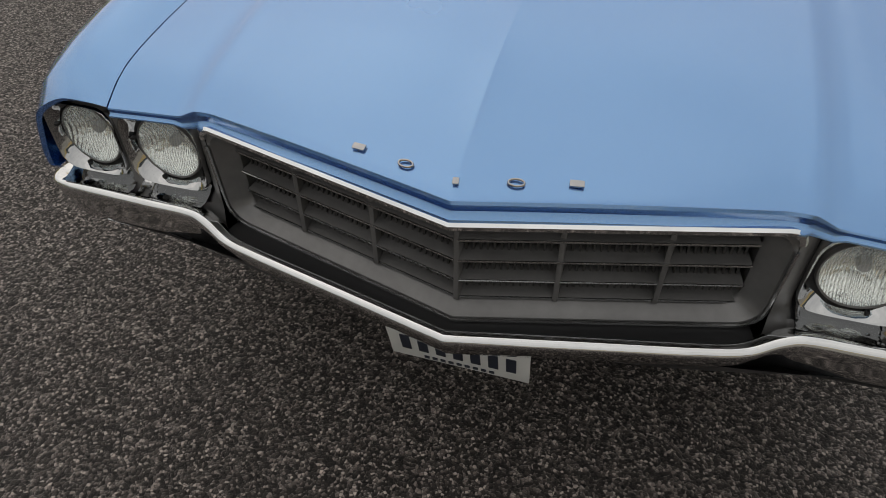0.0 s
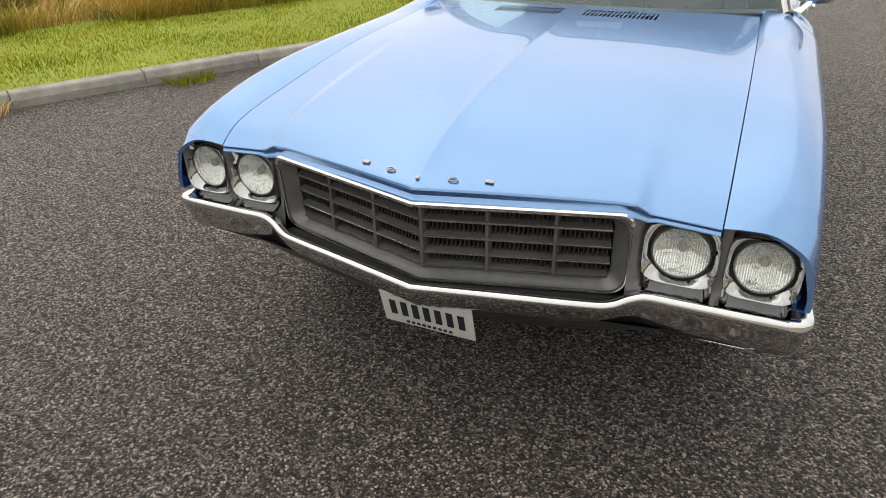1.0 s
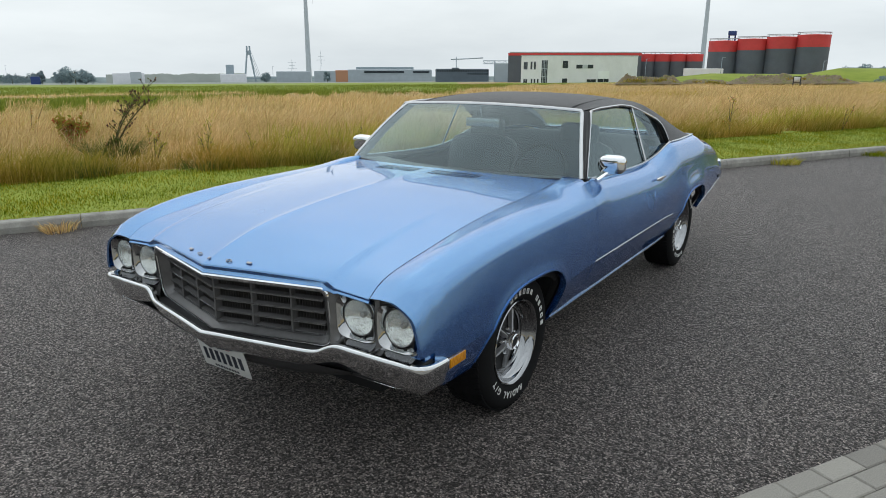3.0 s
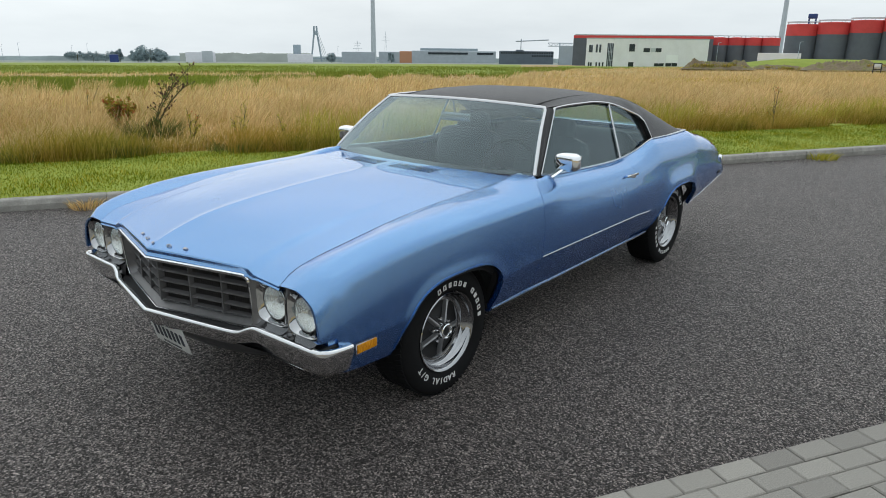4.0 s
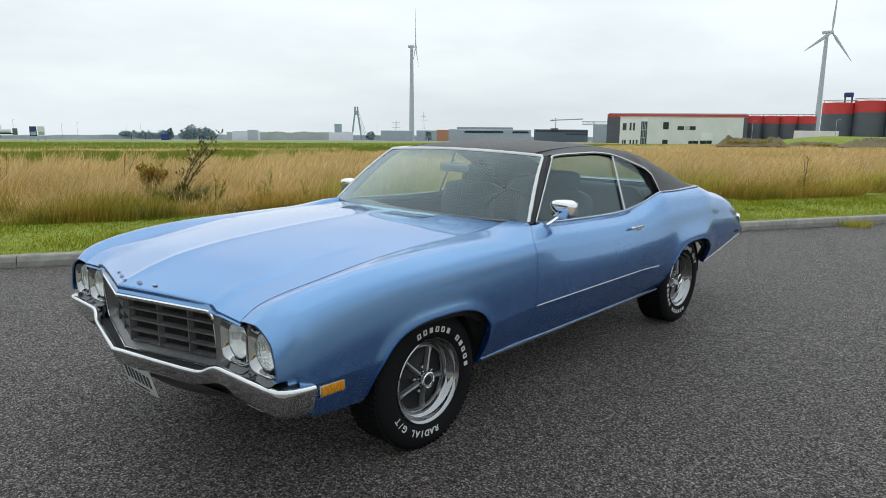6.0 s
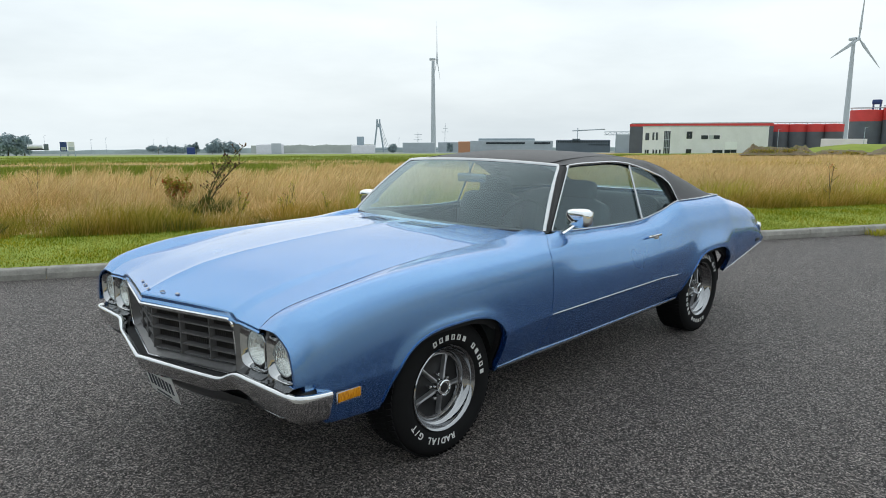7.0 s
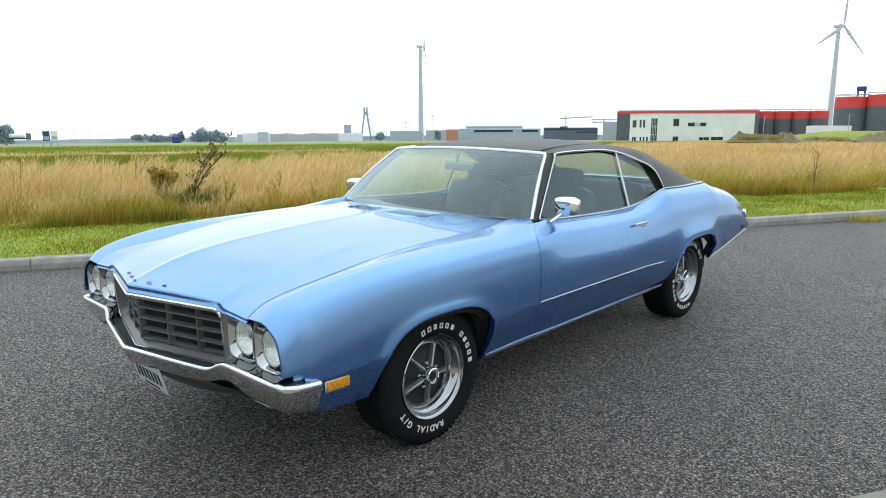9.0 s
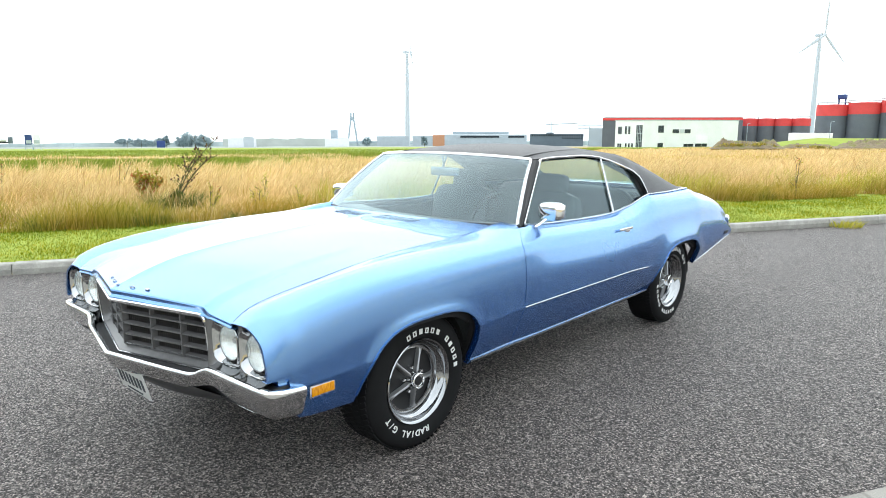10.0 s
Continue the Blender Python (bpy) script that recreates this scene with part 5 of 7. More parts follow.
for x, y, turn in ((0.812, 1.032, 0), (0.812, 3.878, 175), (-0.812, 1.032, 40), (-0.812, 3.878, 100)):
    w = new("wheel")
    w.empty_display_size = 0.2
    w.parent = car
    w.matrix_parent_inverse = car.matrix_basis.inverted()
    w.matrix_basis = Matrix.Translation((x, y, 0.3355)) @ Matrix.Rotation(0 if x > 0 else math.pi, 4, "Z")
    tagged(w, "five-spoke chrome wheel with wide black tyre")
    wheel_parts(w, 1 if x > 0 else -1, turn)
# ---- kerb, pavement and verge ----
kerb = thing("kerb", road_point(0, KERB_AT), "pale grey concrete kerb of metre-long stones", "kerb", kind="structure")
kerb.matrix_basis = Matrix.Translation(road_point(0, KERB_AT)) @ Matrix.Rotation(math.atan2(ALONG.y, ALONG.x), 4, "Z")
kerb_meshes = []
for v in range(3):
    bm = bmesh.new()
    prof = [(0.0, -0.1), (0.002, 0.06), (0.022, 0.105), (0.035, 0.116), (0.15, 0.118), (0.152, -0.1)]
    rows = []
    for s in (0.0, 0.006, 0.25, 0.5, 0.75, 0.988, 0.994):
        e = 0.004 if s in (0.0, 0.994) else 0.0
        rows.append([(s, c + (e if i < 4 else -e), z - (e if i > 0 else 0) + 0.003 * noise.noise(Vector((s * 5 + v * 9, c * 20, z * 9)))) for i, (c, z) in enumerate(prof)])
    sheet(rows, bm)
    bm.faces.new(bm.verts[:6])
    bm.faces.new(bm.verts[-6:])
    bmesh.ops.recalc_face_normals(bm, faces=bm.faces)
    me = bpy.data.meshes.new("kerb_stone")
    bm.to_mesh(me)
    bm.free()
    me.materials.append(M_CONCRETE)
    kerb_meshes.append(me)
for k in range(-16, 46):
    ob = new("kerb_stone", kerb_meshes[k % 3])
    ob.parent = kerb
    ob.matrix_basis = Matrix.Translation((k + 0.35, random.uniform(-0.004, 0.004), random.uniform(-0.004, 0.004))) @ Matrix.Rotation(random.uniform(-0.004, 0.004), 4, "Z")

strip("pavement", -45, 140, PAVE_AT - 4.5, PAVE_AT, 40, 3, M_SAND, lambda p: 0.004, "grey concrete paving beside the road", "pavement")


def scatter_tris(name, base, height, width, lean, mat, label, segs=1, heads=0.0, wind=None):
    """Many blades in one mesh: upright tapered strips that bend with the wind."""
    n = len(base)
    a = np.random.uniform(0, 2 * np.pi, n)
    wx, wy = np.cos(a) * width, np.sin(a) * width
    b = np.random.uniform(0, 2 * np.pi, n)
    amount = np.random.uniform(0.2, 1.0, n) * lean * height
    lx, ly = np.cos(b) * amount, np.sin(b) * amount
    if wind is not None:
        lx, ly = lx * 0.5 + wind[0] * height * np.random.uniform(0.4, 1.2, n), ly * 0.5 + wind[1] * height * np.random.uniform(0.4, 1.2, n)
    side = np.stack([wx, wy, np.zeros(n)], 1)
    bend = np.stack([lx, ly, np.zeros(n)], 1)
    up = np.stack([np.zeros(n), np.zeros(n), height], 1)
    if segs == 1:
        verts = np.stack([base - side, base + side, base + up + bend], 1).reshape(-1, 3)
        faces, corners = np.arange(n * 3), 3
    else:
        mid = base + up * 0.55 + bend * 0.3
        neck = base + up * 0.8 + bend * 0.62
        tip = base + up * 0.99 + bend
        k = 0.6 + heads
        verts = np.stack([base - side, base + side, mid + side * 0.7, mid - side * 0.7, neck + side * k, neck - side * k, tip + side * 0.12, tip - side * 0.12], 1).reshape(-1, 3)
        o = np.arange(n)[:, None] * 8
        faces = np.concatenate([o + [0, 1, 2, 3], o + [3, 2, 4, 5], o + [5, 4, 6, 7]], 1).ravel()
        corners = 4
    return tagged(raw_mesh(name, verts, faces, corners, mat), label, "grass", kind="stuff")


def spread(n, a0, a1, c0, c1, power=1.0):
    """Random places on the field side, between two distances along and across the road."""
    al = np.random.uniform(a0, a1, n)
    ac = c0 + (c1 - c0) * np.random.uniform(0, 1, n) ** power
    x, y = 0.5 * al - 0.866 * ac, 0.866 * al + 0.5 * ac
    d = -0.766 * x + 0.643 * y
    z = np.where(ac < LAWN_TO, 0.105, 0.10 - 0.0227 * np.maximum(0, d - 7.3) - 0.0072 * np.maximum(0, d - 50))
    return np.stack([x, y, z], 1)


def clumps(pts, scale, cut_at):
    keep = [noise.noise(Vector((p[0] * scale, p[1] * scale, 3.1))) > cut_at for p in pts]
    return pts[np.array(keep)]


def far(az, dist):
    """A place on the land, az degrees from the car's axis, dist metres off."""
    x, y = 3.0 + dist * math.sin(radians(az)), -1.14 + dist * math.cos(radians(az))
    return Vector((x, y, field_z(x, y)))


def land_patch(name, az0, az1, d0, d1, rise, mat, label):
    rows = []
    for i, d in enumerate(np.geomspace(d0, d1, 10)):
        row = []
        for az in np.linspace(az0, az1, 40):
            wob = 1 + (0.06 * noise.noise(Vector((az * 0.12, i * 0.3, 2.0))) if i in (0, 9) else 0)
            p = far(az, d * wob)
            row.append((p.x, p.y, p.z + rise))
        rows.append(row)
    return tagged(link(name, sheet(rows), mat), label, "meadow", kind="structure")


land_patch("meadow", -92, -50, 61, 300, 0.06, M_MEADOW, "distant flat green meadow before the horizon")
land_patch("far_yard", -92, 10, 290, 1900, 0.04, M_YARD, "pale hazy far land with yards and dikes")
land_patch("meadow", -30, 12, 130, 210, 0.06, M_MEADOW, "distant flat green meadow before the horizon")
land_patch("meadow", -50, -33, 56, 300, 0.06, M_MEADOW, "distant flat green meadow before the horizon")
land_patch("green_patch", -95, -55, 33, 47, 0.03, M_MEADOW, "band of fresh green grass across the dry field")


def bearing(pts):
    return np.degrees(np.arctan2(pts[:, 0] - 3.0, pts[:, 1] + 1.14)), np.hypot(pts[:, 0] - 3.0, pts[:, 1] + 1.14)


def is_green(pts):
    """The fresh green bands of the field."""
    az, dist = bearing(pts)
    near = 30 + 20 * np.clip((az + 60) / 14, 0, 1) + 90 * np.clip((az + 34) / 9, 0, 1)
    wob = 1 + 0.08 * np.sin(az * 1.3) + 0.06 * np.sin(az * 3.7 + 1)
    even = 1 + 0.02 * np.sin(az * 0.7)
    stripe = (dist > 48 * even) & (dist < 60 * even) & (az < -50)
    return ((dist > near * wob) & ~stripe & (az < -23)) | (dist > 190)


def lumps(pts, scale, amount):
    """A factor round one that varies in clumps over the ground."""
    return np.array([1 + amount * noise.noise(Vector((p[0] * scale, p[1] * scale, 7.7))) + 0.5 * amount * noise.noise(Vector((p[0] * scale * 3.1, p[1] * scale * 3.1, 1.7))) for p in pts])


WIND = (0.20, 0.22)
p = spread(170000, -9, 24, KERB_AT + 0.14, LAWN_TO + 0.25)
scatter_tris("lawn_blades", p, np.random.uniform(0.014, 0.036, len(p)) * lumps(p, 1.4, 0.7), 0.0042, 0.8, M_LAWN, "short green mown grass blades with some yellow")


def ramp_up(pts, deep, low):
    """Lower at the mown edge, full height further in."""
    ac = -0.866 * pts[:, 0] + 0.5 * pts[:, 1] - LAWN_TO
    return low + (1 - low) * np.clip(ac / deep, 0, 1)


p = clumps(spread(60000, -9, 24, LAWN_TO - 0.15, LAWN_TO + 1.1, 1.2), 0.9, -0.3)
scatter_tris("undergrowth", p, np.random.uniform(0.06, 0.30, len(p)) * lumps(p, 1.1, 1.0), 0.005, 1.6, M_UNDER, "green and brown tangled grass at the field's edge", 2, wind=(0.16, 0.16))
p = spread(76000, -10, 26, LAWN_TO + 0.1, LAWN_TO + 6, 0.9)
scatter_tris("tall_grass", p, np.random.uniform(0.14, 0.52, len(p)) * np.maximum(0.3, lumps(p, 0.9, 1.1)) * ramp_up(p, 2.6, 0.42), 0.0022, 1.7, M_STRAW, "tall dry straw-coloured grass with seed heads", 2, heads=1.6, wind=WIND)
p = clumps(spread(24000, -10, 26, LAWN_TO + 0.3, LAWN_TO + 6), 0.5, -0.15)
scatter_tris("undergrowth", p, np.random.uniform(0.12, 0.32, len(p)) * lumps(p, 0.9, 0.8), 0.005, 1.4, M_UNDER, "greenish leaves low in the tall grass", 2, wind=(0.16, 0.16))
p = clumps(spread(9000, 2, 26, LAWN_TO + 0.2, LAWN_TO + 2.2), 0.45, 0.0)
scatter_tris("edge_weeds", p, np.random.uniform(0.2, 0.62, len(p)), 0.006, 0.9, M_EDGE, "yellow-green weeds standing along the field's edge", 2, wind=(0.14, 0.14))
p = spread(120000, -22, 55, LAWN_TO + 5.5, LAWN_TO + 26, 1.3)
p = p[~is_green(p)]
scatter_tris("tall_grass", p, np.random.uniform(0.14, 0.44, len(p)) * lumps(p, 0.3, 0.7), 0.005, 0.9, M_STRAW, "tall dry straw-coloured grass with seed heads", 2, heads=1.2, wind=WIND)
p = spread(110000, -50, 130, LAWN_TO + 24, LAWN_TO + 120, 1.2)
p = p[~is_green(p)]
scatter_tris("far_grass", p, np.random.uniform(0.10, 0.28, len(p)) * lumps(p, 0.12, 0.8), 0.03, 0.9, M_STRAW, "distant dry straw-coloured grass", wind=WIND)


# greener stretches of the field
def reeds(n, az0, az1, d0, d1, height, width):
    az, dist = np.random.uniform(az0, az1, n), np.random.uniform(d0, d1, n)
    x, y = 3.0 + dist * np.sin(np.radians(az)), -1.14 + dist * np.cos(np.radians(az))
    d = -0.766 * x + 0.643 * y
    p = np.stack([x, y, 0.10 - 0.0227 * np.maximum(0, d - 7.3) - 0.0072 * np.maximum(0, d - 50)], 1)
    p = p[is_green(p)]
    scatter_tris("green_reeds", p, np.random.uniform(0.5, 1.0, len(p)) * height * lumps(p, 0.15, 0.7), width, 0.5, M_REED, "green reeds and fresh grass across the field", wind=(0.1, 0.1))


reeds(80000, -95, -44, 28, 66, 0.27, 0.018)
reeds(70000, -92, -22, 46, 150, 0.26, 0.04)
# yellow ragwort in the dry grass
p = clumps(spread(9000, 16, 60, LAWN_TO + 4, LAWN_TO + 30), 0.16, 0.22)
p[:, 2] += 0.34
scatter_tris("ragwort_flowers", p, np.random.uniform(0.02, 0.06, len(p)), 0.03, 1.5, M_YELLOW, "small yellow ragwort flowers in the dry grass")
# ---- plants on the verge ----
def tuft(name, centre, n, height, spread_r, mat, label):
    a = np.random.uniform(0, 2 * np.pi, n)
    r = spread_r * np.sqrt(np.random.uniform(0, 1, n))
    base = np.stack([centre[0] + r * np.cos(a), centre[1] + r * np.sin(a), np.full(n, centre[2])], 1)
    h = np.random.uniform(0.4, 1.0, n) * height
    w = np.random.uniform(0, 2 * np.pi, n)
    side = np.stack([np.cos(w), np.sin(w), np.zeros(n)], 1) * 0.004
    out_v = np.stack([np.cos(a), np.sin(a), np.zeros(n)], 1) * (h * np.random.uniform(0.3, 0.9, n))[:, None]
    up = np.stack([np.zeros(n), np.zeros(n), h], 1)
    mid = base + up * 0.6 + out_v * 0.4
    tip = base + up * 0.95 + out_v
    verts = np.stack([base - side, base + side, mid + side, mid - side, tip + side * 0.2, tip - side * 0.2], 1).reshape(-1, 3)
    o = np.arange(n)[:, None] * 6
    faces = np.concatenate([o + [0, 1, 2, 3], o + [3, 2, 4, 5]], 1).ravel()
    return tagged(raw_mesh(name, verts, faces, 4, mat), label, "weed", group="weeds by the kerb")


for along, n, h, r, mat in ((2.5, 260, 0.10, 0.28, M_LAWN), (-0.85, 200, 0.12, 0.26, M_STRAW), (3.4, 220, 0.07, 0.3, M_LAWN), (0.68, 300, 0.08, 0.36, M_LAWN), (11.9, 300, 0.10, 0.4, M_LAWN), (9.55, 320, 0.13, 0.42, M_EDGE), (15.5, 200, 0.1, 0.3, M_LAWN)):
    tuft("kerb_weed", road_point(along, KERB_AT - 0.05, 0.0), n, h, r * 0.6, mat, "tuft of grass growing in the gutter against the kerb")


def leafy_plant(name, base, height, stems, lean, leaf_mat, leaf_n, leaf_size, label, seed, open_=0.32, twigs=1, heads=None):
    rng = random.Random(seed)
    plant = thing(name, base, label, "plant", group="weeds in the field")
    bm, spots, tips = bmesh.new(), [], []
    for k in range(stems):
        a = rng.uniform(0, 2 * math.pi)
        tilt = rng.uniform(0.05, open_)
        h = height * rng.uniform(0.6, 1.0)
        path = []
        for i in range(9):
            f = i / 8
            path.append(Vector(base) + Vector((math.cos(a) * tilt * h * f**1.3 + lean[0] * h * f * f, math.sin(a) * tilt * h * f**1.3 + lean[1] * h * f * f, h * f)))
        sweep(path, round_profile(0.0055, 0.0055, 5), bm)
        tips.append(path[-1])
        for i in range(2, 9):
            spots += [(path[i], f"{k}")] * max(1, leaf_n // 8)
            for _ in range(twigs if i > 3 else 1):
                if rng.random() > 0.75:
                    continue
                d = Vector((rng.uniform(-1, 1), rng.uniform(-1, 1), rng.uniform(0.5, 1.1))).normalized() * h * rng.uniform(0.10, 0.24)
                twig = [path[i] + d * (j / 4) for j in range(5)]
                sweep(twig, round_profile(0.004, 0.004, 4), bm)
                spots += [(q, "t") for q in twig[1:]] * max(1, leaf_n // 10)
                tips.append(twig[-1])
    part("stem", bm, M_STALK, plant)
    if heads:
        bm = bmesh.new()
        for q in tips:
            r = rng.uniform(0.010, 0.018)
            bmesh.ops.create_icosphere(bm, subdivisions=1, radius=r, matrix=Matrix.Translation(q) @ Matrix.Scale(1.3, 4, (0, 0, 1)))
        tagged(part("flower_head", bm, heads, plant, "dark brown thistle heads"), kind="stuff")
    bm = bmesh.new()
    for q, _ in spots:
        d = Vector((rng.gauss(0, 1), rng.gauss(0, 1), rng.gauss(0.2, 0.7))).normalized()
        s = d.cross(Vector((rng.gauss(0, 1), rng.gauss(0, 1), rng.gauss(0, 1)))).normalized()
        L = leaf_size * rng.uniform(0.5, 1.2)
        q = q + Vector((rng.gauss(0, 0.01), rng.gauss(0, 0.01), rng.gauss(0, 0.02)))
        n = d.cross(s) * L * 0.15
        v = [bm.verts.new(p) for p in (q, q + d * L * 0.5 + s * L * 0.28 + n, q + d * L, q + d * L * 0.5 - s * L * 0.28 + n)]
        bm.faces.new(v)
    part("leaves", bm, leaf_mat, plant, smooth=False)
    return plant


def field_at(x, y):
    return Vector((x, y, field_z(x, y) - 0.02))


leafy_plant("tall_weed", field_at(-7.85, 4.2), 1.22, 5, (0.32, 0.32), M_LEAF, 16, 0.045, "tall dark thistle-like weed leaning in the dry grass", 3, 0.24, 3, M_HEAD)
tuft("grass_clump", field_at(-7.72, 4.14), 900, 0.46, 0.36, M_LEAF, "dark arching grass clump at the foot of the tall weed")
for along, r in ((-3.2, 0.30), (-1.9, 0.36), (-0.6, 0.30), (0.9, 0.4), (1.7, 0.3), (2.6, 0.34), (3.8, 0.30), (5.0, 0.36), (6.6, 0.30), (8.3, 0.34), (10.5, 0.3)):
    q = road_point(along, LAWN_TO + 0.22)
    tuft("grass_clump", field_at(q.x, q.y), 260, 0.24, r, M_LEAF, "low dark arching grass clump at the lawn's edge")
leafy_plant("rust_weed", field_at(-9.83, 4.65), 0.60, 20, (0.04, 0.04), M_RUST_LEAF, 40, 0.075, "rust-red dock plant among the dry grass", 5, 0.7)
leafy_plant("green_weed", field_at(-7.82, 4.18), 0.36, 16, (0.1, 0.1), M_LEAF, 30, 0.07, "dark leafy clump at the foot of the tall weed", 4)
leafy_plant("rust_weed", field_at(-7.9, 4.9), 0.60, 2, (0.1, 0.1), M_RUST_LEAF, 14, 0.05, "thin rust-red dock plant among the dry grass", 6)
for i, (x, y, h) in enumerate(((-6.6, 5.0, 0.62), (-6.9, 4.3, 0.55), (-5.9, 6.0, 0.6), (-5.2, 6.9, 0.6), (-4.6, 8.3, 0.65), (-7.4, 5.6, 0.7), (-6.1, 5.5, 0.55))):
    leafy_plant("green_weed", field_at(x, y), h * 0.8, 3, (0.05, 0.05), M_EDGE, 18, 0.05, "yellow-green leafy weed at the edge of the field", 20 + i)
for i, (x, y) in enumerate(((-0.7, 13.6), (1.2, 16.0), (2.4, 17.6), (-11.4, 2.6), (-12.5, 5.2))):
    leafy_plant("dock_stalk", field_at(x, y), 0.85, 2, (0.05, 0.05), M_RUST_LEAF, 10, 0.05, "brown dock stalk standing in the dry grass", 50 + i)

# ---- far things across the field ----
def rise(az, dist, el):
    """The height that a thing at this distance needs to show at slope el above the eye."""
    return 1.54 + dist * el


def prism(name, corners, z0, z1, mat, parent, label=""):
    bm = bmesh.new()
    low = [bm.verts.new((p.x, p.y, z0)) for p in corners]
    top = [bm.verts.new((p.x, p.y, z1)) for p in corners]
    n = len(corners)
    for i in range(n):
        bm.faces.new((low[i], low[(i + 1) % n], top[(i + 1) % n], top[i]))
    bm.faces.new(top)
    bm.faces.new(low[::-1])
    return part(name, bm, mat, parent, label, smooth=False)


def oblong_plan(az0, d0, az1, d1, deep):
    """Four corners: a front from one bearing to another, and a depth away from the eye."""
    a, b = far(az0, d0), far(az1, d1)
    t = (b - a).normalized()
    n = Vector((-t.y, t.x, 0))
    if n.dot(a - Vector((3, -1, 0))) < 0:
        n = -n
    return [a, b, b + n * deep, a + n * deep], t, n


def wall_window(parent, a, t, n, along, z0, w, h, name="window", mat=None):
    bm = bmesh.new()
    c = a + t * (along + w / 2)
    box(0, 0, 0, w, 0.16, h, bm)
    bmesh.ops.transform(bm, matrix=Matrix.Translation((c.x, c.y, z0 + h / 2)) @ Matrix.Rotation(math.atan2(t.y, t.x), 4, "Z"), verts=bm.verts)
    return part(name, bm, mat or M_WINDOW, parent, smooth=False)


def simple_block(name, az0, az1, dist, el, deep, mat, label, dist1=None, category="building"):
    corners, t, n = oblong_plan(az0, dist, az1, dist1 or dist, deep)
    z0 = min(c.z for c in corners) - 1
    ob = thing(name, corners[0], label, category)
    prism("wall", corners, z0, rise(0, dist, el), mat, ob)
    return ob, corners[0], t, n, z0


# white office building, two storeys
corners, t, n = oblong_plan(-25.65, 190, -18.6, 207.6, 14.4)
top_z = rise(0, 190, 0.0058)
g0 = min(c.z for c in corners) - 0.5
office = thing("office_building", corners[0], "white two-storey office building with dark windows and shutter", "building")
prism("wall", corners, g0, top_z, M_PANEL, office)
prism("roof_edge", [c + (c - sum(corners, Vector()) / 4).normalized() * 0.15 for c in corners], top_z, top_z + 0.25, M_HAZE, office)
for along, z, w, h in ((4.63, -0.54, 0.8, 1.9), (5.5, -0.54, 0.8, 1.9), (4.66, -5.1, 0.8, 1.8), (5.52, -5.1, 0.75, 1.8), (9.1, -0.66, 2.0, 1.0), (12.9, -0.66, 1.8, 1.0),
                       (12.8, -4.38, 1.3, 0.78), (14.2, -4.38, 1.65, 0.78), (16.5, -4.4, 1.85, 0.86), (18.5, -4.4, 1.7, 0.86)):
    wall_window(office, corners[0], t, n, along, z, w, h)
wall_window(office, corners[0], t, n, 11.4, -0.66, 1.45, 1.0, "window_panel", M_TURBINE)
wall_window(office, corners[0], t, n, 16.5, -3.5, 3.8, 2.1, "shutter", M_SHUTTER)
side_t = (corners[0] - corners[3]).normalized()
for along, z, w, h in ((1.6, -1.0, 0.9, 2.0), (2.65, -1.0, 0.9, 2.0), (5.3, -0.97, 0.9, 2.1), (7.1, -0.97, 0.9, 2.1), (1.6, -5.1, 0.75, 1.4), (2.7, -5.1, 0.9, 1.4), (5.7, -5.05, 0.75, 1.5), (7.3, -5.05, 0.75, 1.5), (9.0, -5.0, 0.75, 1.5)):
    wall_window(office, corners[3], side_t, t, along, z, w, h)
# the tall glazed entrance, set behind a slanting reveal
wall_window(office, corners[3], side_t, t, 11.2, -4.9, 2.9, 6.4, "entrance_glazing")
for k in range(3):
    wall_window(office, corners[3] - t * 0.05, side_t, t, 11.9 + 0.75 * k, -4.9, 0.14, 6.4, "mullion", M_HAZE)
for z in (-2.9, -0.8):
    wall_window(office, corners[3] - t * 0.05, side_t, t, 11.2, z, 2.9, 0.16, "transom", M_HAZE)
# long hall behind, and tanks with red crowns
hall, a, t, n, z0 = simple_block("storage_hall", -28.85, -18.3, 255, 0.0062, 30, M_TANK, "long slate-grey storage hall with a red roof band")
wall_window(hall, a, t, n, 0.0, rise(0, 255, 0.0062), (far(-18.3, 255) - a).length, 0.9, "red_band", M_RED)
wall_window(hall, a, t, n, 0.5, rise(0, 255, 0.0062) + 0.9, (far(-18.3, 255) - a).length - 1, 0.35, "roof_rail", M_HAZE)


def tank(az, dist, radius, el, label):
    p = far(az, dist)
    z1 = rise(0, dist, el)
    ob = thing("storage_tank", p, label, "tank", group="storage tanks")
    band = (z1 - p.z) * 0.26
    for name, za, zb, mat, r in (("shell", p.z - 1, z1 - band, M_TANK, radius), ("red_band", z1 - band, z1, M_RED, radius + 0.04)):
        bm = lathe([(r, za), (r, zb), (r * 0.98, zb + 0.05), (0.0, zb + 0.3)], 32, "Z")
        bmesh.ops.translate(bm, vec=(p.x, p.y, 0), verts=bm.verts)
        part(name, bm, mat, ob)
    ring = [Vector((p.x + radius * math.cos(a), p.y + radius * math.sin(a), z1 + 0.75)) for a in np.linspace(0, 2 * math.pi, 24)[:-1]]
    part("rail", sweep(ring, round_profile(0.09, 0.09, 4), loop=True), M_HAZE, ob)
    for k in range(8):
        q = ring[k * 23 // 8]
        part("post", box(q.x, q.y, z1 + 0.4, 0.1, 0.1, 0.8), M_HAZE, ob)
    return ob, p, z1


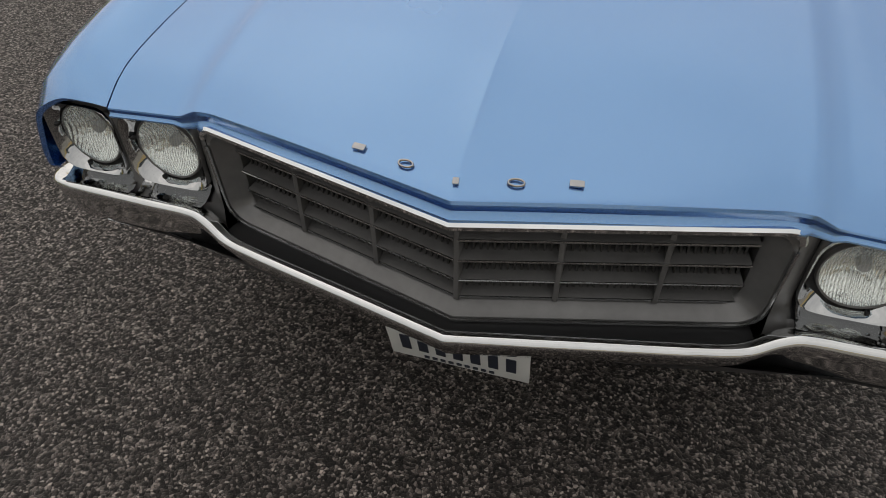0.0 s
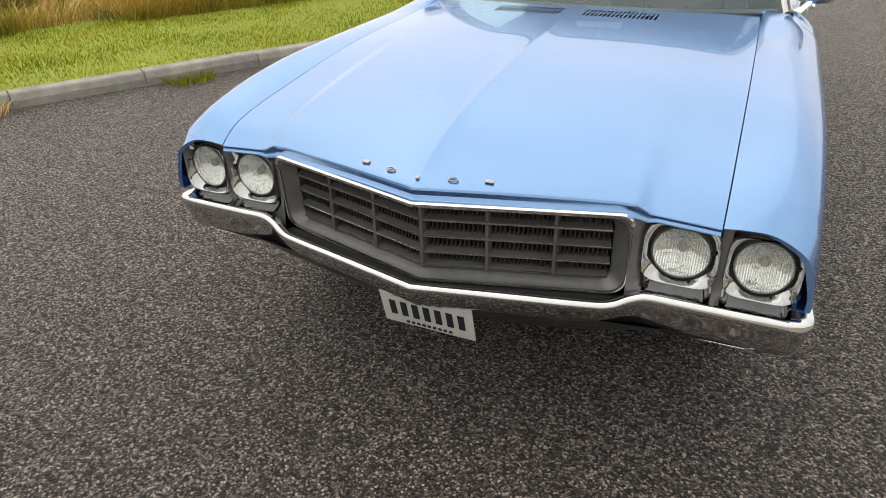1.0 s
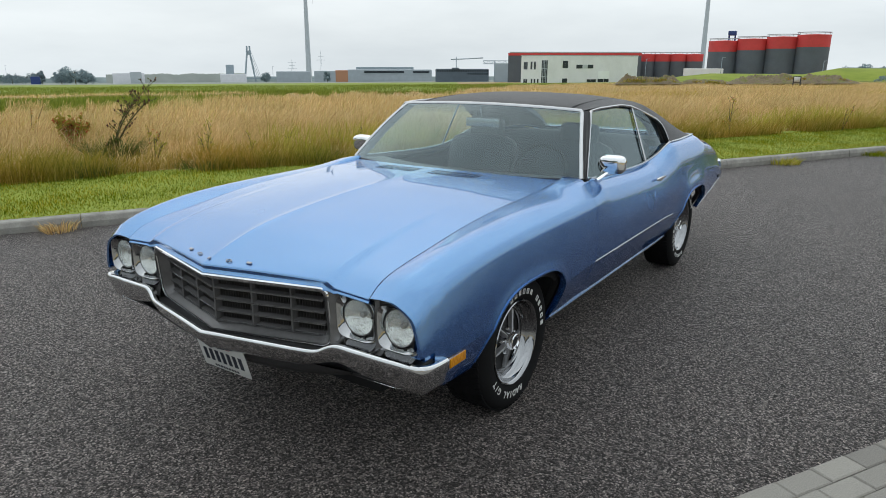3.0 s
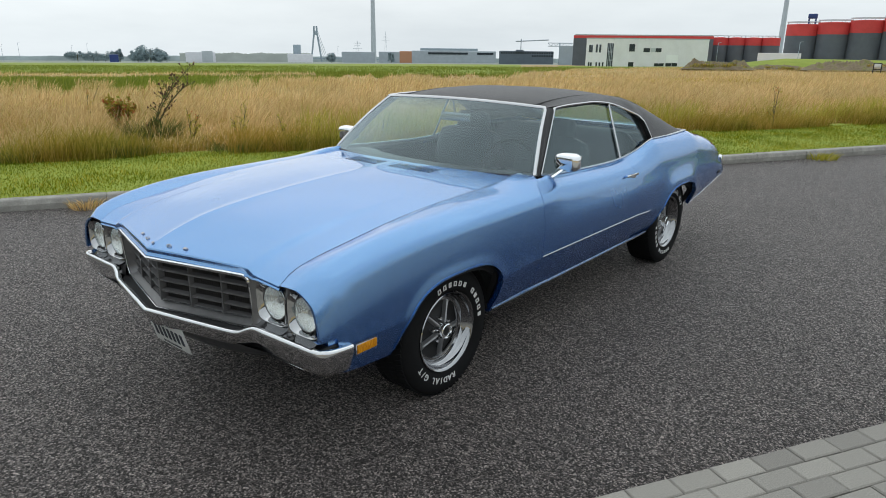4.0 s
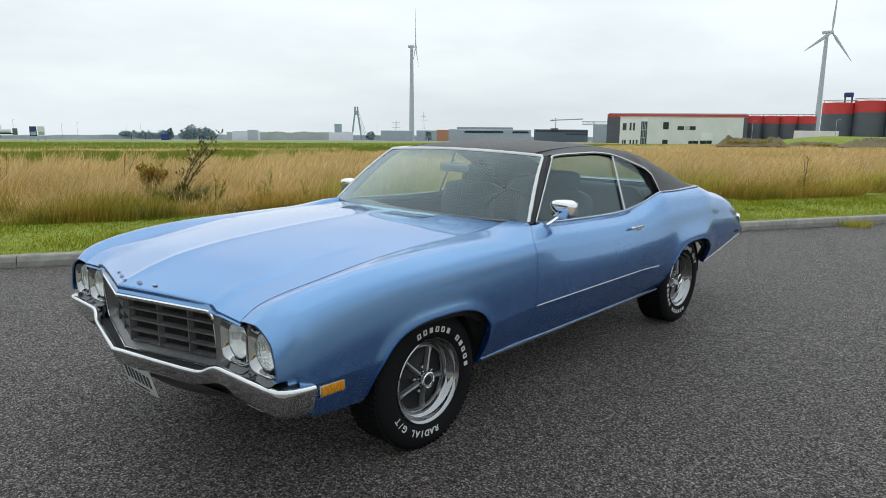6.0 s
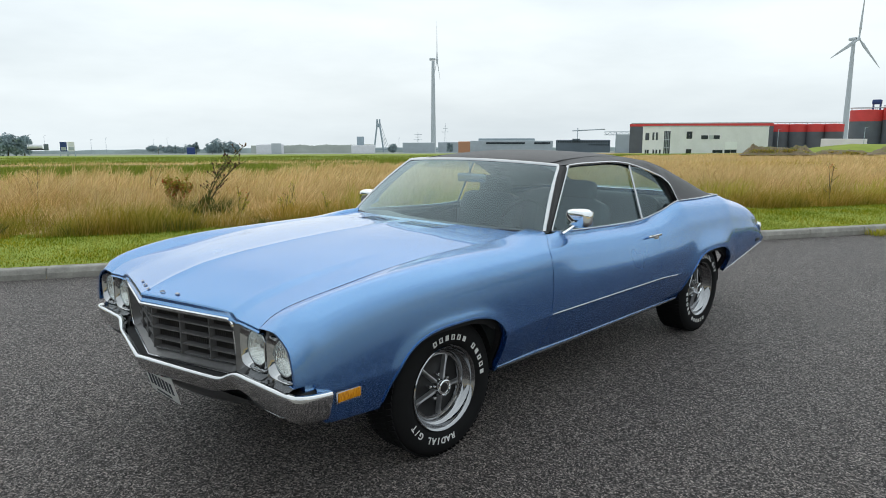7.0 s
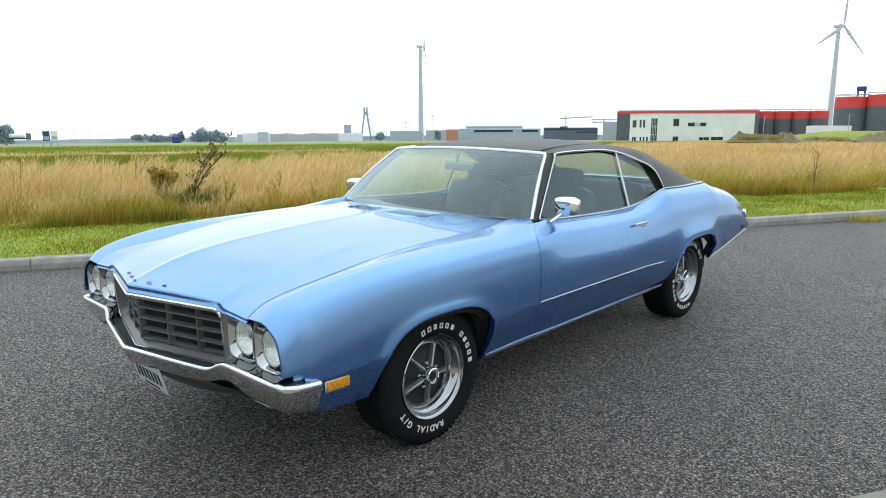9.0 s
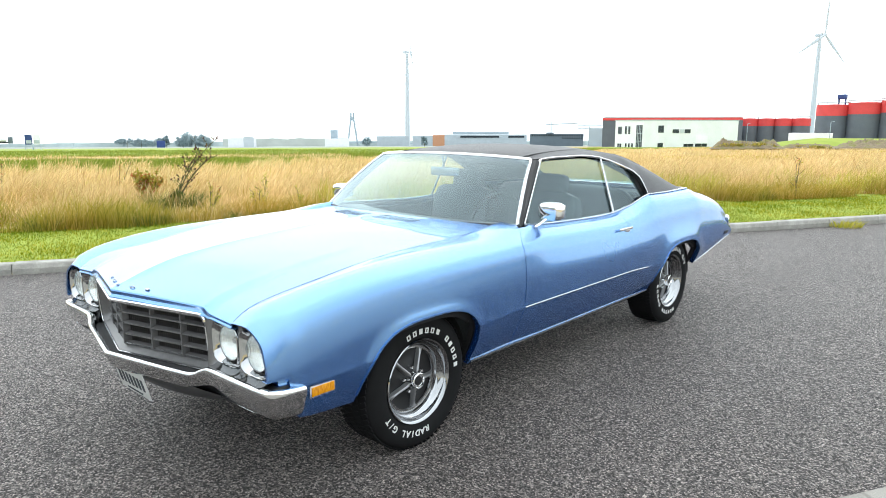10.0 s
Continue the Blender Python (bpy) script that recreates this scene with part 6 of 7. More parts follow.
for k in range(4):
    tank(-17.85 + 1.17 * k, 285, 3.2, 0.0078, "slate-grey storage tank with red crown beside the hall")
for k in range(4):
    ob, p, z1 = tank(-12.35 + 2.0 * k, 240 - 1.5 * k, 4.5, 0.0245 + 0.0022 * k, "large slate-grey storage tank with red crown")
    if k == 0:
        bm = box(p.x + 2.2, p.y, z1 + 2.4, 2.4, 1.6, 1.4, bevel=0.3)
        for dx, dy in ((-0.9, -0.6), (0.9, -0.6), (-0.9, 0.6), (0.9, 0.6)):
            box(p.x + 2.2 + dx, p.y + dy, z1 + 1.0, 0.2, 0.2, 2.0, bm)
        part("winch_house", bm, M_BLUE, ob, "blue steel winch house on legs")
simple_block("low_wall", -15.1, -12.2, 226, -0.0105, 4, M_PANEL, "pale concrete retaining wall before the tanks", category="wall")
simple_block("far_shed", -29.9, -28.8, 300, -0.0048, 10, M_HAZE, "small grey shed beside the storage hall")


def bank(name, az0, az1, dist, el, wide, mat, label, lumpy=0.0, category="bank"):
    """A long low heap across the line of sight."""
    rows = []
    for az in np.linspace(az0, az1, 150):
        f = (az - az0) / (az1 - az0)
        env = min(1, 6 * f, 6 * (1 - f))
        c, d = far(az, dist), Vector((math.sin(radians(az)), math.cos(radians(az)), 0))
        row = []
        for k in range(13):
            s = k / 6 - 1
            q = c + d * wide * s
            top = (rise(0, dist, el) - c.z) * env * max(0, 1 - abs(s) ** 1.6)
            top *= 1 + lumpy * noise.noise(Vector((az * 0.9, s * 1.5, dist))) + lumpy * 0.5 * noise.noise(Vector((az * 3.1, s * 3, dist))) + lumpy * 0.4 * noise.noise(Vector((az * 9, s * 7, dist))) + lumpy * 0.25 * noise.noise(Vector((az * 26, s * 15, dist)))
            row.append((q.x, q.y, field_z(q.x, q.y) + 0.2 + top))
        rows.append(row)
    return tagged(link(name, sheet(rows), mat), label, category)


bank("grass_bank", -18.6, 14, 205, -0.0177, 14, M_MEADOW, "low green grassy bank in front of the tanks")
bank("grass_bank", -9, 18, 200, -0.0098, 14, M_MEADOW, "high green grassy bank before the pale silos")
for az in (-0.62, 1.33, 3.28, 5.23):
    p = far(az, 262)
    z0, z1, z2 = p.z - 1, rise(0, 262, 0.0205), rise(0, 262, 0.0265)
    silo = thing("silo", p, "pale grey round silo with a low cone roof", "silo", group="pale silos")
    for name, prof, mat in (("shell", [(4.38, z0), (4.38, z1)], M_PANEL), ("cone_roof", [(4.5, z1 - 0.1), (4.5, z1 + 0.05), (0.3, z2), (0.0, z2)], M_HAZE)):
        bm = lathe(prof, 36, "Z")
        bmesh.ops.translate(bm, vec=(p.x, p.y, 0), verts=bm.verts)
        part(name, bm, mat, silo)
    part("ladder", box(p.x - 1.2, p.y - 4.35, (z0 + z1) / 2, 0.35, 0.2, z1 - z0), M_HAZE, silo)
bank("earth_mound", -20.6, -15.2, 102, -0.0235, 3, M_EARTH, "overgrown brown earth mound", 0.6, "mound")
bank("earth_mound", -12.2, -3.2, 105, -0.0200, 4, M_EARTH, "long brown earth mound with weeds", 0.6, "mound")
bank("earth_mound", -15.6, -11.8, 110, -0.0265, 2, M_EARTH, "low brown earth mound", 0.5, "mound")
for az0, az1, d, el in ((-20.4, -15.4, 102, -0.0235), (-8.8, -3.5, 105, -0.0200), (-8.4, -3.8, 105, -0.0205), (-15.6, -11.8, 110, -0.0265)):
    n_b = 4200
    azs = np.random.uniform(az0, az1, n_b)
    pts = []
    for az in azs:
        q = far(az, d - random.uniform(0, 2.5))
        f = (az - az0) / (az1 - az0)
        pts.append((q.x, q.y, q.z + max(0.0, (rise(0, d, el) - q.z) * min(1, 6 * f, 6 * (1 - f)) * random.uniform(0.0, 0.8))))
    pts = clumps(np.array(pts), 0.5, -0.05)
    scatter_tris("mound_weeds", pts, np.random.uniform(0.1, 0.34, len(pts)), 0.045, 1.4, M_UNDER, "rough weeds growing on the earth mound", 2)


def turbine(az, dist, el, blade, yaw, first, tower_r):
    p, hub = far(az, dist), rise(0, dist, el)
    ob = thing("wind_turbine", p, "tall pale three-bladed wind turbine", "wind turbine", group="wind turbines")
    bm = lathe([(tower_r, p.z - 2), (tower_r * 0.55, hub - 1.5), (0.0, hub - 1.4)], 20, "Z")
    bmesh.ops.translate(bm, vec=(p.x, p.y, 0), verts=bm.verts)
    part("tower", bm, M_TURBINE, ob)
    turn = Matrix.Translation((p.x, p.y, hub)) @ Matrix.Rotation(radians(-az + yaw), 4, "Z")
    bm = box(0, 0.8, 0.4, 2.8, 7.0, 2.8, bevel=0.9)
    bmesh.ops.transform(bm, matrix=turn, verts=bm.verts)
    part("nacelle", bm, M_TURBINE, ob)
    bm = lathe([(0.0, -6.2), (1.2, -5.4), (1.6, -3.4)], 16, "Y")
    bmesh.ops.transform(bm, matrix=turn, verts=bm.verts)
    part("hub", bm, M_TURBINE, ob)
    for k in range(3):
        rows = []
        for f, w, th in ((0.02, 0.9, 0.9), (0.10, 1.1, 0.7), (0.22, 1.9, 0.5), (0.5, 1.3, 0.35), (0.8, 0.8, 0.2), (1.0, 0.25, 0.08)):
            rows.append([Vector((-w, -4.6, f * blade)), Vector((0, -4.6 - th, f * blade)), Vector((w, -4.6, f * blade)), Vector((0, -4.6 + th, f * blade))])
        bm = sheet(rows, close=True)
        bmesh.ops.transform(bm, matrix=turn @ Matrix.Rotation(radians(90 - first - 120 * k), 4, "Y"), verts=bm.verts)
        part("blade", bm, M_TURBINE, ob)


turbine(-45.0, 800, 0.102, 42, 84, 92, 3.2)
turbine(-13.65, 720, 0.1108, 42, 58, 86, 2.7)

# bridge pylon with stay cables
p = far(-49.6, 1250)
z1 = rise(0, 1250, 0.0175)
side = Vector((math.cos(radians(49.6)), math.sin(radians(49.6)), 0))
bridge = thing("bridge_pylon", p, "hazy concrete bridge pylon shaped like an A", "bridge")
for s in (-1, 1):
    part("leg", sweep([p + side * 9.5 * s + Vector((0, 0, -2)), p + side * 2.6 * s + Vector((0, 0, z1 - p.z - 12)), p + side * 2.2 * s + Vector((0, 0, z1 - p.z))], round_profile(1.5, 1.5, 6), up=(0, 1, 0.1)), M_HAZE_DARK, bridge)
part("crossbeam", sweep([p - side * 2.6 + Vector((0, 0, z1 - p.z - 11)), p + side * 2.6 + Vector((0, 0, z1 - p.z - 11))], round_profile(1.6, 4, 6)), M_HAZE_DARK, bridge)
for k in range(3):
    part("cable", sweep([p + side * 2.4 + Vector((0, 0, z1 - p.z - 4 - 7 * k)), p + side * (20 - 3 * k) + Vector((0, 0, 4))], round_profile(0.3, 0.3, 4)), M_HAZE_DARK, bridge)
part("deck", sweep([p - side * 160 + Vector((0, 0, 4)), p + side * 60 + Vector((0, 0, 7)), p + side * 150 + Vector((0, 0, 3))], [(-4, -1), (4, -1), (4, 1), (-4, 1)]), M_HAZE_DARK, bridge)
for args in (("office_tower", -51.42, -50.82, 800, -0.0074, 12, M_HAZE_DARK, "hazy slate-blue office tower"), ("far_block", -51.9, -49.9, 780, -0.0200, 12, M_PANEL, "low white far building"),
             ("far_block", -47.6, -44.9, 640, -0.0165, 15, M_HAZE, "far industrial hall in haze-paled grey"), ("far_block", -44.6, -42.4, 640, -0.0160, 15, M_HAZE, "far industrial hall in haze-paled grey"),
             ("far_block", -42.9, -41.9, 560, -0.0150, 12, M_ORANGE, "orange-fronted far industrial workshop building"), ("far_block", -41.9, -35.0, 600, -0.0140, 18, M_HAZE, "long far industrial hall in haze-paled grey"),
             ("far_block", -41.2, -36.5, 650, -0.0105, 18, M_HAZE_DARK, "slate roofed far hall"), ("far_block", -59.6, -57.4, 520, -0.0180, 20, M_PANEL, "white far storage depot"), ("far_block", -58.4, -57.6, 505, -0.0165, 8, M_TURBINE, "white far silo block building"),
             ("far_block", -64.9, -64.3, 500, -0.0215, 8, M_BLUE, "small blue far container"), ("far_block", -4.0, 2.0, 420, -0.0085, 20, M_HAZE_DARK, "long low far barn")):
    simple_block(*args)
dark, a, t, n, z0 = simple_block("brick_works", -34.75, -30.35, 380, -0.0130, 18, M_SLATE, "dark slate-blue two-storey far works with many windows")
for k in range(22):
    wall_window(dark, a, t, n, 1.0 + 1.28 * k, rise(0, 380, -0.0165), 0.8, 1.0)
    if k > 12:
        wall_window(dark, a, t, n, 1.0 + 1.28 * k, rise(0, 380, -0.0205), 0.8, 1.0)
part("roof_plant", box(a.x + t.x * 11, a.y + t.y * 11, rise(0, 380, -0.0122), 3, 3, 1.0), M_SLATE, dark)
long_hall = bpy.data.objects["far_block.004"]
c0, t0 = far(-41.9, 599.6), (far(-35.0, 599.6) - far(-41.9, 599.6)).normalized()
wall_window(long_hall, c0, t0, n, 14, rise(0, 600, -0.0185), 34, 1.6, "window_band")
wall_window(long_hall, c0, t0, n, 56, rise(0, 600, -0.0185), 14, 1.6, "window_band")


def mast(name, az, dist, el, width, arms, label, category, mat=None):
    p = far(az, dist)
    z1 = rise(0, dist, el)
    ob = thing(name, p, label, category, group=name + "s")
    s = Vector((math.cos(radians(az)), -math.sin(radians(az)), 0))
    if arms:
        for k in (-1, 1):
            part("leg", sweep([p + s * width * k + Vector((0, 0, -1)), p + s * 0.25 * width * k + Vector((0, 0, (z1 - p.z) * 0.65)), p + Vector((0, 0, z1 - p.z))], round_profile(0.16, 0.16, 4), up=(0, 1, 0.1)), mat or M_HAZE_DARK, ob)
        for f, w in arms:
            q = p + Vector((0, 0, (z1 - p.z) * f))
            part("arm", sweep([q - s * w * 0.62, q + s * w * 0.62], round_profile(0.17, 0.2, 4)), mat or M_HAZE_DARK, ob)
    else:
        part("post", sweep([p + Vector((0, 0, -1)), p + Vector((0, 0, z1 - p.z))], round_profile(width, width, 6), up=(0, 1, 0)), mat or M_HAZE_DARK, ob)
        part("lamp_head", sweep([p + Vector((0, 0, z1 - p.z)), p + s * width * 12 + Vector((0, 0, z1 - p.z + width * 2))], round_profile(width * 2, width, 6)), mat or M_HAZE_DARK, ob)


mast("power_pylon", -46.3, 900, -0.0006, 2.6, ((0.62, 9), (0.75, 6), (0.87, 8)), "hazy lattice power pylon with cross arms", "pylon")
mast("power_pylon", -44.0, 1000, 0.0118, 2.6, ((0.7, 9), (0.82, 6)), "hazy lattice power pylon with cross arms", "pylon")
for az, d, el in ((-17.95, 220, 0.0015), (-12.4, 205, 0.0035), (-47.9, 420, -0.0095), (-75.6, 260, -0.0035), (-71.6, 420, -0.0095), (-70.6, 420, -0.0075), (-67.3, 520, -0.0105), (-66.3, 520, -0.008), (-74.6, 420, -0.0045), (-5.5, 230, -0.0005)):
    mast("street_lamp", az, d, el, 0.07, (), "thin grey far street lamp", "street lamp")
# site crane and steel gantry
p = far(-33.0, 520)
crane = thing("tower_crane", p, "hazy far tower crane", "crane")
s = Vector((math.cos(radians(33)), math.sin(radians(33)), 0))
top = rise(0, 520, 0.0003)
part("mast", sweep([(p.x, p.y, p.z - 1), (p.x, p.y, top + 2)], round_profile(0.4, 0.4, 4), up=(0, 1, 0)), M_HAZE, crane)
q = Vector((p.x, p.y, top))
part("jib", sweep([q - s * 4, q + s * 20 + Vector((0, 0, 1.2))], round_profile(0.3, 0.4, 4)), M_HAZE, crane)
p = far(-29.9, 330)
gantry = thing("steel_gantry", p, "grey lattice steel gantry on one leg", "gantry")
s = Vector((math.cos(radians(29.9)), math.sin(radians(29.9)), 0))
top = rise(0, 330, -0.0012)
part("leg", sweep([(p.x, p.y, p.z - 1), (p.x, p.y, top)], round_profile(0.3, 0.3, 6), up=(0, 1, 0)), M_HAZE_DARK, gantry)
q = Vector((p.x, p.y, top))
for dz in (0.0, -1.4):
    part("chord", sweep([q - s * 5.5 + Vector((0, 0, dz)), q + s * 6 + Vector((0, 0, dz))], round_profile(0.16, 0.16, 4)), M_HAZE_DARK, gantry)
for k in range(9):
    a = q + s * (-5.5 + 1.28 * k)
    part("brace", sweep([a + Vector((0, 0, -1.4 * (k % 2))), a + s * 1.28 + Vector((0, 0, -1.4 * ((k + 1) % 2)))], round_profile(0.1, 0.1, 4)), M_HAZE_DARK, gantry)

# tanker lorry and hoardings on the far road
p = far(-75.1, 300)
z = rise(0, 300, -0.0235)
lorry = thing("tanker_lorry", (p.x, p.y, z), "white tanker lorry on a far road", "lorry")
s = Vector((math.cos(radians(75.1)), math.sin(radians(75.1)), 0))
q = Vector((p.x, p.y, z + 1.6))
part("tank", sweep([q - s * 3.2, q - s * 3.0, q + s * 1.6, q + s * 1.8], round_profile(0.85, 0.85, 12)), M_PANEL, lorry)
part("cab", box(q.x + s.x * 3, q.y + s.y * 3, z + 1.4, 1.6, 2.0, 2.4, bevel=0.2, turn=math.atan2(s.y, s.x)), M_SLATE, lorry)
part("chassis", box(q.x, q.y, z + 0.6, 6.5, 1.8, 0.4, turn=math.atan2(s.y, s.x)), M_DARK, lorry)
for az0, az1, mat, label in ((-73.65, -73.2, M_BLUE, "blue and white far hoarding on posts"), (-73.15, -72.7, M_PANEL, "white far hoarding with a printed panel on posts")):
    corners, t, n = oblong_plan(az0, 220, az1, 220, 0.3)
    zt, zb = rise(0, 220, -0.0125), rise(0, 220, -0.0245)
    ob = thing("hoarding", (corners[0].x, corners[0].y, field_z(corners[0].x, corners[0].y)), label, "sign", group="hoardings")
    prism("board", corners, zb, zt, mat, ob)
    wall_window(ob, corners[0], t, n, 0.2, zb + 0.3, (corners[1] - corners[0]).length - 0.4, 0.9, "printed_panel", M_HAZE)
    for c in corners[:2]:
        part("post", box(c.x, c.y, (zb + c.z) / 2 - 0.2, 0.15, 0.15, zb - c.z + 0.6), M_HAZE_DARK, ob)
p = far(-7.4, 86)
zt = rise(0, 86, -0.0185)
ob = thing("plot_sign", p, "small white plot sign in a black frame on two legs", "sign")
part("board", box(p.x, p.y, zt - 0.36, 0.62, 0.05, 0.52), M_PLATE, ob)
part("frame", box(p.x, p.y + 0.06, zt - 0.36, 0.80, 0.05, 0.68), M_BLACK, ob)
for dx in (-0.36, 0.36):
    part("leg", box(p.x + dx, p.y + 0.06, (zt - 0.7 + p.z) / 2, 0.1, 0.06, zt - 0.7 - p.z + 0.3), M_BLACK, ob)


def tree(az, dist, el, width, label, seed, kind="far_tree"):
    rng = random.Random(seed)
    p = far(az, dist)
    h = rise(0, dist, el) - p.z
    ob = thing(kind, p, label, "tree", group="far trees")
    bm = sweep([p + Vector((0, 0, -1)), p + Vector((0.1, 0, h * 0.35)), p + Vector((0.2, 0.1, h * 0.7))], round_profile(h * 0.03, h * 0.03, 6), up=(0, 1, 0))
    for k in range(5):
        a = rng.uniform(0, 6.28)
        sweep([p + Vector((0, 0, h * 0.3)), p + Vector((math.cos(a) * width * 0.3, math.sin(a) * width * 0.3, h * 0.7))], round_profile(h * 0.012, h * 0.012, 4), bm)
    part("trunk", bm, M_STALK, ob)
    bm = bmesh.new()
    puffs = []
    for _ in range(26):
        rx, ry = rng.uniform(-0.42, 0.42), rng.uniform(-0.42, 0.42)
        puffs.append((Vector((rx * width, ry * width, h * (0.2 + 0.66 * rng.random() ** 0.7 * max(0.1, 1 - 4 * rx * rx)))), 0.24 * min(width, h) * rng.uniform(0.7, 1.2)))
    for _ in range(1800):
        c, r = puffs[rng.randrange(26)]
        d = Vector((rng.gauss(0, 1), rng.gauss(0, 1), rng.gauss(0, 1))).normalized()
        q = p + c + d * r * rng.random() ** 0.4
        q.z = min(q.z, p.z + h)
        s = Vector((rng.gauss(0, 1), rng.gauss(0, 1), rng.gauss(0, 1))).normalized() * h * 0.05
        u = s.cross(d).normalized() * h * 0.045
        bm.faces.new([bm.verts.new(q + v) for v in (-s, -u, s, u)])
    part("crown", bm, M_HAZE_LEAF, ob, smooth=False)


tree(-76.9, 300, 0.001, 9, "rounded far tree with haze-paled green leaves", 1)
tree(-75.9, 310, -0.004, 6, "rounded far tree with haze-paled green leaves", 2)
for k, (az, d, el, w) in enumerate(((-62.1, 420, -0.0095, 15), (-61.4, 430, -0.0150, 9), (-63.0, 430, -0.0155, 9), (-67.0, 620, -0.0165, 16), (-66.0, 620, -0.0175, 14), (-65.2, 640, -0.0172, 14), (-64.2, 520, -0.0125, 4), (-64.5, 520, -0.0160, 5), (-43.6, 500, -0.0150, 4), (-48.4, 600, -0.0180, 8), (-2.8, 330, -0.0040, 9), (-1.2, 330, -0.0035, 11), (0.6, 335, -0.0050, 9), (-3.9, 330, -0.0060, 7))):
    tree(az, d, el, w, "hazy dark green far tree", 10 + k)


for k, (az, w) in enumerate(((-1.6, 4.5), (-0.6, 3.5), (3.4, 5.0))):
    tree(az, 150, -0.0165, w, "low bush with haze-paled leaves at the foot of the bank", 60 + k, "bush")

# what stands on the near side of the road, behind the camera: a long hall and trees, mirrored in glass and chrome
def near_hall(a0, a1, c0, c1, height, label):
    corners = [road_point(a0, c0), road_point(a1, c0), road_point(a1, c1), road_point(a0, c1)]
    hall = thing("roadside_hall", corners[0], label, "building", group="roadside halls")
    prism("wall", corners, -0.2, height, M_SLATE, hall)
    prism("roof_edge", [c + (c - sum(corners, Vector()) / 4).normalized() * 0.3 for c in corners], height, height + 0.4, M_HAZE, hall)
    t = (corners[1] - corners[0]).normalized()
    n = Vector((-t.y, t.x, 0))
    for k in range(int((a1 - a0) / 6)):
        for z in (1.2, 4.6):
            wall_window(hall, corners[0], t, n, 1.5 + 6 * k, z, 3.6, 1.6)


near_hall(-30, 66, -58, -74, 7.0, "long slate grey roadside hall with window rows")
near_hall(-92, -62, -30, -4, 8.0, "slate grey roadside hall across the road's end")
for k in range(14):
    q = road_point(-40 - 2 * (k % 3), -26 + 4.6 * k)
    d = q - Vector((3.0, -1.14, 0))
    tree(math.degrees(math.atan2(d.x, d.y)), d.length, 0.11 + 0.03 * (k % 4), 6.5, "leafy green roadside tree", 80 + k, "roadside_tree")

# land along the horizon, with distance haze mixed into its colours
def far_land(az0, az1, dist, el, mat, label):
    rows = [[], [], []]
    for az in np.linspace(az0, az1, 160):
        p = far(az, dist)
        q = far(az, dist + 40)
        zt = rise(0, dist, el) + 0.0016 * dist * noise.noise(Vector((az * 0.9, dist, 0))) + 0.0008 * dist * noise.noise(Vector((az * 5, dist, 3)))
        rows[0].append((p.x, p.y, p.z - 5))
        rows[1].append((p.x, p.y, zt))
        rows[2].append((q.x, q.y, zt))
    tagged(link("backdrop", sheet(rows), mat, smooth=False), label, "distance", kind="structure")


M_FARWOOD = plain("haze_tinted_wood", (0.46, 0.53, 0.54), 0.95, scale=0.05, spread=0.2)
M_FARHAZE = plain("haze_tinted_land", (0.52, 0.55, 0.52), 0.95, scale=0.05, spread=0.15)
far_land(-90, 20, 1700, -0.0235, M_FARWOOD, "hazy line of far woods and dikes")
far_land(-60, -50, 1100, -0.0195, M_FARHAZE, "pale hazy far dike")

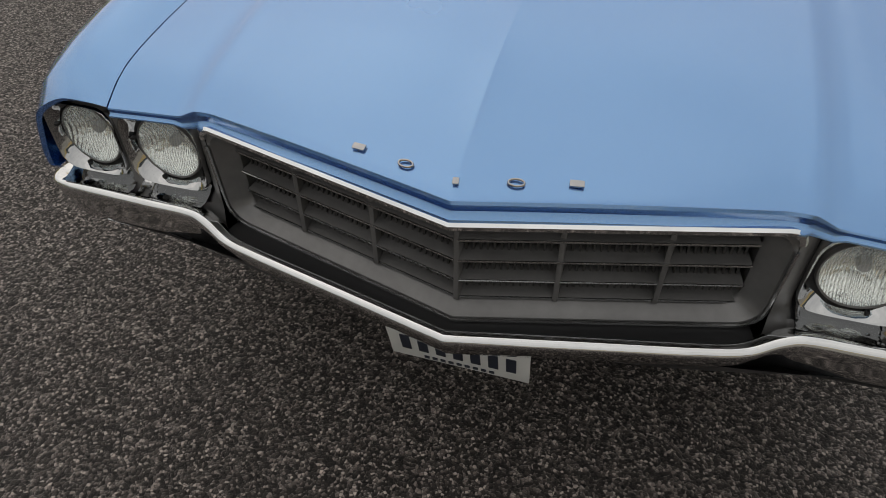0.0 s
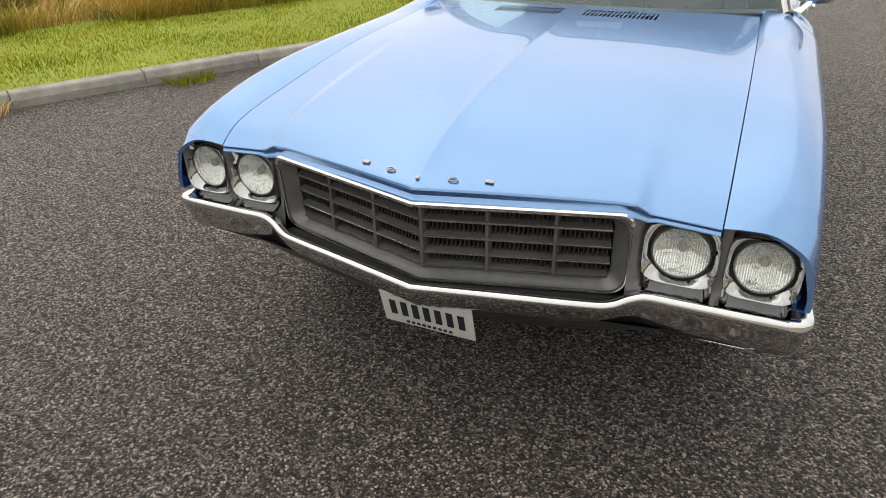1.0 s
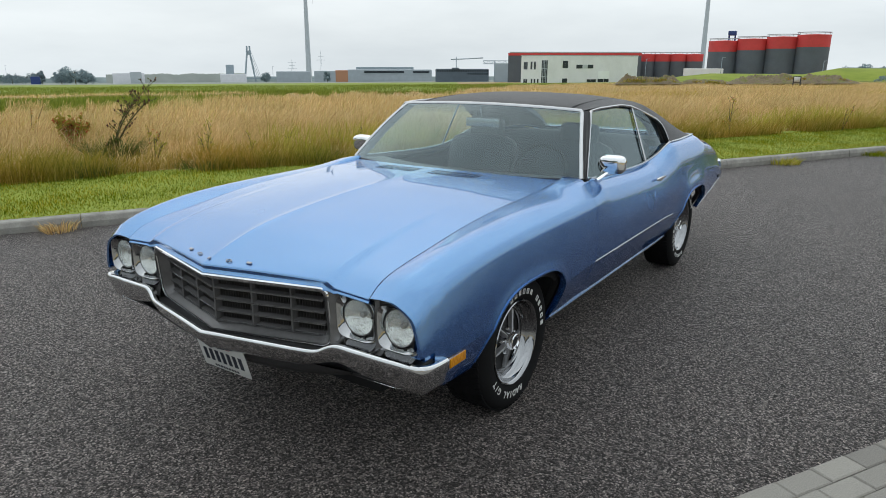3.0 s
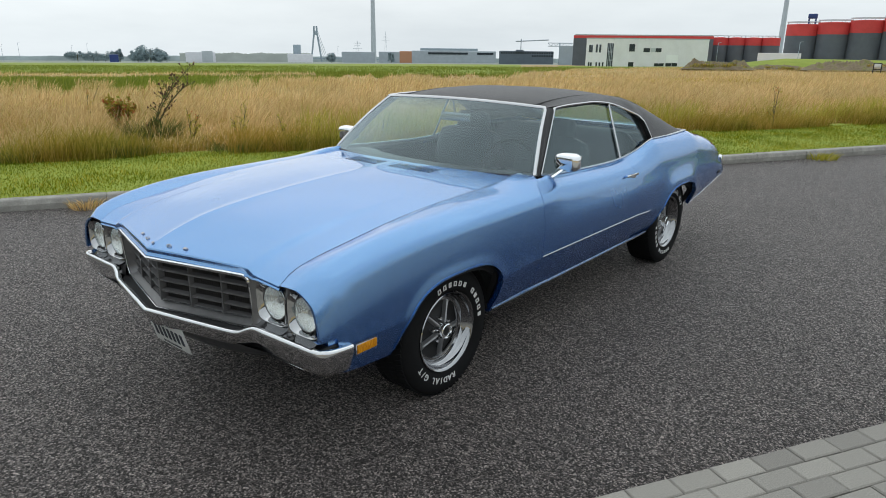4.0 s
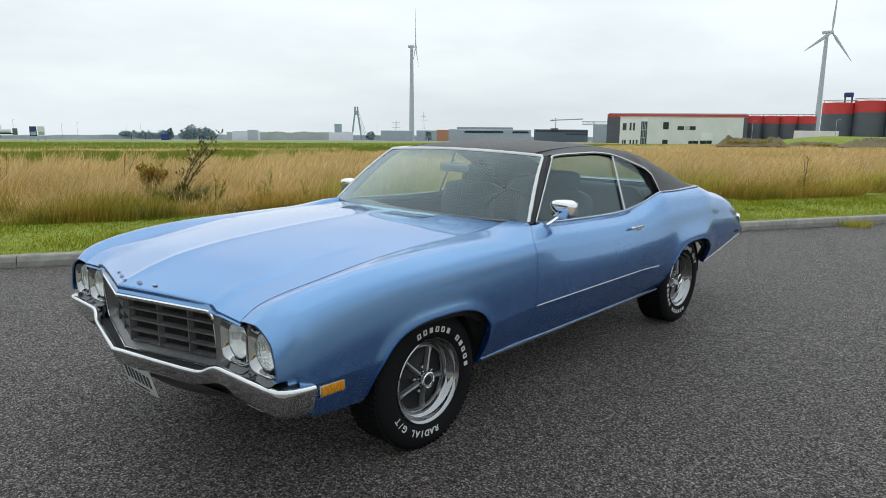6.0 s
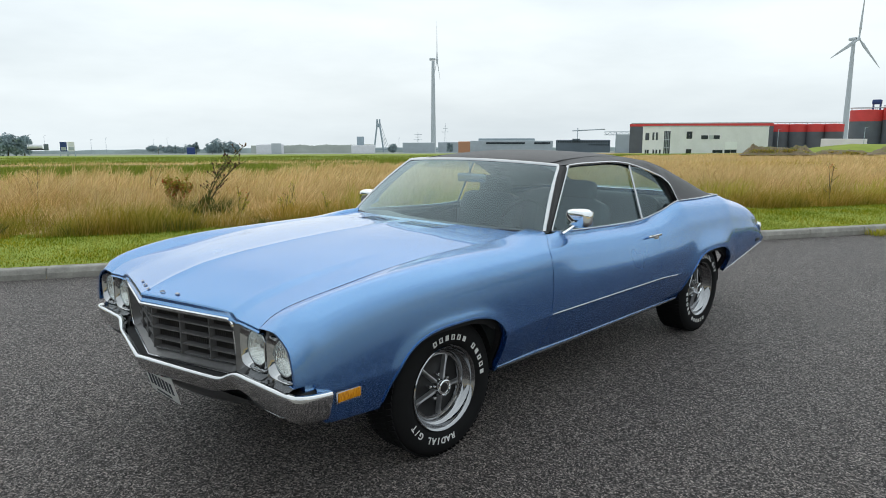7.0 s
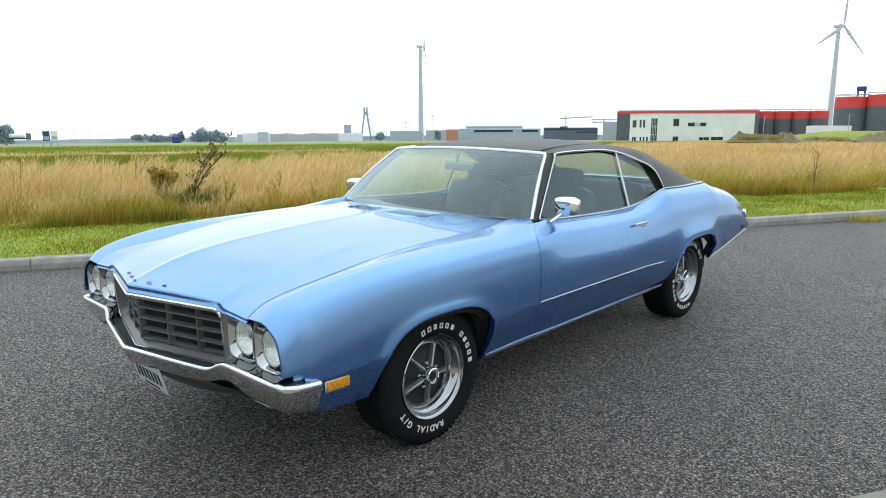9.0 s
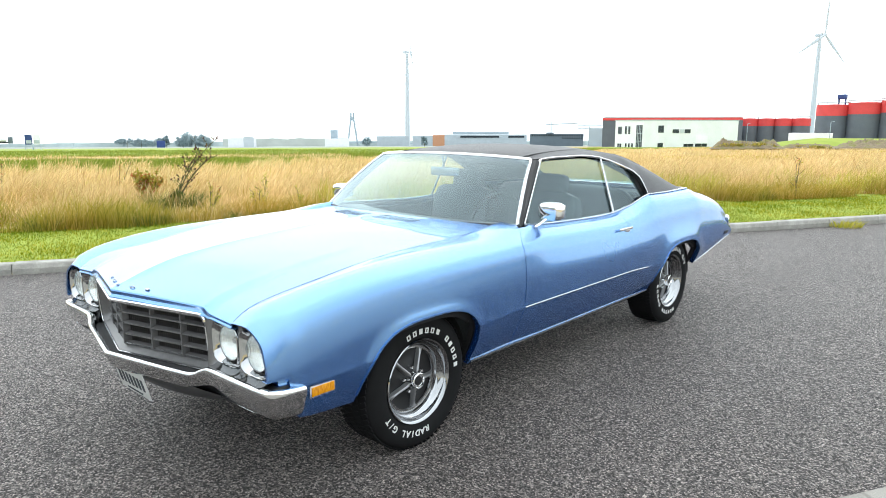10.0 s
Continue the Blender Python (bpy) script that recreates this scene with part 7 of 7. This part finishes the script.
# ---- paving bricks, laid in running bond along the road's edge ----
brick_mesh = None
bm = bmesh.new()
L, B, H, c = 0.2085, 0.1035, 0.03, 0.006
rows = [[(-L / 2, -B / 2, -H), (L / 2, -B / 2, -H), (L / 2, B / 2, -H), (-L / 2, B / 2, -H)],
        [(-L / 2, -B / 2, -c), (L / 2, -B / 2, -c), (L / 2, B / 2, -c), (-L / 2, B / 2, -c)],
        [(-L / 2 + c, -B / 2 + c, 0), (L / 2 - c, -B / 2 + c, 0), (L / 2 - c, B / 2 - c, 0), (-L / 2 + c, B / 2 - c, 0)]]
sheet(rows, bm, close=True)
bm.verts.ensure_lookup_table()
bm.faces.new([bm.verts[i] for i in (8, 9, 10, 11)])
bmesh.ops.recalc_face_normals(bm, faces=bm.faces)
brick_mesh = bpy.data.meshes.new("paving_brick")
bm.to_mesh(brick_mesh)
bm.free()
brick_mesh.materials.append(M_PAVER)
pavement = bpy.data.objects["pavement"]
along_turn = math.atan2(ALONG.y, ALONG.x)
M_PAVER_REST = M_PAVER.copy()
M_PAVER_REST.name = "paver_far"
colour(M_PAVER_REST, ramp_node(M_PAVER_REST, random_island(M_PAVER_REST), [(0.0, (0.23, 0.215, 0.19)), (1.0, (0.37, 0.35, 0.31))]))
vs, fs = [], []
one = np.array([v.co[:] for v in brick_mesh.vertices])
ca, sa = math.cos(along_turn), math.sin(along_turn)
for r in range(42):
    for k in range(-40, 70):
        if r < 11 and 0 <= k < 27:
            continue
        q = road_point(0.557 + 0.2125 * (k + 0.5 * (r % 2)), PAVE_AT - 0.055 - 0.1075 * r, 0.022 + random.uniform(-0.0025, 0.0025))
        o = len(vs) * 12
        vs.append(np.stack([q.x + one[:, 0] * ca - one[:, 1] * sa, q.y + one[:, 0] * sa + one[:, 1] * ca, q.z + one[:, 2]], 1))
        for f in brick_mesh.polygons:
            fs += [o + i for i in f.vertices]
rest = raw_mesh("paving_rest", np.concatenate(vs), fs, 4, M_PAVER_REST)
rest.parent = pavement
tagged(rest, kind="stuff")
for r in range(11):
    for k in range(27):
        ob = new("paving_brick", brick_mesh)
        ob.parent = pavement
        q = road_point(0.557 + 0.2125 * (k + 0.5 * (r % 2)), PAVE_AT - 0.055 - 0.1075 * r, 0.022 + random.uniform(-0.0025, 0.0025))
        ob.matrix_basis = Matrix.Translation(q) @ Matrix.Rotation(along_turn + random.uniform(-0.006, 0.006), 4, "Z") @ Matrix.Rotation(random.uniform(-0.008, 0.008), 4, "X")
